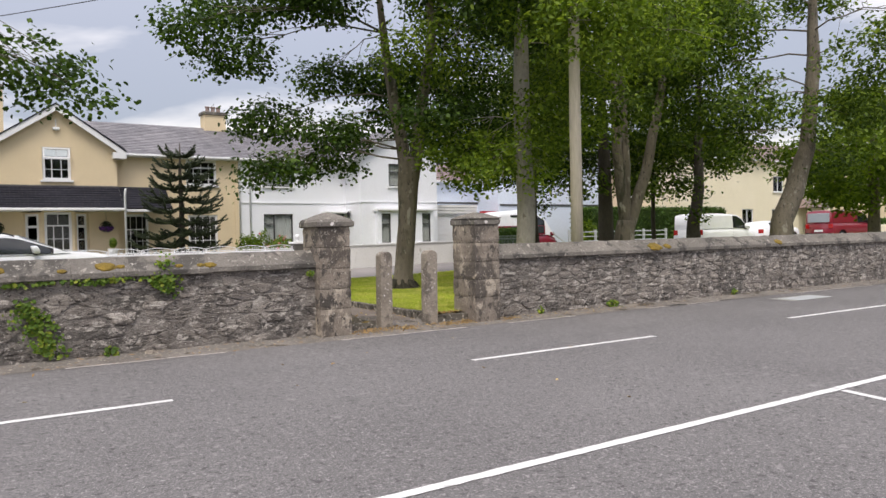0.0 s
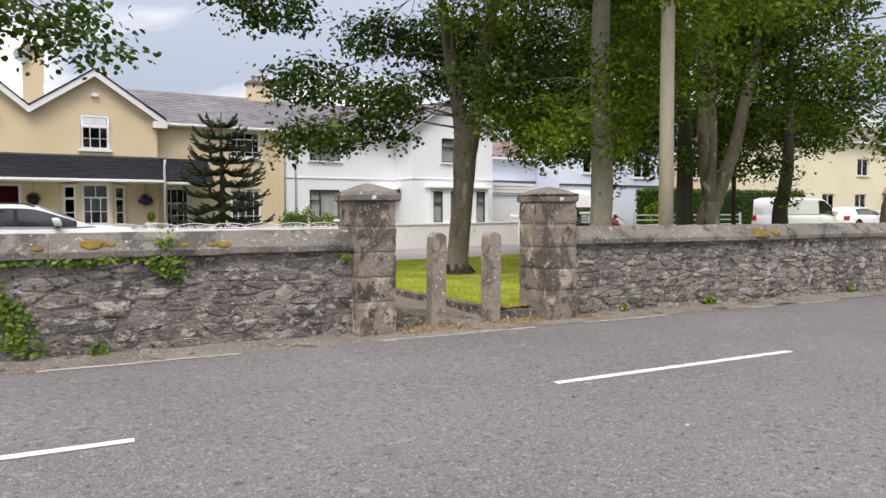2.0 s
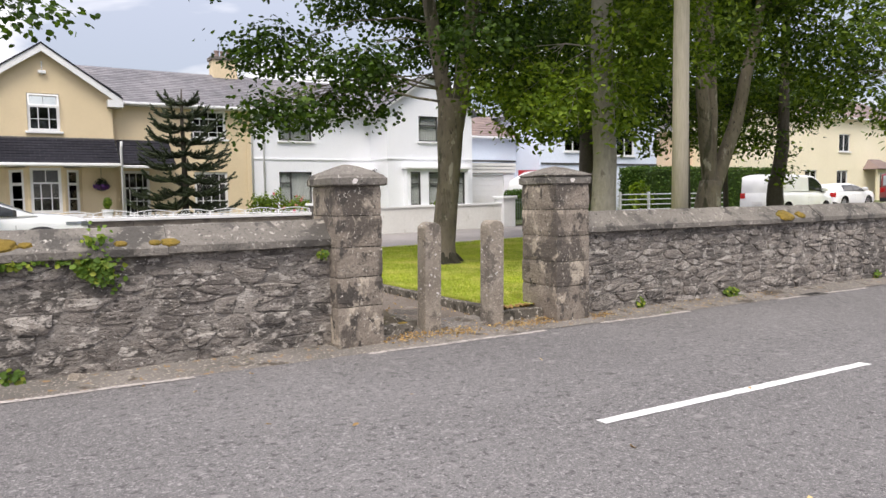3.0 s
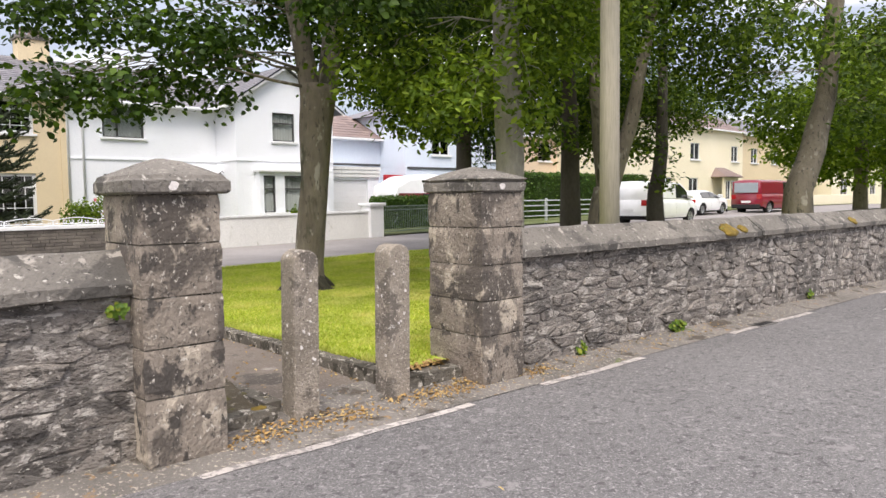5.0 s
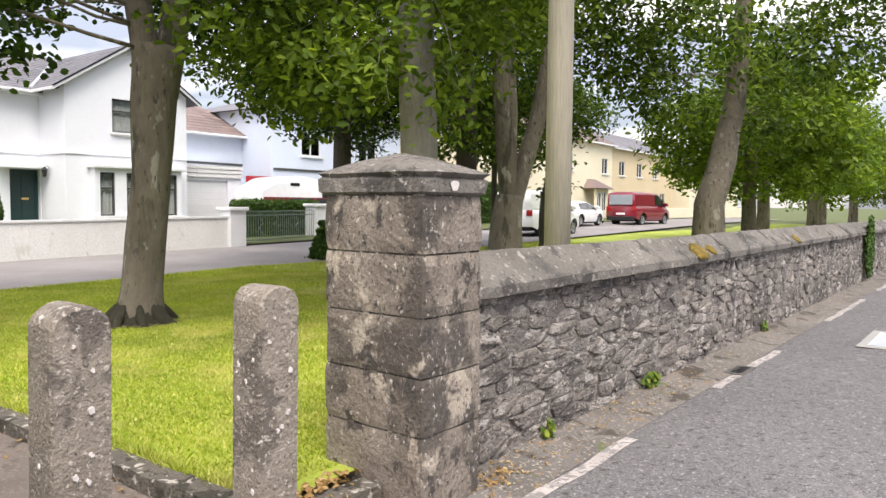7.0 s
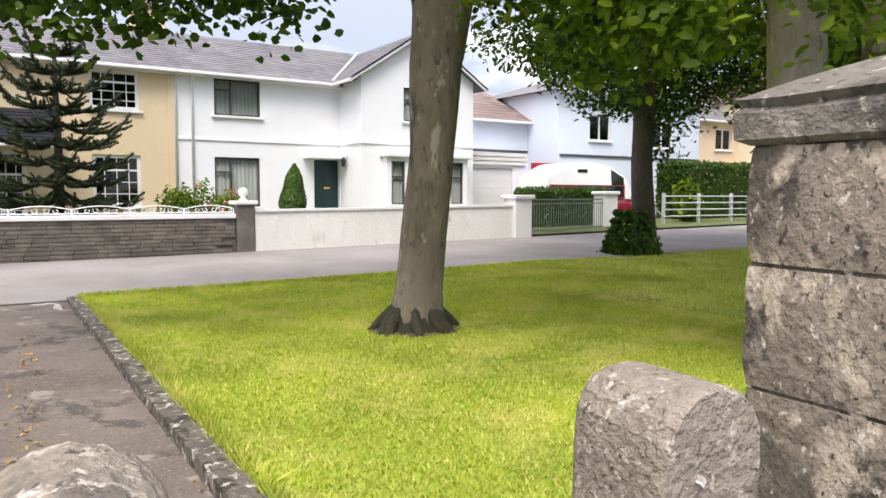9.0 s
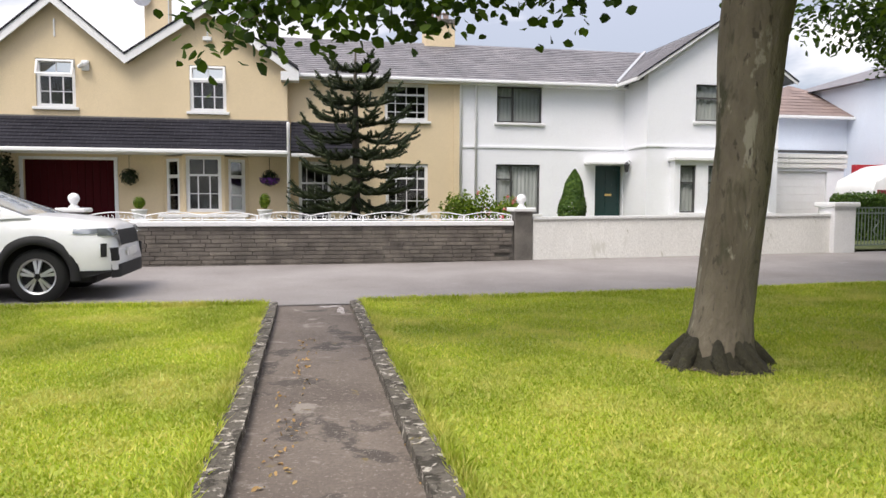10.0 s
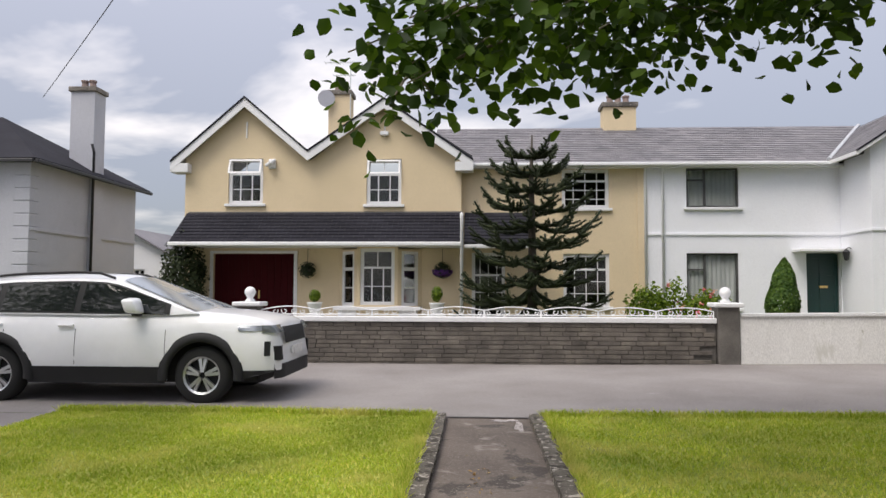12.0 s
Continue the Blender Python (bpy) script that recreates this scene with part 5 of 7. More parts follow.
part("soffit", bbox(6.27, WX0, Y_MAIN - 0.3, Y_MAIN - 0.002, 5.27, 5.32), M["trim"], yh)
downpipe(yh, WX0 - 0.06, Y_MAIN, 0.3, 5.35, M["trim"])
for x in (-0.57, 3.64):
    part("gable_vent", bbox(x - 0.02, x + 0.02, BY - 0.03, BY - 0.002, 6.2, 6.7), M["trim"], yh)
chimney(yh, 1.2, 1.96, 37.2, 37.9, 6.0, 8.6, M["cream"])
chimney(yh, 10.75, 11.85, 37.3, 38.0, 6.8, 8.1, M["cream"], 3)
tagged(yh, "cream rendered house with twin gables and dark slate canopy", "house")

# ---- grey house ----
gh = thing("house", pose(0, 0, 0))
bm = bmesh.new()
GHX, GH0, GH1 = -6.5, 32.6, 39.0
box(bm, GHX - 8, GHX, GH0, GH1, 0.0, 5.35)
part("wall", bm, M["grey"], gh)
def solid_roof(A, B, C, D, R0, R1):
    """A closed roof body over the corners A..D with the ridge R0 to R1."""
    bm = bmesh.new()
    a, b, c, d, r0, r1 = (bm.verts.new(q) for q in (A, B, C, D, R0, R1))
    for f in ((a, b, r1, r0), (c, d, r0, r1), (b, c, r1), (d, a, r0), (d, c, b, a)):
        bm.faces.new(f)
    return bm


bm = solid_roof((GHX - 8.4, GH0 - 0.4, 5.35), (GHX + 0.4, GH0 - 0.4, 5.35), (GHX + 0.4, GH1 + 0.4, 5.35), (GHX - 8.4, GH1 + 0.4, 5.35), (GHX - 4.9, 35.8, 7.4), (GHX - 3.1, 35.8, 7.4))
part("roof", bm, M["dark_slate"], gh)
chimney(gh, GHX - 0.72, GHX + 0.1, 35.75, 36.45, 0.0, 8.4, M["grey"], 2)
downpipe(gh, GHX + 0.18, 35.72, 0.2, 6.4, M["black"])
tagged(gh, "grey rendered house with tall side chimney and hipped roof", "house")

# ---- hill in the distance ----
bm = bmesh.new()
xs = span(-900, 900, 60)
rows = [[bm.verts.new((x, 700 + d, max(0.0, h * (26 + 22 * noise.noise((x * 0.004, 0.3, 0)))))) for x in xs] for d, h in ((0, 0), (60, 0.6), (160, 1.0), (300, 0.9))]
for r0, r1 in zip(rows, rows[1:]):
    for i in range(60):
        bm.faces.new((r0[i], r0[i + 1], r1[i + 1], r1[i]))
tagged(link("backdrop_hill", bm, M["leaf_hill"]), "low hazy green hill in the distance", "hill", kind="structure")

# ---- garden walls, piers, railings, gates ----
M["paint_white"] = plain("white_car_paint", (0.85, 0.855, 0.87), 0.3, 0.0, 0.6)
M["paint_red"] = plain("red_van_paint", (0.2, 0.006, 0.022), 0.3, 0.0, 0.6)
M["plastic"] = plain("black_trim_plastic", (0.012, 0.012, 0.013), 0.7)
M["rubber"] = plain("tyre_rubber", (0.018, 0.018, 0.018), 0.85)
M["alloy"] = plain("silver_alloy", (0.55, 0.56, 0.57), 0.35, 0.8)
M["lamp_glass"] = plain("clear_lamp", (0.26, 0.28, 0.3), 0.1, 0.5)
M["lamp_red"] = plain("red_lamp", (0.35, 0.01, 0.01), 0.2)
M["red_door"] = plain("bright_red_door_paint", (0.45, 0.02, 0.03), 0.4)
M["gate_green"] = plain("grey_green_gate_paint", (0.16, 0.2, 0.17), 0.5)
M["galv"] = plain("galvanised_steel", (0.6, 0.62, 0.63), 0.45, 0.4)
M["petal"] = leaf_mat("pink_petals", (0.5, 0.08, 0.14), (0.65, 0.2, 0.25), (0.75, 0.45, 0.35), 0.2)
M["purple"] = leaf_mat("purple_petals", (0.05, 0.02, 0.14), (0.1, 0.03, 0.22), (0.2, 0.08, 0.3), 0.2)
M["litter"] = leaf_mat("dry_fallen_leaves", (0.25, 0.15, 0.06), (0.4, 0.26, 0.11), (0.52, 0.4, 0.2), 0.1)
M["slab"] = plain("concrete_slab", (0.34, 0.33, 0.31), 0.9)
GWY = 26.92


def ball_pier(x0, x1, zt, label, z0=0.05):
    base = thing("garden_pier", pose((x0 + x1) / 2, GWY + 0.16, 0))
    h = (x1 - x0) / 2
    body = part("pier_body", bbox(-h, h, -0.2, 0.2, z0, zt, 0.008), M["block_far"], base)
    part("pier_cap", bbox(-h - 0.07, h + 0.07, -0.27, 0.27, zt, zt + 0.09, 0.02), M["trim"], base)
    bm = bmesh.new()
    prof = [(0.1, zt + 0.09), (0.1, zt + 0.12), (0.055, zt + 0.16), (0.07, zt + 0.19)]
    prof += [(0.112 * math.sin(a), zt + 0.285 - 0.112 * math.cos(a)) for a in span(0.75, math.pi - 0.1, 9)]
    lathe(bm, prof, 18)
    part("ball_finial", bm, M["trim"], base, "white ball finial", smooth=True)
    return tagged(base, label, "garden pier", "ball piers")


ball_pier(11.13, 11.55, 1.3, "grey brick garden pier with white ball finial")
ball_pier(1.58, 2.02, 1.28, "grey brick gate pier with white ball finial")
for x0, x1 in ((2.04, 11.11),):
    bm = bmesh.new()
    box(bm, x0, x1, GWY + 0.04, GWY + 0.2, 0.0, 0.98)
    gw_ob = tagged(link("garden_wall", bm, M["block_far"]), "low grey brick garden wall with white coping", "garden wall", kind="structure")
    part("coping", bbox(x0, x1, GWY - 0.04, GWY + 0.26, 0.985, 1.09, 0.012), M["trim"], gw_ob)
bm = bmesh.new()
box(bm, -12, 1.0, GWY + 0.02, GWY + 0.2, 0.0, 0.98)
gw2 = tagged(link("garden_wall", bm, M["block_far"]), "low grey garden wall beyond the gate pier", "garden wall", kind="structure")
part("coping", bbox(-12, 1.0, GWY - 0.04, GWY + 0.26, 0.985, 1.09, 0.012), M["trim"], gw2)


def rail_panel(x0, x1):
    """White wrought-iron cresting: two rails, a wave and scrolls."""
    base = thing("railing", pose(x0, GWY + 0.1, 1.09))
    w = x1 - x0
    for z in (0.035,):
        bm = bmesh.new()
        tube(bm, [(0, 0, z), (w, 0, z)], 0.012, 6)
        part("rail", bm, M["trim"], base)
    bm = bmesh.new()
    tube(bm, [(w * t, 0, 0.12 + 0.075 * math.sin(t * math.pi)) for t in span(0, 1, 16)], 0.012, 6)
    part("rail", bm, M["trim"], base)
    n = max(int(w / 0.17), 2)
    for k in range(n):
        cx = w * (k + 0.5) / n
        top = 0.1 + 0.07 * math.sin((k + 0.5) / n * math.pi)
        r = max(top / 2 - 0.015, 0.03)
        sgn = 1 if k % 2 else -1
        bm = bmesh.new()
        pts = [(cx + sgn * r * (0.3 + 0.7 * t) * math.cos(5.6 * t + 1.2), 0, 0.035 + r + r * (0.3 + 0.7 * t) * math.sin(5.6 * t + 1.2)) for t in span(0, 1, 14)]
        tube(bm, pts, 0.009, 5)
        part("scroll", bm, M["trim"], base)
    for x in (0.01, w - 0.01):
        bm = bmesh.new()
        tube(bm, [(x, 0, -0.01), (x, 0, 0.13)], 0.013, 6)
        part("post", bm, M["trim"], base)
    return tagged(base, "white scrolled iron railing on the wall", "railing", "wall railings")


first = rail_panel(2.06, 3.19)
for k in range(1, 8):
    copy_thing(first, pose(2.06 + 1.13 * k, GWY + 0.1, 1.09))
copy_thing(first, pose(0.4, GWY + 0.1, 1.09))

# white house garden wall, climbing slightly with the lane
bm = bmesh.new()
vs = box(bm, 11.57, 19.25, GWY, GWY + 0.2, 0.0, 1.12)
for v in bm.verts:
    if v.co.x > 15 and v.co.z > 0.5:
        v.co.z = 1.2
wg = tagged(link("garden_wall", bm, M["dirty_white"]), "stained white rendered garden wall of the white house", "garden wall", kind="structure")
bm = bmesh.new()
box(bm, 11.57, 19.25, GWY - 0.04, GWY + 0.24, 1.125, 1.18)
for v in bm.verts:
    if v.co.x > 15:
        v.co.z += 0.08
part("coping", bm, M["trim"], wg)


def white_pier(x, y, h, z0=0.2):
    base = thing("gate_pier", pose(x, y, z0))
    part("pier_body", bbox(-0.3, 0.3, -0.3, 0.3, 0, h, 0.01), M["trim"], base)
    part("pier_cap", bbox(-0.37, 0.37, -0.37, 0.37, h, h + 0.12, 0.03, 2), M["trim"], base)
    return tagged(base, "white rendered gate pier with shallow cap", "gate pier", "white gate piers")


white_pier(19.55, GWY + 0.15, 1.22)
white_pier(25.0, 28.9, 1.2, 0.35)


def bar_gate(x0, y0, x1, y1, n, z0, z1, label):
    d = Vector((x1 - x0, y1 - y0, 0))
    L = d.length
    base = thing("iron_gate", pose(x0, y0, 0, 0, 0, math.degrees(math.atan2(d.y, d.x))))
    for z in (z0, z1, z1 - 0.14):
        part("rail", bbox(0, L, -0.02, 0.02, z, z + 0.035), M["gate_green"], base)
    for k in range(n + 1):
        bm = bmesh.new()
        tube(bm, [(L * k / n, 0, z0), (L * k / n, 0, z1 + 0.03)], 0.014, 5)
        part("bar", bm, M["gate_green"], base)
    for k in (n // 4, 3 * n // 4):
        bm = bmesh.new()
        tube(bm, [(L * k / n + 0.1 * math.cos(t * 6.3 * 1.3), -0.02, z0 + 0.2 + 0.5 * t) for t in span(0, 1, 14)], 0.014, 5)
        part("scroll", bm, M["gate_green"], base)
    return tagged(base, label, "iron gate")


bar_gate(19.95, 27.15, 24.7, 28.75, 34, 0.42, 1.38, "grey-green double iron driveway gate with scrolls")


def hedge(name, x0, x1, y0, y1, z0, z1, n, leaf, label, size=0.07):
    base = thing(name, pose(0, 0, 0))
    bm = bmesh.new()
    box(bm, x0 + 0.08, x1 - 0.08, y0 + 0.08, y1 - 0.08, z0, z1 - 0.08)
    bmesh.ops.subdivide_edges(bm, edges=list(bm.edges), cuts=5, use_grid_fill=True)
    for v in bm.verts:
        v.co += Vector([noise.noise(v.co * 2 + Vector((k * 9, 0, 0))) * 0.07 for k in range(3)])
    part("hedge_core", bm, M["leaf_dark"], base)
    s = np.array([x1 - x0, y1 - y0, z1 - z0])
    p = nrng.uniform(-0.5, 0.5, (n, 3))
    ax = nrng.integers(0, 3, n)
    sg = np.where(nrng.uniform(size=n) < 0.5, -0.5, 0.5)
    p[np.arange(n), ax] = sg
    p = p * s + np.array([(x0 + x1) / 2, (y0 + y1) / 2, (z0 + z1) / 2]) + nrng.normal(size=(n, 3)) * 0.05
    me = leaf_mesh("foliage", p, nrng.normal(size=(n, 3)) + np.array([0, 0, 0.6]), size, leaf, nrng)
    ob = new("foliage", me)
    ob.parent = base
    return tagged(base, label, "hedge")


hedge("hedge", 22.2, 25.8, 29.6, 30.6, 0.3, 1.72, 9000, M["hedge"], "clipped green hedge behind the driveway gate")
hedge("hedge", 31.0, 44.0, 30.2, 31.8, 0.4, 2.9, 16000, M["hedge"], "tall dense green hedge behind the field fence", 0.1)
hedge("hedge", 56.0, 62.0, 27.6, 28.6, 0.5, 1.95, 4000, M["hedge"], "round-topped hedge behind a low wall", 0.12)


def bush(x, y, z, r, h, n, leaf, label, flowers=None, size=0.08, name="bush"):
    base = thing(name, pose(x, y, z))
    bm = bmesh.new()
    for k in range(7):
        e = Vector((random.uniform(-.7, .7) * r, random.uniform(-.7, .7) * r, h * random.uniform(.5, .9)))
        tube(bm, limb_points((0, 0, -0.02), e, 0.05, 4), [0.02, 0.016, 0.012, 0.009, 0.005], 5)
    part("stems", bm, M["dark_bark"], base)
    d = nrng.normal(size=(n, 3)); d /= np.linalg.norm(d, axis=1, keepdims=True)
    lump = 1 + 0.25 * np.sin(d[:, 0] * 7 + x) * np.cos(d[:, 1] * 6 + d[:, 2] * 5)
    p = d * (nrng.uniform(0.3, 1, n) ** 0.4 * lump)[:, None] * np.array([r, r, h / 2]) + np.array([0, 0, h / 2])
    ob = new("foliage", leaf_mesh("foliage", p, d + nrng.normal(size=(n, 3)) * 0.6, size, leaf, nrng))
    ob.parent = base
    if flowers:
        m = flowers[1]
        d = nrng.normal(size=(m, 3)); d[:, 2] = np.abs(d[:, 2]); d /= np.linalg.norm(d, axis=1, keepdims=True)
        p = np.repeat(d * np.array([r, r, h * 0.62]) + np.array([0, 0, h * 0.42]), 6, 0) + nrng.normal(size=(m * 6, 3)) * 0.03
        fo = new("flowers", leaf_mesh("flowers", p, nrng.normal(size=(m * 6, 3)), 0.07, flowers[0], nrng))
        fo.parent = base
        tagged(fo, kind="stuff")
    return tagged(base, label, "bush")


bush(10.75, 31.0, 0.3, 0.55, 1.45, 2200, M["leaf_light"], "rounded green shrub in the cream house's garden")
bush(12.1, 30.8, 0.3, 0.65, 1.3, 2000, M["leaf_light"], "rose bush with pink blooms in the garden", (M["petal"], 16), name="rose_bush")
bush(11.5, 31.3, 0.3, 0.3, 1.7, 400, M["leaf_light"], "lanky rose shoots with pink blooms", (M["petal"], 8), name="rose_bush")
bush(-2.15, BY - 0.75, 0.2, 0.65, 2.9, 5000, M["needle"], "tall dark climbing shrub at the house corner")
bush(19.0, 31.4, 0.3, 0.3, 1.1, 600, M["leaf_light"], "small shrub below the bay window")
bush(29.8, 29.2, 0.4, 0.5, 1.7, 900, M["leaf_light"], "pale yellow-green palm-like shrub by the fence", size=0.22)

# clipped cypress by the green door
base = thing("topiary_cypress", pose(14.0, 31.0, 0.3))
bm = bmesh.new()
tube(bm, [(0, 0, -0.02), (0, 0, 0.5)], 0.04, 7)
part("trunk", bm, M["dark_bark"], base)
n = 7000
t = nrng.uniform(0, 1, n) ** 0.8
a = nrng.uniform(0, math.tau, n)
rad = 0.40 * np.sin(np.pi * (0.22 + 0.78 * t)) ** 0.7 * (1 + 0.06 * np.sin(t * 17)) * nrng.uniform(0.85, 1.0, n)
p = np.stack([rad * np.cos(a) + 0.12 * t, rad * np.sin(a), 0.1 + 2.05 * t], 1)
ob = new("foliage", leaf_mesh("foliage", p, np.stack([np.cos(a), np.sin(a), 0.3 + 0 * a], 1) + nrng.normal(size=(n, 3)) * 0.35, 0.06, M["hedge"], nrng))
ob.parent = base
tagged(base, "clipped dark green cypress cone near the green door", "topiary")

# monkey puzzle tree
base = thing("monkey_puzzle_tree", pose(7.79, 30.7, 0.3) @ Matrix.Scale(1.05, 4))
bm = bmesh.new()
tube(bm, [(0, 0, -0.05), (0.02, 0, 2), (0, 0, 4), (0.02, 0, 5.0)], [0.13, 0.1, 0.06, 0.02], 10)
part("trunk", bm, M["dark_bark"], base, smooth=True)
P, Nn = [], []
g = random.Random(8)


def rope(pts, r, bm):
    tube(bm, pts, [r * (1 - 0.45 * i / (len(pts) - 1)) for i in range(len(pts))], 6)
    for a, b in zip(pts, pts[1:]):
        L = (b - a).length
        m = max(int(L * 85), 3)
        for k in range(m):
            q = a.lerp(b, g.random())
            d = (b - a).normalized()
            s = Vector((g.gauss(0, 1), g.gauss(0, 1), g.gauss(0, 1)))
            s = (s - d * s.dot(d)).normalized()
            P.append(q + s * r * 1.1)
            Nn.append(s * 0.9 + d * 0.7)


for tier in range(11):
    z = 0.5 + tier * 0.40
    reach = (1.35, 1.7, 1.85, 1.8, 1.85, 1.75, 1.7, 1.6, 1.45, 1.2, 0.8)[tier]
    k0 = g.uniform(0, 6)
    for b in range(7):
        a = k0 + b * math.tau / 7 + g.uniform(-.35, .35)
        L = reach * g.uniform(0.7, 1.12)
        lift = -0.32 + 0.06 * tier + g.uniform(-0.06, 0.06)
        pts = []
        for i in range(8):
            s = i / 7
            pts.append(Vector((math.cos(a + 0.3 * s) * L * s, math.sin(a + 0.3 * s) * L * s, z + L * (lift * s - 0.6 * s * (1 - s) + 0.16 * s ** 4))))
        bm = bmesh.new()
        rope(pts, 0.046, bm)
        for side in (-1, 1):
            for i in (2, 3, 4, 5, 6):
                q = pts[i]
                aa = a + side * g.uniform(0.45, 0.95)
                l2 = L * (0.52 - 0.06 * i) * g.uniform(.7, 1.2)
                rope([q + Vector((math.cos(aa) * l2 * s, math.sin(aa) * l2 * s, l2 * (-0.15 * s + 0.4 * s * s))) for s in (0, 0.35, 0.7, 1)], 0.03, bm)
        part("branch", bm, M["needle"], base, smooth=True)
crown = new("foliage", leaf_mesh("foliage", np.array([list(v) for v in P]), np.array([list(v) for v in Nn]), 0.058, M["needle"], nrng, "blade"))
crown.parent = base
tagged(base, "dark monkey puzzle tree with drooping rope-like branches", "tree")

# ---- small things on the cream house ----


def hanging_basket(x, z, flower):
    base = thing("hanging_basket", pose(x, BY - 0.3, z))
    bm = bmesh.new()
    tube(bm, [(0, 0.297, 0.62), (0, 0.0, 0.62), (0, 0, 0.1)], 0.008, 5)
    part("bracket", bm, M["black"], base)
    bm = bmesh.new()
    lathe(bm, [(0.04, -0.16), (0.13, -0.12), (0.18, 0.0), (0.17, 0.01)], 12)
    part("bowl", bm, M["dark_bark"], base)
    n = 500
    d = nrng.normal(size=(n, 3)); d /= np.linalg.norm(d, axis=1, keepdims=True)
    p = d * np.array([0.27, 0.27, 0.26]) * nrng.uniform(.5, 1, n)[:, None]
    # dark conifer leaf colour puts the canopy's shade into the plants
    ob = new("plant", leaf_mesh("plant", p, d, 0.06, M["needle"], nrng)); ob.parent = base
    if flower is not None:
        p = d[:220] * np.array([0.3, 0.3, 0.27]); p[:, 2] = -np.abs(p[:, 2]) * 0.8
        ob = new("flowers", leaf_mesh("flowers", p, d[:220], 0.06, flower, nrng)); ob.parent = base
    return tagged(base, "hanging basket with purple flowers" if flower is not None else "hanging basket of trailing green plants", "hanging basket", "hanging baskets")


hanging_basket(1.42, 2.2, None)
hanging_basket(-1.85, 2.15, None)
hanging_basket(5.4, 2.2, M["purple"])


def potted(x, y, z, h):
    base = thing("potted_plant", pose(x, y, z))
    bm = bmesh.new()
    lathe(bm, [(0.12, 0), (0.15, 0.05), (0.2, 0.26), (0.22, 0.3), (0.17, 0.3)], 14)
    part("pot", bm, M["trim"], base, "white urn", smooth=True)
    n = 500
    d = nrng.normal(size=(n, 3)); d /= np.linalg.norm(d, axis=1, keepdims=True)
    ob = new("plant", leaf_mesh("plant", d * np.array([0.16, 0.16, h / 2]) * nrng.uniform(.6, 1, n)[:, None] + np.array([0, 0, 0.3 + h / 2]), d, 0.05, M["leaf_light"], nrng)); ob.parent = base
    bm = bmesh.new()
    tube(bm, [(0, 0, 0.2), (0, 0, 0.35 + h / 2)], 0.012, 5)
    part("stem", bm, M["dark_bark"], base)
    return tagged(base, "small clipped shrub in a white urn", "potted plant", "urn plants")


def plinth(x, y, z0, z1):
    tagged(link("urn_plinth", bbox(x - 0.22, x + 0.22, y - 0.22, y + 0.22, z0, z1, 0.02), M["trim"]), "white plinth under an urn", "plinth")


for x, hh in ((2.05, 0.35), (5.35, 0.45)):
    plinth(x, 31.8, 0.15, 0.98)
    potted(x, 31.8, 0.98, hh)
bm = bbox(-2.3, 6.2, 31.3, 33.8, 0.1, 0.36, 0.02)
tagged(link("terrace_step", bm, M["slab"]), "pale concrete terrace before the cream house", "terrace", kind="structure")

base = thing("alarm_box", pose(0.24, BY, 5.4))
part("box_body", bbox(-0.11, 0.11, -0.09, -0.002, -0.15, 0.15, 0.03, 2), M["trim"], base)
bm = bmesh.new()
tube(bm, [(-0.16, -0.1, -0.05), (0.0, -0.2, 0.02), (0.1, -0.12, 0.1)], [0.06, 0.07, 0.05], 8)
part("camera_head", bm, M["trim"], base)
tagged(base, "white alarm box beside an upper window", "alarm box")
base = thing("security_light", pose(3.64, BY, 6.3))
part("lamp_body", bbox(-0.13, 0.13, -0.14, -0.002, -0.06, 0.06, 0.02), M["trim"], base)
bm = bmesh.new()
tube(bm, [(0, -0.02, 0.06), (0, -0.02, 0.35)], 0.012, 5)
part("cable", bm, M["plastic"], base)
tagged(base, "small outside lamp under the gable peak", "lamp")
base = thing("wall_lantern", pose(17.12, 33.6, 2.68))
bm = bmesh.new()
tube(bm, [(0, 0, 0.12), (-0.12, 0, 0.2), (-0.2, 0, 0.14)], 0.012, 5)
part("arm", bm, M["black"], base)
bm = bmesh.new()
lathe(bm, [(0.03, -0.18), (0.06, -0.15), (0.09, 0.05), (0.11, 0.06), (0.02, 0.15)], 8, -0.2, 0)
part("lantern", bm, M["black"], base)
tagged(base, "black lantern on the white wall by the door", "lantern")


def aerial(x, y, z0, z1):
    base = thing("tv_aerial", pose(x, y, z0))
    h = z1 - z0
    bm = bmesh.new()
    tube(bm, [(0, 0, 0), (0, 0, h)], 0.02, 6)
    part("mast", bm, M["galv"], base)
    for zz, L in ((h - 0.05, 0.9), (h - 0.5, 0.6)):
        part("boom", bbox(-L, L * 0.3, -0.01, 0.01, zz, zz + 0.02), M["galv"], base)
        for k in range(6):
            bm = bmesh.new()
            xx = -L + k * L * 0.22
            tube(bm, [(xx, -0.18, zz + 0.01), (xx, 0.18, zz + 0.01)], 0.008, 4)
            part("element", bm, M["galv"], base)
    return tagged(base, "thin metal television aerial on the chimney", "aerial")


aerial(1.98, 37.15, 7.2, 9.6)
bm = bmesh.new()
lathe(bm, [(0.02, 0), (0.18, 0.05), (0.3, 0.14), (0.3, 0.15)], 16)
dish = link("satellite_dish", bm, M["grey"])
dish.matrix_world = pose(1.12, 37.12, 8.25, 90, 0, 20)
tagged(dish, "small grey satellite dish on the chimney", "satellite dish")
base = thing("overhead_wire", pose(0, 0, 0))
bm = bmesh.new()
tube(bm, [Vector((-9.4, 35.2, 8.1)).lerp(Vector((11.5, 11.95, 8.7)), t) - Vector((0, 0, 0.3 * math.sin(math.pi * t))) for t in span(0, 1, 20)], 0.012, 4)
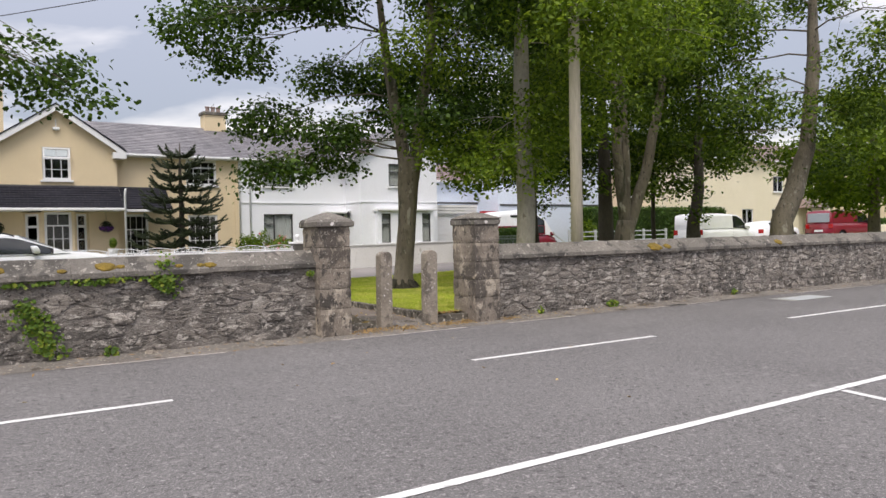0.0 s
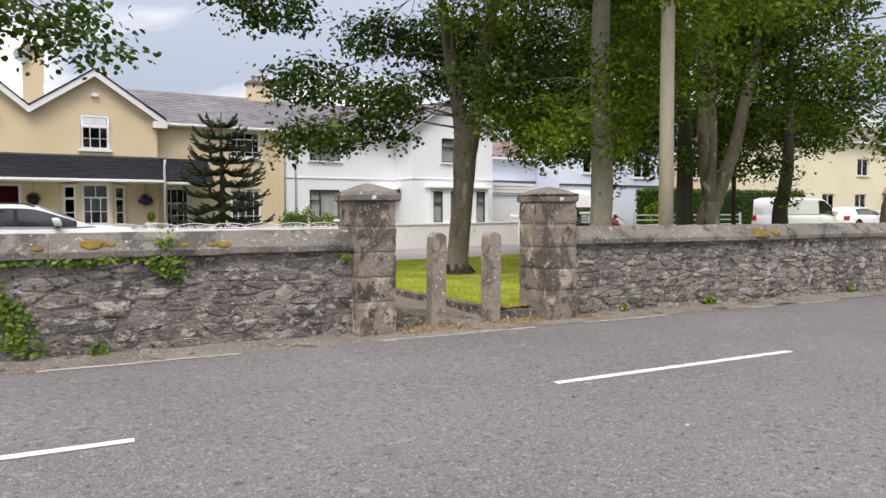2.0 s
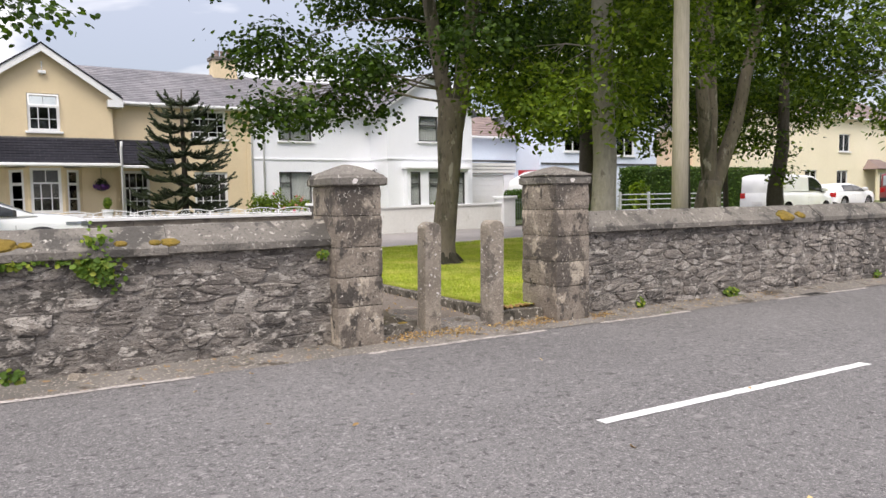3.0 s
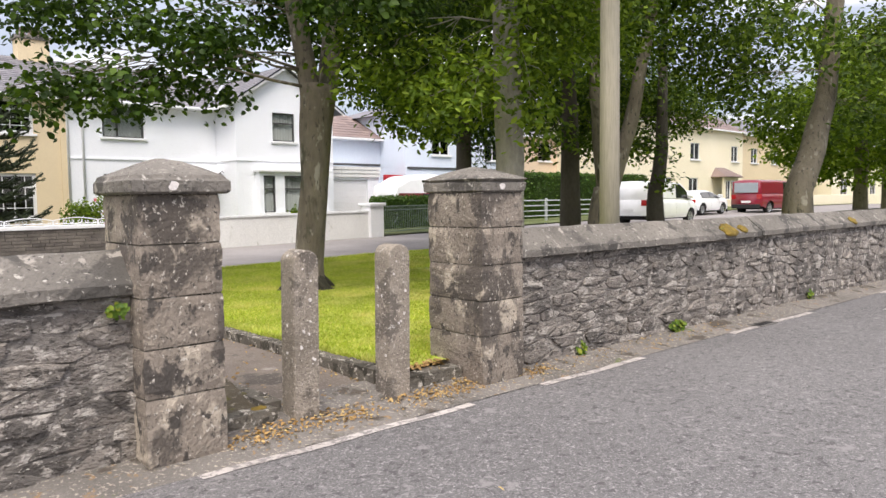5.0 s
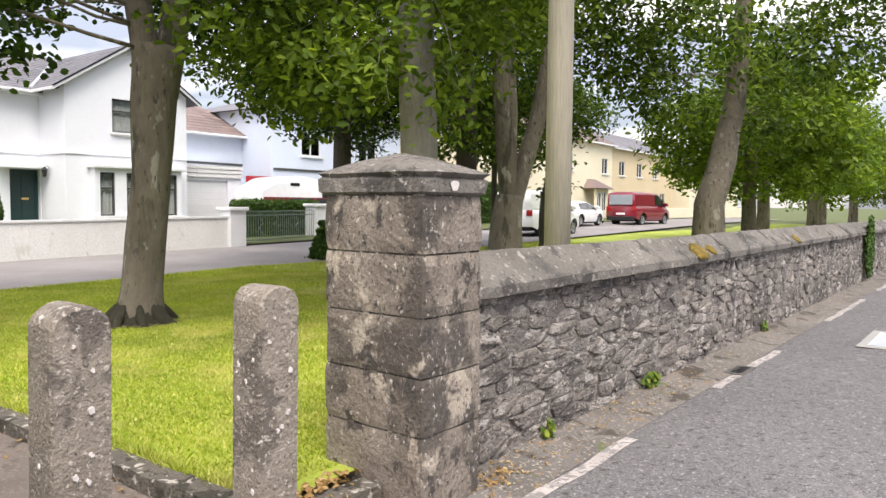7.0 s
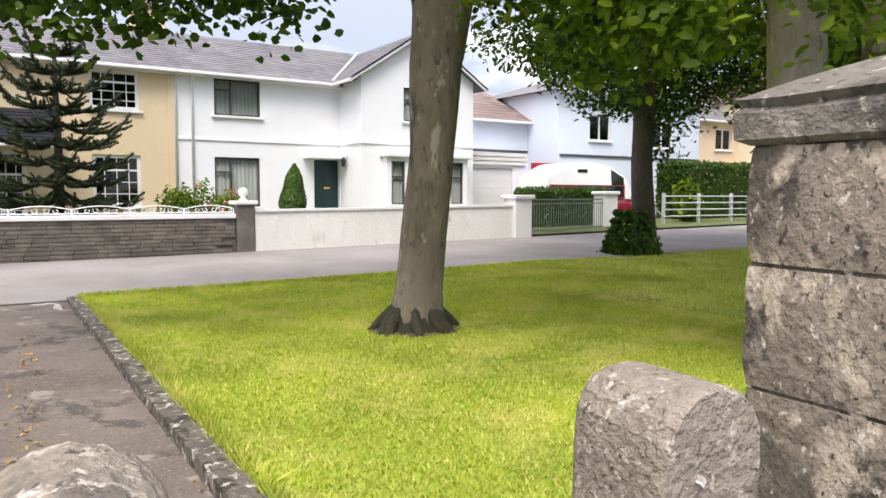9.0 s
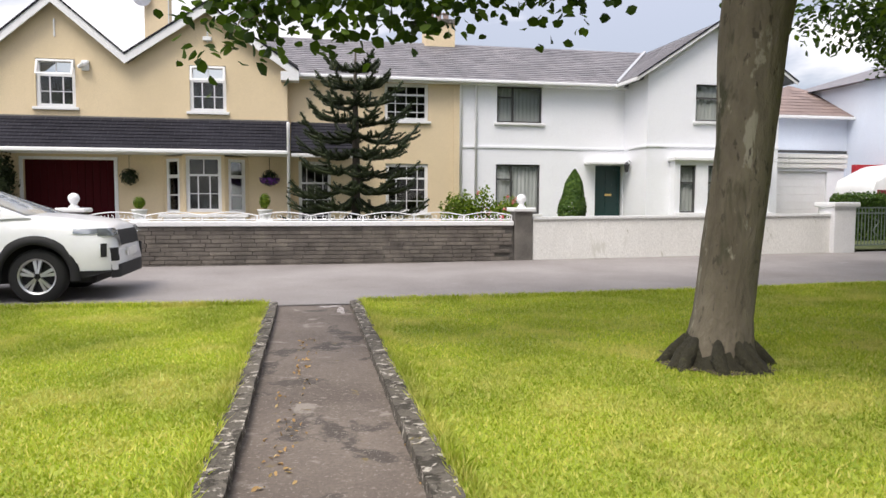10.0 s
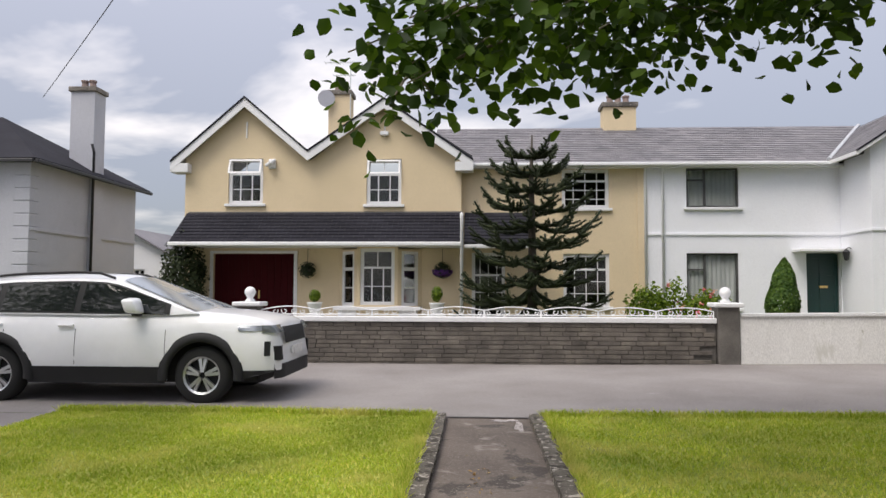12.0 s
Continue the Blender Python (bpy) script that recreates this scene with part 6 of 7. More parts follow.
part("wire", bm, M["plastic"], base)
tagged(base, "thin black overhead service wire", "wire")

# low annexe behind the grey house
an = thing("outbuilding", pose(-2.9, 0, 0))
bm = bmesh.new()
holed_wall(bm, -6.4, -2.6, 0.0, 2.6, [(-5.9, -5.4, 1.7, 2.5), (-5.1, -4.6, 1.7, 2.45)], face_y(42.0), 0.3)
gable_wall(bm, None, 42.0, 2.6, [(-8.2, -5.4, -2.6, 4.1)], None)
part("wall", bm, M["white"], an)
for a, b, c, d in ((-5.9, -5.4, 1.7, 2.5), (-5.1, -4.6, 1.7, 2.45)):
    window(an, a, b, c, d, 42.0, "far", sill=False)
bm = bmesh.new()
slab(bm, [(-2.3, 41.7, 2.45), (-5.4, 41.7, 4.2), (-5.4, 47, 4.2), (-2.3, 47, 2.45)])
slab(bm, [(-8.5, 41.7, 2.45), (-5.4, 41.7, 4.2), (-5.4, 47, 4.2), (-8.5, 47, 2.45)])
bm.faces.index_update()
pieces("roof", bm, M["slate"], an)
# dark box added inside, its colour giving the shade behind the windows
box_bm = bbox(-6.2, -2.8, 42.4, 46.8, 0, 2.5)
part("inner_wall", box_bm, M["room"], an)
tagged(an, "low white outbuilding with gable roof behind the grey house", "outbuilding")

# grey house trim
for z in (3.3,):
    part("string_course", bbox(GHX + 0.002, GHX + 0.05, GH0, GH1, z, z + 0.1, 0.01), M["grey"], gh)
part("gutter", bbox(GHX + 0.36, GHX + 0.48, GH0 - 0.4, GH1 + 0.4, 5.2, 5.31, 0.02), M["black"], gh)
part("gutter", bbox(GHX - 8.4, GHX + 0.36, GH0 - 0.5, GH0 - 0.4, 5.2, 5.31, 0.02), M["black"], gh)
for k in range(14):
    part("quoin", bbox(GHX - 0.45, GHX + 0.025, GH0 - 0.025, GH0 + 0.4, 0.1 + 0.37 * k, 0.1 + 0.37 * k + 0.34, 0.01), M["grey"], gh)

# ---- houses further along the lane ----


def far_house(x0, x1, y, z0, ze, wall_mat, roof_mat, wins, label, ridge=1.9, depth=7.0, doors=(), hip=True):
    h = thing("house", pose(0, 0, 0))
    bm = bmesh.new()
    holes = [(a, b, c, d) for a, b, c, d in wins] + [(a, b, z0, c) for a, b, c in doors]
    holed_wall(bm, x0, x1, z0 - 0.4, ze, holes, face_y(y), 0.3)
    part("wall", bm, wall_mat, h)
    for xa in (x0, x1 - 0.3):
        part("wall", bbox(xa, xa + 0.3, y + 0.3, y + depth, z0 - 0.4, ze), wall_mat, h)
    part("wall", bbox(x0 + 0.3, x1 - 0.3, y + depth - 0.3, y + depth, z0 - 0.4, ze), wall_mat, h)
    # backing behind the windows, with the shade of the rooms in its colour
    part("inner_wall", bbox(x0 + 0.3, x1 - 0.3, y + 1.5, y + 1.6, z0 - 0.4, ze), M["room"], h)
    for w in wins:
        window(h, *w, y, "far")
    for a, b, c in doors:
        part("door", bbox(a, b, y + 0.1, y + 0.15, z0, c), M["trim"], h)
    o = 0.3
    ym, zr = y + depth / 2, ze + ridge
    inset = depth / 2 if hip else 0
    A, B, C, D = (x0 - o, y - o, ze), (x1 + o, y - o, ze), (x1 + o, y + depth + o, ze), (x0 - o, y + depth + o, ze)
    R0, R1 = (x0 - o + inset, ym, zr), (x1 + o - inset, ym, zr)
    bd, bs = solid_roof(A, B, C, D, R0, R1), bmesh.new()
    bd.faces.index_update()
    r = pieces("roof", bd, roof_mat, h)
    v = Vector((0, depth / 2 + o, ridge))
    k = inset / v.length
    W = x1 - x0 + 2 * o
    roof_slates(bs, Vector(A), (Vector((1, 0, 0)), W), (v.normalized(), v.length), lambda a, b: b * k < a < W - b * k, 0.5, 0.34)
    tagged(part("slate_covering", bs, roof_mat, r), kind="stuff")
    part("gutter", bbox(x0 - o, x1 + o, y - o - 0.1, y - o - 0.005, ze - 0.12, ze - 0.01, 0.02), M["trim"], h)
    return tagged(h, label, "house")


bh = far_house(26.5, 35.5, 33.2, 0.4, 5.9, M["blue"], M["slate"], [(28.3, 29.55, 3.88, 4.98), (32.2, 33.6, 3.7, 4.9), (32.6, 34.0, 1.2, 2.6)], "pale blue rendered house with slate roof", 1.2)
part("string_course", bbox(26.6, 35.5, 33.15, 33.198, 3.15, 3.25), M["dark_frame"], bh)
bh2 = far_house(23.5, 28.4, 35.2, 0.4, 4.7, M["blue"], M["red_tile"], [], "pale blue side wing with hipped roof", 1.6, 5.5)
part("string_course", bbox(23.5, 26.48, 35.15, 35.198, 3.35, 3.45), M["dark_frame"], bh2)
base = thing("shed", pose(25.6, 33.4, 0.35))
bm = bmesh.new()
holed_wall(bm, -0.2, 1.05, 0, 2.5, [(0.0, 0.98, 0.0, 2.3)], lambda u, d, z: (u * 1.0, d, z), 0.2)
part("wall", bm, M["red_door"], base)
part("door", ribbed(0.0, 2.3, 0.0, 0.98, 5, 0.012, lambda u, v, d: (v, 0.06 + d, u)), M["red_door"], base)
part("pane", bbox(0.2, 0.8, 0.02, 0.04, 1.5, 2.1), M["car_glass"], base)
tagged(base, "bright red painted shed doors with small panes", "shed")
far_house(37.0, 44.5, 34.6, 0.5, 5.4, M["peach"], M["slate"], [(38.6, 39.9, 3.9, 5.0), (41.5, 42.8, 3.9, 5.0), (38.6, 39.9, 1.3, 2.6)], "peach rendered terrace house with slate roof", hip=False)
ch1 = far_house(40.5, 60.0, 31.2, 0.6, 6.5, M["butter"], M["red_tile"], [(51.5, 52.9, 4.2, 5.4), (58.0, 59.2, 4.2, 5.4), (47.5, 48.9, 1.5, 2.9), (51.3, 52.7, 1.5, 2.9)], "pale yellow rendered terrace with mixed roofs", hip=False, doors=[(58.2, 59.1, 2.7)])
bm = bmesh.new()
holed_wall(bm, 54.9, 57.2, 0.2, 3.0, [(55.2, 56.0, 1.3, 2.7), (56.1, 56.9, 1.3, 2.7)], face_y(30.3), 0.15)
part("bay", bm, M["butter"], ch1)
window(ch1, 55.2, 56.0, 1.3, 2.7, 30.3, "far", sill=False)
window(ch1, 56.1, 56.9, 1.3, 2.7, 30.3, "far", sill=False)
bm = bmesh.new()
slab(bm, [(54.6, 30.0, 3.0), (57.5, 30.0, 3.0), (56.8, 31.19, 3.7), (55.3, 31.19, 3.7)], 0.08)
slab(bm, [(54.6, 30.0, 3.0), (54.6, 31.19, 3.0), (55.3, 31.19, 3.7)], 0.08)
part("bay_roof", bm, M["red_tile"], ch1, "small brown hipped bay roof")
far_house(60.3, 76.0, 31.4, 0.6, 6.4, M["cream"], M["slate"], [(62.0, 63.3, 4.2, 5.4), (66.0, 67.3, 4.2, 5.4), (70, 71.3, 4.2, 5.4), (63, 64.5, 1.5, 2.9), (67, 68.5, 1.5, 2.9), (72, 73.5, 1.5, 2.9)], "warm yellow terrace houses with slate roofs", hip=False)
far_house(76.5, 95.0, 30.0, 0.6, 5.6, M["butter"], M["slate"], [(78.5, 80.0, 4.0, 5.2), (83, 84.5, 4.0, 5.2), (79, 81, 1.5, 3.0), (83, 85, 1.5, 3.0), (88, 90, 1.5, 3.0)], "pale terrace houses at the end of the lane", hip=False)
bm = bbox(54.0, 95.0, 27.3, 27.55, 0.3, 1.55, 0.02)
tagged(link("garden_wall", bm, M["butter"]), "low cream rendered front wall along the far gardens", "garden wall", kind="structure")

# white field fence
base = thing("field_fence", pose(0, 0, 0))
for x in (27.6, 29.6, 31.6, 33.6, 35.6):
    part("post", bbox(x - 0.05, x + 0.05, 28.45, 28.55, 0.2, 1.62), M["galv"], base)
for z in (0.75, 1.0, 1.25, 1.5):
    bm = bmesh.new()
    tube(bm, [(27.6, 28.43, z), (35.6, 28.43, z)], 0.025, 6)
    part("rail", bm, M["galv"], base)
bm = bmesh.new()
tube(bm, [(26.3, 28.4, 1.5), (27.6, 28.43, 0.7)], 0.03, 6)
part("brace", bm, M["galv"], base)
tagged(base, "pale metal field fence with four rails", "fence")

# ---- vehicles ----


def vehicle(name, label, m, paint, L, body, cab, sill, wheels, r_w, wide, glass, screen, rear=None, cladding=True, category="car", kick=0.0, rails=False, lower=None, two_tone=None, front_z=None, mirror_back=0.3, arch=0.066):
    """A car from station curves. body: (x, top z, half width); cab: (x, roof z, half width at roof).
    glass: side panes (x0, x1); screen: x range of the windscreen."""
    base = thing(name, m)
    bx, bz, bw = (np.array(c) for c in zip(*body))
    cx, cz, cw = (np.array(c) for c in zip(*cab))
    R = r_w + 0.075
    xs = sorted(set(np.round(np.concatenate([np.linspace(bx[0], bx[-1], 56)] + [w + R * np.cos(np.linspace(0, np.pi, 15)) for w in wheels]), 4)))

    def top(x):
        return float(np.interp(x, bx, bz))

    def half(x):
        return float(np.interp(x, bx, bw))

    def low(x):
        z = sill + max(0.0, abs(x) - L / 2 + 0.5) * 0.25
        for w in wheels:
            if abs(x - w) < R:
                z = max(z, r_w + math.sqrt(R * R - (x - w) ** 2))
        return min(z, top(x) - 0.05)

    def skin(x, s):
        """A point of the body side: s from the lower edge to the shoulder."""
        z0, z1 = low(x), top(x)
        z = z0 + (z1 - z0) * s
        q = (z - sill) / max(top(x) - sill, 0.1)
        k = 0.955 + 0.06 * math.sin(math.pi * min(max(q, 0), 1) ** 0.8) - 0.07 * max(0, q - 0.8) / 0.2
        return half(x) * k, z
    bm = bmesh.new()
    S = [0, 0.12, 0.3, 0.5, 0.68, 0.82, 0.93, 1.0]
    rows = []
    for x in xs:
        left = [bm.verts.new((x, -skin(x, s)[0], skin(x, s)[1])) for s in S]
        hw = skin(x, 1)[0]
        mid = [bm.verts.new((x, -hw * f, top(x) + 0.035 * (1 - f * f))) for f in (0.82, 0.4, 0, -0.4, -0.82)]
        right = [bm.verts.new((x, skin(x, s)[0], skin(x, s)[1])) for s in S[::-1]]
        rows.append(left + mid + right)
    for r0, r1 in zip(rows, rows[1:]):
        for k in range(len(r0) - 1):
            bm.faces.new((r0[k], r1[k], r1[k + 1], r0[k + 1]))
    bm.faces.new(rows[0]); bm.faces.new(rows[-1][::-1])
    shell = part("body", bm, paint, base, smooth=True)
    # cabin
    C = np.linspace(cx[0], cx[-1], 44)

    def cab_pt(x, s, out=0.0):
        zb, zr = top(x) - 0.02, float(np.interp(x, cx, cz))
        zr = max(zr, zb + 0.005)
        wb, wr = half(x) * 0.935, float(np.interp(x, cx, cw))
        full = max(cz.max() - zb, 0.1)
        f = (zr - zb) / full
        wt = wb + (wr - wb) * min(f, 1.0)
        if s <= 1:
            y, z = wb + (wt - wb) * s ** 1.15, zb + (zr - 0.06 * f - zb) * s
        else:
            u = s - 1
            y, z = wt * (1 - u), zr - 0.06 * f + (0.06 * f + 0.02) * (1 - (1 - u) ** 3)
        return y + out * (s <= 1), z + out * (s > 1)
    bm = bmesh.new()
    SS = [0, 0.3, 0.6, 0.85, 1.0, 1.06, 1.2, 1.5, 1.8, 2.0]
    rows = []
    for x in C:
        a = [cab_pt(x, s) for s in SS]
        rows.append([bm.verts.new((x, -y, z)) for y, z in a] + [bm.verts.new((x, y, z)) for y, z in a[-2::-1]])
    for r0, r1 in zip(rows, rows[1:]):
        for k in range(len(r0) - 1):
            bm.faces.new((r0[k], r1[k], r1[k + 1], r0[k + 1]))
    bm.faces.new(rows[0]); bm.faces.new(rows[-1][::-1])
    part("roof", bm, two_tone or paint, base, smooth=True)

    def patch(nm, x0, x1, s0, s1, mat_, side, out=0.006, n=12, lab=""):
        bm = bmesh.new()
        rr = []
        for x in np.linspace(x0, x1, n):
            rr.append([bm.verts.new((x, side * cab_pt(x, s, out)[0], cab_pt(x, s, out)[1])) for s in np.linspace(s0, s1, 6)])
        for r0, r1 in zip(rr, rr[1:]):
            for k in range(5):
                bm.faces.new((r0[k], r1[k], r1[k + 1], r0[k + 1]))
        return part(nm, bm, mat_, base, lab, smooth=True)
    for side in (-1, 1):
        patch("window_surround", min(g[0] for g in glass) - 0.06, max(g[1] for g in glass) + 0.07, 0.04, 0.93, M["plastic"], side, 0.004, 24)
        for g0, g1 in glass:
            patch("side_window", g0, g1, 0.1, 0.88, M["tint"], side, 0.009, 12)
    # windscreen runs across the car
    for nm, rng_ in (("windscreen", screen), ("rear_window", rear)):
        if not rng_:
            continue
        bm = bmesh.new()
        rr = []
        for x in np.linspace(*rng_, 8):
            ym, _ = cab_pt(x, 1.0)
            row = []
            for f in np.linspace(-0.9, 0.9, 9):
                s = 2 - abs(f)
                yy, zz = cab_pt(x, s)
                row.append(bm.verts.new((x + (0.008 if nm == "windscreen" else -0.008), ym * f, zz + 0.012)))
            rr.append(row)
        for r0, r1 in zip(rr, rr[1:]):
            for k in range(8):
                bm.faces.new((r0[k], r1[k], r1[k + 1], r0[k + 1]))
        part(nm, bm, M["screen"] if nm == "windscreen" else M["tint"], base, smooth=True)

    def side_strip(nm, x0, x1, z0, z1, mat_, side, out=0.008, n=10):
        bm = bmesh.new()
        rr = []
        for x in np.linspace(x0, x1, n):
            zz = np.linspace(z0, z1, 4)
            row = []
            for z in zz:
                l, t = low(x), top(x)
                s = min(max((z - l) / (t - l), 0), 1)
                row.append(bm.verts.new((x, side * (skin(x, s)[0] + out), max(z, l) if nm != "sill" else z)))
            rr.append(row)
        for r0, r1 in zip(rr, rr[1:]):
            for k in range(3):
                bm.faces.new((r0[k], r1[k], r1[k + 1], r0[k + 1]))
        return part(nm, bm, mat_, base, smooth=True)
    # wheels, arches
    for w in wheels:
        for side in (-1, 1):
            hw = half(w) * 0.985
            bm = bmesh.new()
            prof = [(r_w * 0.66, 0.0), (r_w * 0.9, 0.0), (r_w, 0.04), (r_w, 0.19), (r_w * 0.9, 0.23), (r_w * 0.6, 0.23)]
            n = 28
            rings = [[bm.verts.new((w + r * math.cos(k * math.tau / n), side * (hw - 0.03 - d), r_w + r * math.sin(k * math.tau / n))) for k in range(n)] for r, d in prof]
            for r0, r1 in zip(rings, rings[1:]):
                for k in range(n):
                    bm.faces.new((r0[k], r0[(k + 1) % n], r1[(k + 1) % n], r1[k]))
            wheel = part("wheel", bm, M["rubber"], base, "black tyre", smooth=True)
            bm = bmesh.new()
            rr = r_w * 0.66
            yo = side * (hw - 0.045)
            for q in range(5):
                for dq in (-0.17, 0.17):
                    a = q * math.tau / 5 + 0.3 + dq
                    ca, sa = math.cos(a), math.sin(a)
                    pts = [(0.04, -0.014), (rr, -0.024), (rr, 0.024), (0.04, 0.014)]
                    f = [bm.verts.new((w + r * ca - t * sa, yo + side * (-0.02 if r > 0.1 else 0.0), r_w + r * sa + t * ca)) for r, t in pts]
                    b = [bm.verts.new((w + r * ca - t * sa, yo - side * 0.05, r_w + r * sa + t * ca)) for r, t in pts]
                    bm.faces.new(f); bm.faces.new(b[::-1])
                    for i in range(4):
                        bm.faces.new((f[i], b[i], b[(i + 1) % 4], f[(i + 1) % 4]))
            ring = []
            for r, d in ((rr, 0.0), (rr * 0.9, 0.015), (rr * 0.9, 0.09)):
                ring.append([bm.verts.new((w + r * math.cos(k * math.tau / n), yo + side * (0.012 - d), r_w + r * math.sin(k * math.tau / n))) for k in range(n)])
            for r0, r1 in zip(ring, ring[1:]):
                for k in range(n):
                    bm.faces.new((r0[k], r0[(k + 1) % n], r1[(k + 1) % n], r1[k]))
            part("rim", bm, M["alloy"], wheel, "silver spoked rim")
            bm = bmesh.new()
            ring = [bm.verts.new((w + rr * 0.92 * math.cos(k * math.tau / n), yo - side * 0.085, r_w + rr * 0.92 * math.sin(k * math.tau / n))) for k in range(n)]
            bm.faces.new(ring)
            part("brake_disc", bm, M["plastic"], wheel)
            if cladding:
                bm = bmesh.new()
                rows = []
                for a in np.linspace(-0.12, math.pi + 0.12, 26):
                    row = []
                    for rad, dy in ((R - 0.012, -0.03), (R - 0.012, 0.016), (R + 0.03, 0.022), (R + arch, 0.008), (R + arch, -0.03)):
                        xx, zz = w + rad * math.cos(a), r_w + rad * math.sin(a)
                        row.append(bm.verts.new((xx, side * (half(xx) * 1.0 + dy), zz)))
                    rows.append(row)
                for r0, r1 in zip(rows, rows[1:]):
                    for k in range(4):
                        bm.faces.new((r0[k], r1[k], r1[k + 1], r0[k + 1]))
                part("arch_trim", bm, M["plastic"], base, "black wheel arch trim", smooth=True)
    w0, w1 = min(wheels) + R + 0.02, max(wheels) - R - 0.02
    for side in (-1, 1):
        if cladding:
            side_strip("sill", w0, w1, sill - 0.04, sill + 0.17, M["plastic"], side, 0.012)
            side_strip("headlight", bx[-1] - 0.5, bx[-1] - 0.09, front_z - 0.03, front_z + 0.035, M["lamp_glass"], side, 0.01)
            side_strip("fog_pocket", bx[-1] - 0.17, bx[-1] - 0.1, front_z - 0.34, front_z - 0.16, M["plastic"], side, 0.01)
            side_strip("bumper_trim", max(wheels) + R + 0.1, bx[-1] - 0.02, sill + 0.0, sill + 0.13, M["plastic"], side, 0.012)
        for d in lower or ():
            side_strip("door_gap", d, d + 0.008, sill + 0.2, top(d) - 0.01, M["plastic"], side, 0.002, 2)
        for d in [q - 0.22 for q in (lower or ())[1:]]:
            hz = top(d) - 0.17
            part("door_handle", bbox(d, d + 0.2, side * half(d) * 0.995 - 0.02, side * half(d) * 0.995 + 0.02, hz, hz + 0.035, 0.008), paint, base)
    part("underbody", bbox(bx[0] + 0.25, bx[-1] - 0.3, -wide * 0.66, wide * 0.66, sill - 0.06, min(top(0), 0.95), 0.02), M["plastic"], base)
    # mirrors
    mx = screen[1] - mirror_back
    for side in (-1, 1):
        bm = bbox(-1, 1, -1, 1, -1, 1, 0.45, 3)
        for v in bm.verts:
            v.co = Vector((mx + v.co.x * 0.085 - 0.03 * v.co.z, side * (half(mx) * 0.94 + 0.14) + v.co.y * 0.13, top(mx) + 0.1 + v.co.z * 0.085 * (1.1 - 0.15 * side * v.co.y)))
        mir = part("mirror", bm, paint, base, smooth=True)
        part("mirror_foot", bbox(mx - 0.04, mx + 0.05, min(side * half(mx) * 0.9, side * (half(mx) * 0.94 + 0.1)), max(side * half(mx) * 0.9, side * (half(mx) * 0.94 + 0.1)), top(mx) - 0.03, top(mx) + 0.05, 0.01), M["plastic"], mir)
    # nose and tail
    xf, xr = bx[-1], bx[0]
    dense = [float(q) for q in np.linspace(xr, xf, 500)]

    def nose(nm, y0, y1, z0, z1, mat_, end=1, out=0.012, lab=""):
        bm = bmesh.new()
        rr = []
        for y in np.linspace(y0, y1, 12):
            row = []
            for z in np.linspace(z0, z1, 5):
                # the outermost place where the body is wide and tall enough
                ok = [q for q in dense if half(q) * 0.985 >= abs(y) and top(q) + 0.035 * (1 - min(1, abs(y) / half(q)) ** 2) >= z]
                x = (max(ok or [0]) if end > 0 else min(ok or [0])) + end * out
                row.append(bm.verts.new((x, y, z)))
            rr.append(row)
        for r0, r1 in zip(rr, rr[1:]):
            for k in range(4):
                bm.faces.new((r0[k], r1[k], r1[k + 1], r0[k + 1]))
        return part(nm, bm, mat_, base, lab, smooth=True)
    tf = front_z or top(xf)
    nose("grille", -0.52, 0.52, tf - 0.2, tf + 0.01, M["plastic"], lab="black grille")
    nose("bumper_trim", -half(xf - 0.12) * 0.95, half(xf - 0.12) * 0.95, sill + 0.02, sill + 0.2, M["plastic"], lab="black lower bumper")
    part("number_plate", bbox(xf + 0.015, xf + 0.03, -0.26, 0.26, tf - 0.36, tf - 0.25), M["dirty_white"], base)
    for side in (-1, 1):
        a, b = sorted((side * 0.52, side * half(xf - 0.28) * 0.97))
        nose("headlight", a, b, tf - 0.06, tf + 0.04, M["lamp_glass"], lab="clear headlight")
        a, b = sorted((side * 0.66, side * half(xf - 0.2) * 0.95))
        nose("fog_pocket", a, b, tf - 0.4, tf - 0.22, M["plastic"])
        a, b = sorted((side * half(xr) * 0.7, side * half(xr + 0.12) * 0.97))
        tr = top(xr + 0.1)
        nose("tail_light", a, b, tr - 0.3, tr - 0.05, M["lamp_red"], -1, lab="red tail light")
    part("number_plate", bbox(xr - 0.03, xr - 0.015, -0.26, 0.26, sill + 0.3, sill + 0.42), M["trim"], base)
    if rails:
        for side in (-1, 1):
            bm = bmesh.new()
            pts = [(x, side * (float(np.interp(x, cx, cw)) * 0.97), float(np.interp(x, cx, cz)) + (0.02 if 0 < i < 9 else -0.02)) for i, x in enumerate(np.linspace(cx[0] + 0.5, screen[0] - 0.1, 10))]
            tube(bm, pts, 0.018, 6)
            part("roof_rail", bm, M["plastic"], base)
    return tagged(base, label, category)


M["tint"] = plain("dark_car_window", (0.015, 0.018, 0.018), 0.06, 0.0, 0.5)
# pale base colour paints the sky's reflection onto the glass
M["screen"] = plain("screen_sky_sheen", (0.33, 0.365, 0.4), 0.08, 0.0, 0.4)
SUV_BODY = [(-2.3, 0.9, 0.72), (-2.26, 1.06, 0.83), (-2.1, 1.14, 0.88), (-1.3, 1.14, 0.92), (0.0, 1.125, 0.925), (0.9, 1.13, 0.925), (1.25, 1.15, 0.925), (1.7, 1.115, 0.915), (2.0, 1.07, 0.9), (2.14, 1.03, 0.87), (2.23, 0.98, 0.83), (2.285, 0.9, 0.79), (2.315, 0.72, 0.74), (2.32, 0.6, 0.7)]
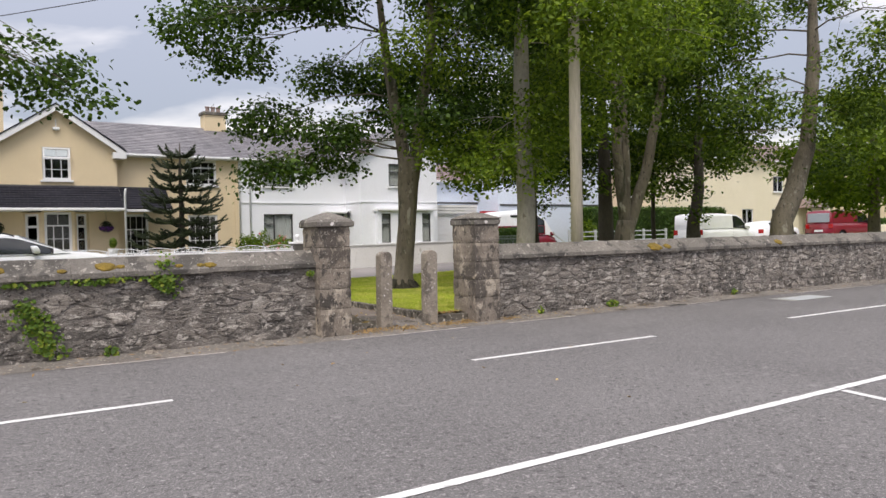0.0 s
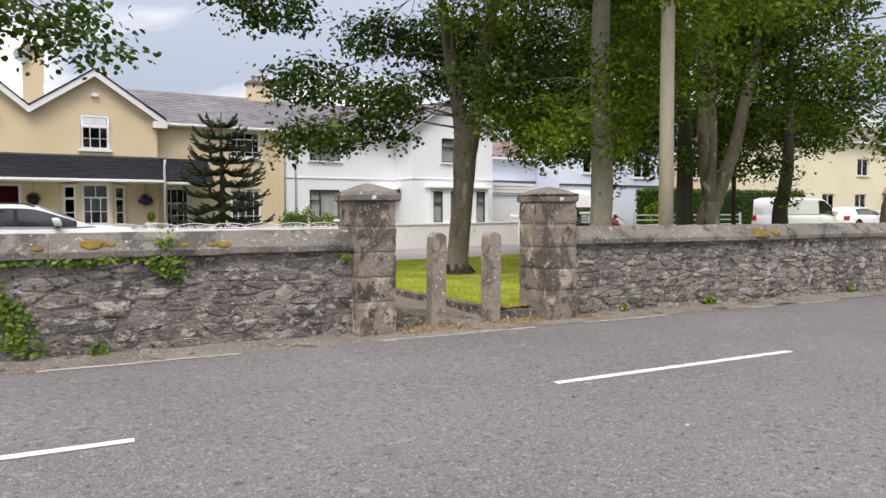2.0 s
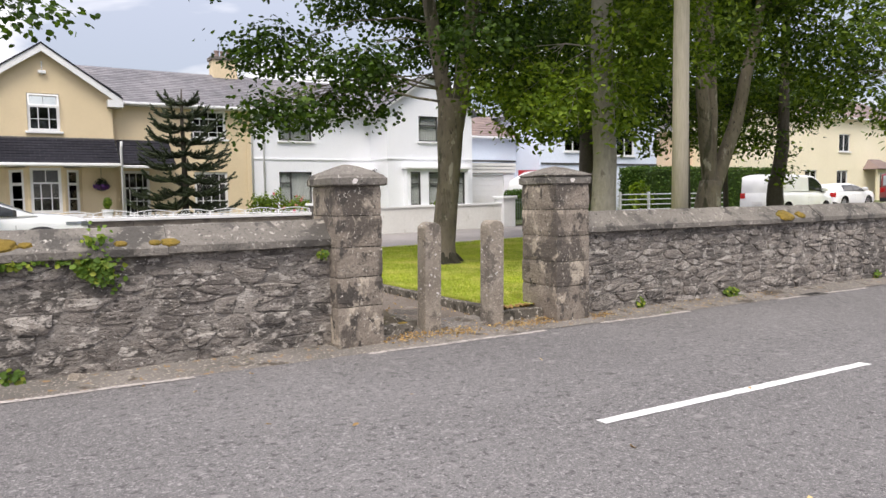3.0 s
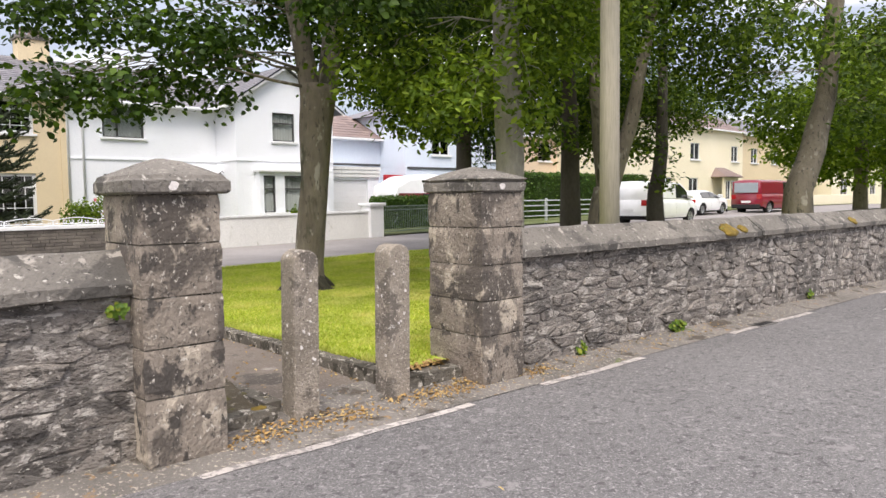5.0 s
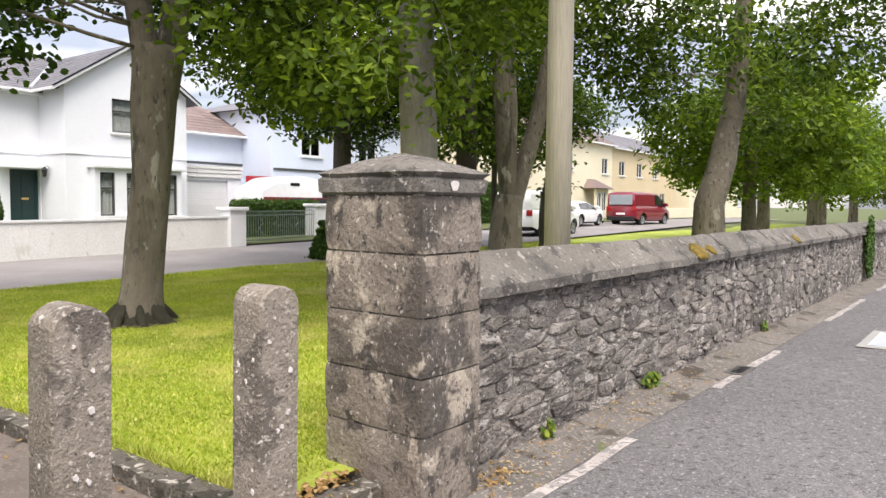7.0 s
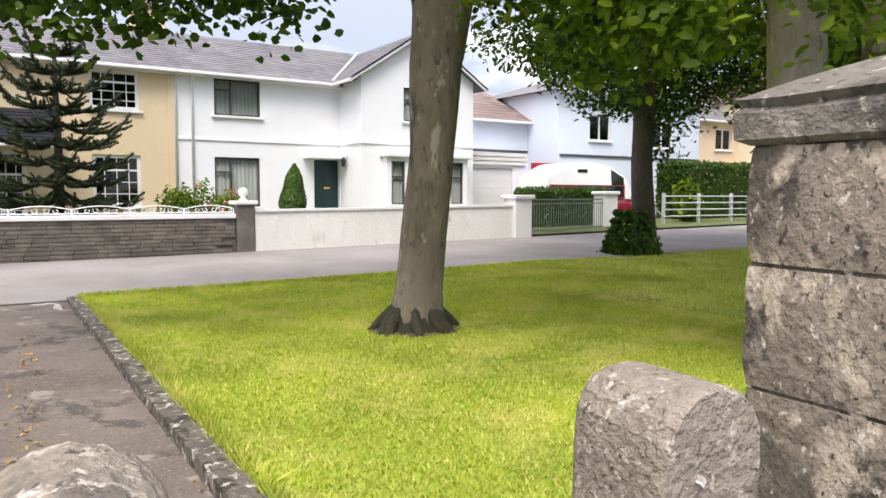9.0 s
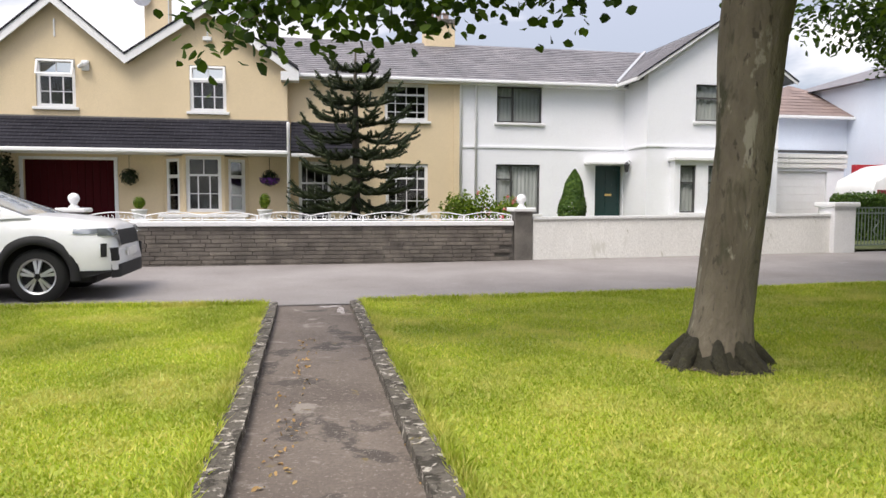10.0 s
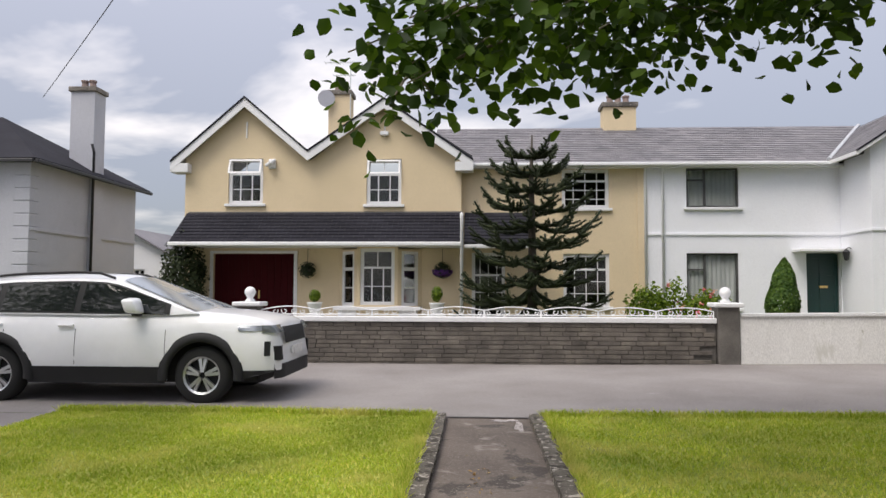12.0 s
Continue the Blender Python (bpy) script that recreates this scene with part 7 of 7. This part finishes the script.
SUV_CAB = [(-2.2, 1.14, 0.62), (-2.02, 1.38, 0.64), (-1.85, 1.54, 0.64), (-1.2, 1.61, 0.66), (-0.4, 1.635, 0.67), (0.0, 1.62, 0.66), (0.22, 1.57, 0.65), (0.75, 1.35, 0.68), (1.3, 1.12, 0.7)]
vehicle("car", "white compact sport utility car with black wheel arches", pose(1.22, 23.2, 0.05) @ Matrix.Diagonal((1.09, 1.09, 1.09, 1)), M["paint_white"], 4.6, SUV_BODY, SUV_CAB, 0.3, (-1.33, 1.36), 0.36, 0.925, [(-1.95, -1.36), (-1.28, -0.32), (-0.24, 0.86)], (0.2, 1.24), (-2.12, -1.9), True, "car", rails=True, lower=[0.9, -0.26, -1.2], front_z=0.95, mirror_back=0.72, arch=0.105)
VAN_BODY = [(-2.2, 1.0, 0.84), (-2.17, 1.1, 0.87), (-1.0, 1.12, 0.88), (0.6, 1.1, 0.88), (1.2, 1.06, 0.88), (1.7, 0.98, 0.84), (2.05, 0.86, 0.76), (2.2, 0.7, 0.6)]
VAN_CAB = [(-2.18, 1.78, 0.76), (-2.1, 1.82, 0.77), (-0.5, 1.84, 0.77), (0.5, 1.8, 0.76), (0.85, 1.62, 0.74), (1.5, 1.05, 0.74)]
vehicle("van", "dark red panel van with pale rear window", pose(48.4, 24.5, 0.5, 0, 0, -6) @ Matrix.Diagonal((1.13, 1.13, 1.1, 1)), M["paint_red"], 4.4, VAN_BODY, VAN_CAB, 0.3, (-1.35, 1.35), 0.32, 0.88, [(0.15, 1.05)], (0.55, 1.4), None, False, "van", lower=[0.05])
rv = bpy.data.objects["van"]
# rear pane reuses the pale colour with the sky's reflection painted in
part("rear_window", bbox(-2.235, -2.205, -0.66, 0.66, 1.15, 1.68, 0.01), M["screen"], rv)
part("bumper", bbox(-2.27, -2.2, -0.8, 0.8, 0.3, 0.52, 0.02), M["plastic"], rv)
BIG_BODY = [(x * 1.1, z * 1.08, w * 1.05) for x, z, w in VAN_BODY]
BIG_CAB = [(x * 1.1, z * 1.07, w * 1.06) for x, z, w in VAN_CAB]
vehicle("van", "white panel van parked in the lane", pose(33.5, 23.5, 0.34), M["paint_white"], 4.84, BIG_BODY, BIG_CAB, 0.32, (-1.5, 1.5), 0.34, 0.92, [(0.2, 1.15)], (0.6, 1.5), None, False, "van", lower=[0.05])
HB = [(x * 0.88, z * 0.84, w * 0.95) for x, z, w in SUV_BODY]
HC = [(x * 0.88, z * 0.84, w * 0.95) for x, z, w in SUV_CAB]
vehicle("car", "pale small hatchback parked before the terrace", pose(42.5, 26.0, 0.55), M["paint_white"], 4.1, HB, HC, 0.24, (-1.2, 1.22), 0.31, 0.87, [(-1.2, -0.3), (-0.22, 0.62)], (0.27, 0.95), None, False, "car", lower=[0.7, -0.25])
CB = [(-2.5, 1.1, 0.9), (-2.45, 1.2, 0.93), (0, 1.25, 0.95), (1.8, 1.2, 0.95), (2.3, 1.05, 0.92), (2.5, 0.8, 0.85)]
CC = [(-2.5, 1.7, 0.8), (-2.45, 2.05, 0.8), (-1.6, 2.5, 0.78), (0.0, 2.62, 0.76), (0.9, 2.5, 0.74), (1.6, 2.1, 0.78), (2.1, 1.4, 0.8), (2.35, 1.05, 0.8)]
vehicle("camper_van", "dark red camper van with white high roof", pose(26.3, 31.6, 0.2), M["paint_red"], 5.0, CB, CC, 0.35, (-1.3, 1.4), 0.33, 0.95, [(0.95, 1.5)], (1.65, 2.3), None, False, "camper van", two_tone=M["paint_white"])
cv = bpy.data.objects["camper_van"]
part("side_panel", bbox(-2.44, 1.5, -0.965, -0.95, 1.2, 1.72, 0.004), M["paint_red"], cv)
for x0, x1 in ((-1.0, 0.2), (0.45, 1.4)):
    part("side_window", bbox(x0, x1, -0.985, -0.966, 1.3, 1.68, 0.004), M["tint"], cv)
part("roof_vent", bbox(-0.9, -0.4, -0.83, -0.8, 2.2, 2.32, 0.01), M["tint"], cv)

# ---- ivy, moss, weeds, litter ----


def ivy(pts_fn, n, label, size=0.055, name="ivy", leaf=None):
    p, nn = [], []
    for k in range(n):
        q = pts_fn()
        p.append(q)
        nn.append((random.gauss(0, .5), -1 + random.gauss(0, .4), 0.5 + random.gauss(0, .4)))
    ob = new(name, leaf_mesh(name, np.array(p), np.array(nn), size, leaf or M["ivy"], nrng))
    return tagged(ob, label, "ivy" if name == "ivy" else "weed", kind="stuff")


def blob(cx, cz, rx, rz, y=WY - 0.05):
    def f():
        a, r = random.uniform(0, math.tau), random.uniform(0, 1) ** 0.6
        return (cx + rx * r * math.cos(a), y - random.uniform(0, 0.05), cz + rz * r * math.sin(a))
    return f


def trail(pts, w):
    def f():
        k = random.uniform(0, len(pts) - 1.001)
        i = int(k)
        a, b = pts[i], pts[i + 1]
        t = k - i
        return (a[0] + (b[0] - a[0]) * t + random.gauss(0, w), WY - 0.05 - random.uniform(0, 0.05), a[1] + (b[1] - a[1]) * t + random.gauss(0, w * 0.6))
    return f


ivy(trail([(0.72, 0.62), (0.82, 0.4), (0.98, 0.2), (1.1, 0.02)], 0.11), 200, "light green ivy clump on the rubble wall")
ivy(trail([(0.7, 0.75), (0.85, 0.6), (1.0, 0.35)], 0.08), 150, "ivy stems climbing the rubble wall")
ivy(trail([(0.5, 1.0), (1.2, 1.02), (1.6, 0.98), (2.0, 1.04), (2.6, 1.0)], 0.04), 200, "ivy trailing under the coping")
ivy(blob(2.5, 0.95, 0.17, 0.12), 120, "bright ivy tuft hanging from the coping")
ivy(trail([(2.5, 1.3), (2.6, 1.05), (2.62, 0.75)], 0.07), 150, "ivy shoot over the coping", 0.05)
ivy(blob(4.78, 0.96, 0.07, 0.06), 40, "small fern tuft beside the pillar", 0.04)
ivy(blob(24.6, 0.75, 0.55, 0.75, WY - 0.08), 1100, "dark ivy hanging over the far wall", 0.08, leaf=M["hedge"])
for x, r, n in ((11.55, 0.16, 70), (9.6, 0.07, 18), (1.8, 0.13, 30), (15.6, 0.12, 25)):
    ivy(blob(x, 0.0, r, 0.08, 10.9), n, "small green weeds at the wall foot", 0.06, "weeds", M["ivy"])


def moss_pad(x, y, z, rx, ry, tilt=42):
    bm = bmesh.new()
    bmesh.ops.create_icosphere(bm, subdivisions=3, radius=1.0)
    for v in bm.verts:
        k = 1 + 0.35 * noise.noise(v.co * 2.2 + Vector((x, 0, 0)))
        v.co = Vector((v.co.x * rx * k, v.co.y * ry * k, v.co.z * 0.022 * k))
    ob = link("moss_cushion", bm, M["moss"], smooth=True)
    ob.matrix_world = pose(x, y, z, tilt, 0, 0)
    return tagged(ob, "orange-green moss cushion on the sloping coping", "moss", "moss on the coping")


for x, s in ((1.75, 0.14), (1.95, 0.06), (2.75, 0.06), (3.2, 0.09), (3.06, 0.06), (1.2, 0.06), (12.9, 0.2), (13.3, 0.12), (17.4, 0.15), (0.4, 0.12)):
    dy = random.uniform(-0.02, 0.04)
    moss_pad(x, COP_Y + 0.05 + dy, 1.172 + 0.8 * dy, s, s * 0.6)
moss_pad(5.86, 11.08, 0.05, 0.07, 0.05, 0)


def scatter(name, n, place, size, leaf, label, cat):
    p = np.array([place() for _ in range(n)])
    ob = new(name, leaf_mesh(name, p, nrng.normal(size=(n, 3)) * 0.45 + np.array([0, 0, 1.0]), size, leaf, nrng, "ash"))
    return tagged(ob, label, cat, kind="stuff")


def path_z(y):
    return -0.055 + min(1, (y - 10.95) / 1.2) * 0.08 + max(0, y - 13) * 0.003


scatter("fallen_leaves", 380, lambda: (random.choice((6.14, 7.04)) + random.gauss(0, 0.07), (yy := random.uniform(11.2, 19)), path_z(yy) + 0.01), 0.035, M["litter"], "dry leaves along the path edgings", "leaf litter")
scatter("fallen_leaves", 420, lambda: (random.uniform(5.4, 12.5), (yy := random.uniform(10.62, 10.95)), gz(8, 10.5) + 0.016 + 0.12 * (yy - 10.5)), 0.026, M["litter"], "dry leaves on the verge by the gap", "leaf litter")
scatter("fallen_leaves", 130, lambda: (7.5 + random.gauss(0, 0.2), 11.2 + random.gauss(0, 0.07), 0.10), 0.05, M["litter"], "brown leaf heap behind the stone sill", "leaf litter")
scatter("fallen_leaves", 420, lambda: (random.choice((5.75, 6.5, 7.45, 7.7, 8.7)) + random.gauss(0, 0.16), (yy := 10.76 + random.gauss(0, 0.06)), gz(8, 10.5) + 0.018 + 0.12 * (yy - 10.5)), 0.03, M["litter"], "tan leaves drifted along the verge", "leaf litter")
scatter("fallen_leaves", 14, lambda: (random.uniform(0.5, 7), random.uniform(4.5, 10), 0.005), 0.06, M["litter"], "single leaves scattered on the road", "leaf litter")

# ---- grass blades ----


def blades(x0, x1, y0, y1, n, h, name="grass"):
    x = nrng.uniform(x0, x1, n)
    y = nrng.uniform(y0, y1, n)
    z = np.array([lawn_z(a, b) for a, b in zip(x, y)]) - 0.003
    d = nrng.uniform(0, math.tau, n)
    hh = h * nrng.uniform(0.5, 1.3, n)
    w = 0.006 + 0.006 * nrng.uniform(size=n)
    lean = nrng.normal(size=(n, 2)) * 0.5 * hh[:, None]
    cx, sx = np.cos(d) * w, np.sin(d) * w
    co = np.stack([np.stack([x - cx, y - sx, z], 1), np.stack([x + cx, y + sx, z], 1), np.stack([x + lean[:, 0], y + lean[:, 1], z + hh], 1)], 1).reshape(-1, 3)
    f = np.arange(n * 3, dtype=np.int32)
    me = bpy.data.meshes.new(name)
    me.vertices.add(n * 3); me.vertices.foreach_set("co", co.ravel())
    me.loops.add(n * 3); me.loops.foreach_set("vertex_index", f)
    me.polygons.add(n); me.polygons.foreach_set("loop_start", np.arange(n, dtype=np.int32) * 3)
    me.update(calc_edges=True)
    me.materials.append(M["blade"])
    return tagged(new(name, me), "short mown grass blades on the lawn", "grass", kind="stuff")


blades(7.26, 13.5, 11.3, 18.0, 150000, 0.03)
blades(7.26, 16.0, 18.0, 21.5, 60000, 0.036)
blades(9.5, 18.0, 21.5, 21.7, 4000, 0.04)
blades(1.25, 5.92, 12.4, 21.45, 150000, 0.03)
blades(1.25, 5.05, 11.2, 12.4, 12000, 0.03)
blades(13.5, 30.0, 11.4, 21.5, 60000, 0.06)
for x0, x1, y0, y1, n in ((7.24, 7.36, 11.3, 21.4, 6000), (5.84, 5.95, 12.5, 21.4, 6000), (7.25, 16, 21.4, 21.56, 5000), (1.22, 5.9, 21.35, 21.51, 5000)):
    blades(x0, x1, y0, y1, n, 0.075)

# bare soil ring and ivy foot
bm = bmesh.new()
ring = [bm.verts.new((10.08 + (0.5 + 0.25 * noise.noise((k * 0.7, 0, 0))) * math.cos(k * math.tau / 24), 16.9 + (0.5 + 0.25 * noise.noise((k * 0.7, 4, 0))) * math.sin(k * math.tau / 24), lawn_z(10, 17) + 0.012)) for k in range(24)]
c = bm.verts.new((10.08, 16.9, lawn_z(10, 17) + 0.06))
for k in range(24):
    bm.faces.new((ring[k], ring[(k + 1) % 24], c))
tagged(link("tree_soil", bm, M["mossy_soil"]), "bare soil round the foot of the lime tree", "soil", kind="structure")
ivy(lambda: (lambda a, z: (18.45 + (0.62 - 0.3 * z) * math.cos(a) + random.gauss(0, .05), 22.6 + (0.62 - 0.3 * z) * math.sin(a) + random.gauss(0, .05), 0.2 + z))(random.uniform(0, math.tau), random.uniform(0, 1) ** 1.4 * 1.0), 1800, "ivy skirt round the foot of the dark tree", 0.1, leaf=M["hedge"])
# knot hole on the trunk
bm = bmesh.new()
bmesh.ops.create_uvsphere(bm, u_segments=12, v_segments=8, radius=0.055)
hole = link("knot", bm, M["black"], smooth=True)
hole.matrix_world = pose(10.24, 16.65, 2.1) @ Matrix.Diagonal((1, 0.5, 0.9, 1))
tagged(hole, "dark knot hole in the lime trunk", "knot")

# ---- drain, manhole, stones by the road ----
base = thing("road_drain", pose(13.05, 10.55, -0.112))
bm = bmesh.new()
holed_wall(bm, -0.24, 0.24, -0.17, 0.17, [(-0.2, 0.2, -0.13, 0.13)], lambda u, d, z: (u, z, 0.012 - d), 0.02)
part("frame", bm, M["block_far"], base)
for k in range(7):
    part("bar", bbox(-0.19 + k * 0.058, -0.165 + k * 0.058, -0.13, 0.13, -0.005, 0.01), M["black"], base)
tagged(base, "rusty iron gully grating at the road edge", "drain")
base = thing("manhole", pose(16.0, 9.35, gz(16, 9.35) + 0.002))
part("surround", bbox(-0.75, 0.75, -0.36, 0.36, 0, 0.006), M["slab"], base)
part("cover", bbox(-0.6, 0.6, -0.26, 0.26, 0.006, 0.012), M["galv"], base)
tagged(base, "pale concrete-set manhole cover in the road", "manhole")
for x, y, s in ((2.3, 10.86, 0.09), (6.32, 10.82, 0.05), (6.6, 10.8, 0.035), (8.6, 10.85, 0.04), (5.6, 10.84, 0.03)):
    bm = bmesh.new()
    bmesh.ops.create_icosphere(bm, subdivisions=2, radius=s)
    for v in bm.verts:
        v.co *= 1 + 0.35 * noise.noise(v.co * 14 + Vector((x, 0, 0)))
        v.co.z *= 0.6
    ob = link("loose_stone", bm, M["aggregate"])
    ob.matrix_world = pose(x, y, -0.075)
    tagged(ob, "pale loose stone on the verge", "stone", "loose stones")

# bars between storeys of tarmac at the end of the path
strip("path_joint", [(6.05, 21.47), (7.15, 21.47)], 0.03, M["black"], "dark joint between path and lane", 0.012)

# ---- pieces of the walls ----
for name, (wall, cells) in STONES.items():
    near = [c for c in cells if (c[0][0] > 0.6 if name == "wall_west" else c[0][0] < 13.2)][-300:]
    keep = {id(c) for c in near}
    rest = [c for c in cells if id(c) not in keep]
    for i, c in enumerate(near):
        v, f = stone_verts(c, WY)
        me = bpy.data.meshes.new("stone")
        me.from_pydata(v, [], f)
        me.materials.append(M["stone"])
        ob = new("stone", me)
        ob.parent = wall
    V, F = [], []
    for c in rest:
        v, f = stone_verts(c, WY)
        F += [tuple(k + len(V) for k in q) for q in f]
        V += v
    me = bpy.data.meshes.new("far_stonework")
    me.from_pydata(V, [], F)
    me.materials.append(M["stone_far"])
    ob = new("far_stonework", me)
    ob.parent = wall
    tagged(ob, kind="stuff")

# bricks of the garden wall: one mesh, many objects
def brick_mesh(w):
    bm = bbox(0, w, 0, 0.05, 0, 0.078, 0.006)
    me = bpy.data.meshes.new("brick")
    bm.to_mesh(me)
    bm.free()
    me.materials.append(M["block"])
    return me


bricks = [brick_mesh(w) for w in (0.432, 0.286, 0.21)]
rb = random.Random(4)
for j in range(10):
    x = 2.05 - rb.uniform(0, 0.2)
    z = 0.105 + j * 0.088
    while x < 11.1:
        k = rb.choice((0, 0, 0, 1, 2))
        w = (0.432, 0.286, 0.21)[k]
        x0 = max(x, 2.05)
        if x + w < 11.11 and x >= 2.05:
            ob = new("brick", bricks[k])
            ob.location = (x, GWY + rb.uniform(-0.004, 0.006), z)
            ob.parent = gw_ob
        x += w + 0.01

# pale cement streaks near the path's end
for cx, cy, rx, ry in ((6.78, 21.3, 0.2, 0.09), (6.95, 20.95, 0.05, 0.3)):
    bm = bmesh.new()
    ring = []
    for k in range(22):
        a = k * math.tau / 22
        g = 1 + 0.9 * noise.noise((math.cos(a) * 2.2 + cx * 9, math.sin(a) * 2.2, cy * 5))
        y = cy + ry * g * math.sin(a)
        ring.append(bm.verts.new((cx + rx * g * math.cos(a), y, path_z(y) + 0.006)))
    bm.faces.new(ring)
    tagged(link("cement_patch", bm, M["worn_line"]), "pale cement smear at the path's end", "path repair", kind="structure")
scatter("fallen_leaves", 260, lambda: (random.choice((5.75, 6.35, 7.3, 7.9)) + random.gauss(0, 0.2), (yy := 10.86 + random.gauss(0, 0.07)), gz(8, 10.5) + 0.02 + 0.12 * (yy - 10.5)), 0.04, M["litter"], "dry leaves drifted against the post feet", "leaf litter")
scatter("fallen_leaves", 45, lambda: (random.uniform(6.15, 7.05), (yy := random.uniform(11.0, 13.5)), path_z(yy) + 0.012), 0.035, M["litter"], "dry leaves strewn over the path's mouth", "leaf litter")

# ---- the yard at its angle to the road ----
ROADSIDE = ("ground", "road", "verge", "path_threshold", "bare_soil", "centre_dash", "parking_line", "bay_line", "edge_line", "wall_west", "wall_east",
            "gate_pillar", "stone_bollard", "threshold_stone", "utility_pole", "ivy", "weeds", "moss_cushion", "manhole", "loose_stone", "sun", "fallen_leaves", "backdrop_hill", "overhead_wire")
for ob in [o for o in bpy.data.objects if o.parent is None and o.type != "CAMERA"]:
    if ob.name.split(".")[0] not in ROADSIDE and not ob.name.startswith("road_drain"):
        ob.matrix_basis = YARD @ ob.matrix_basis
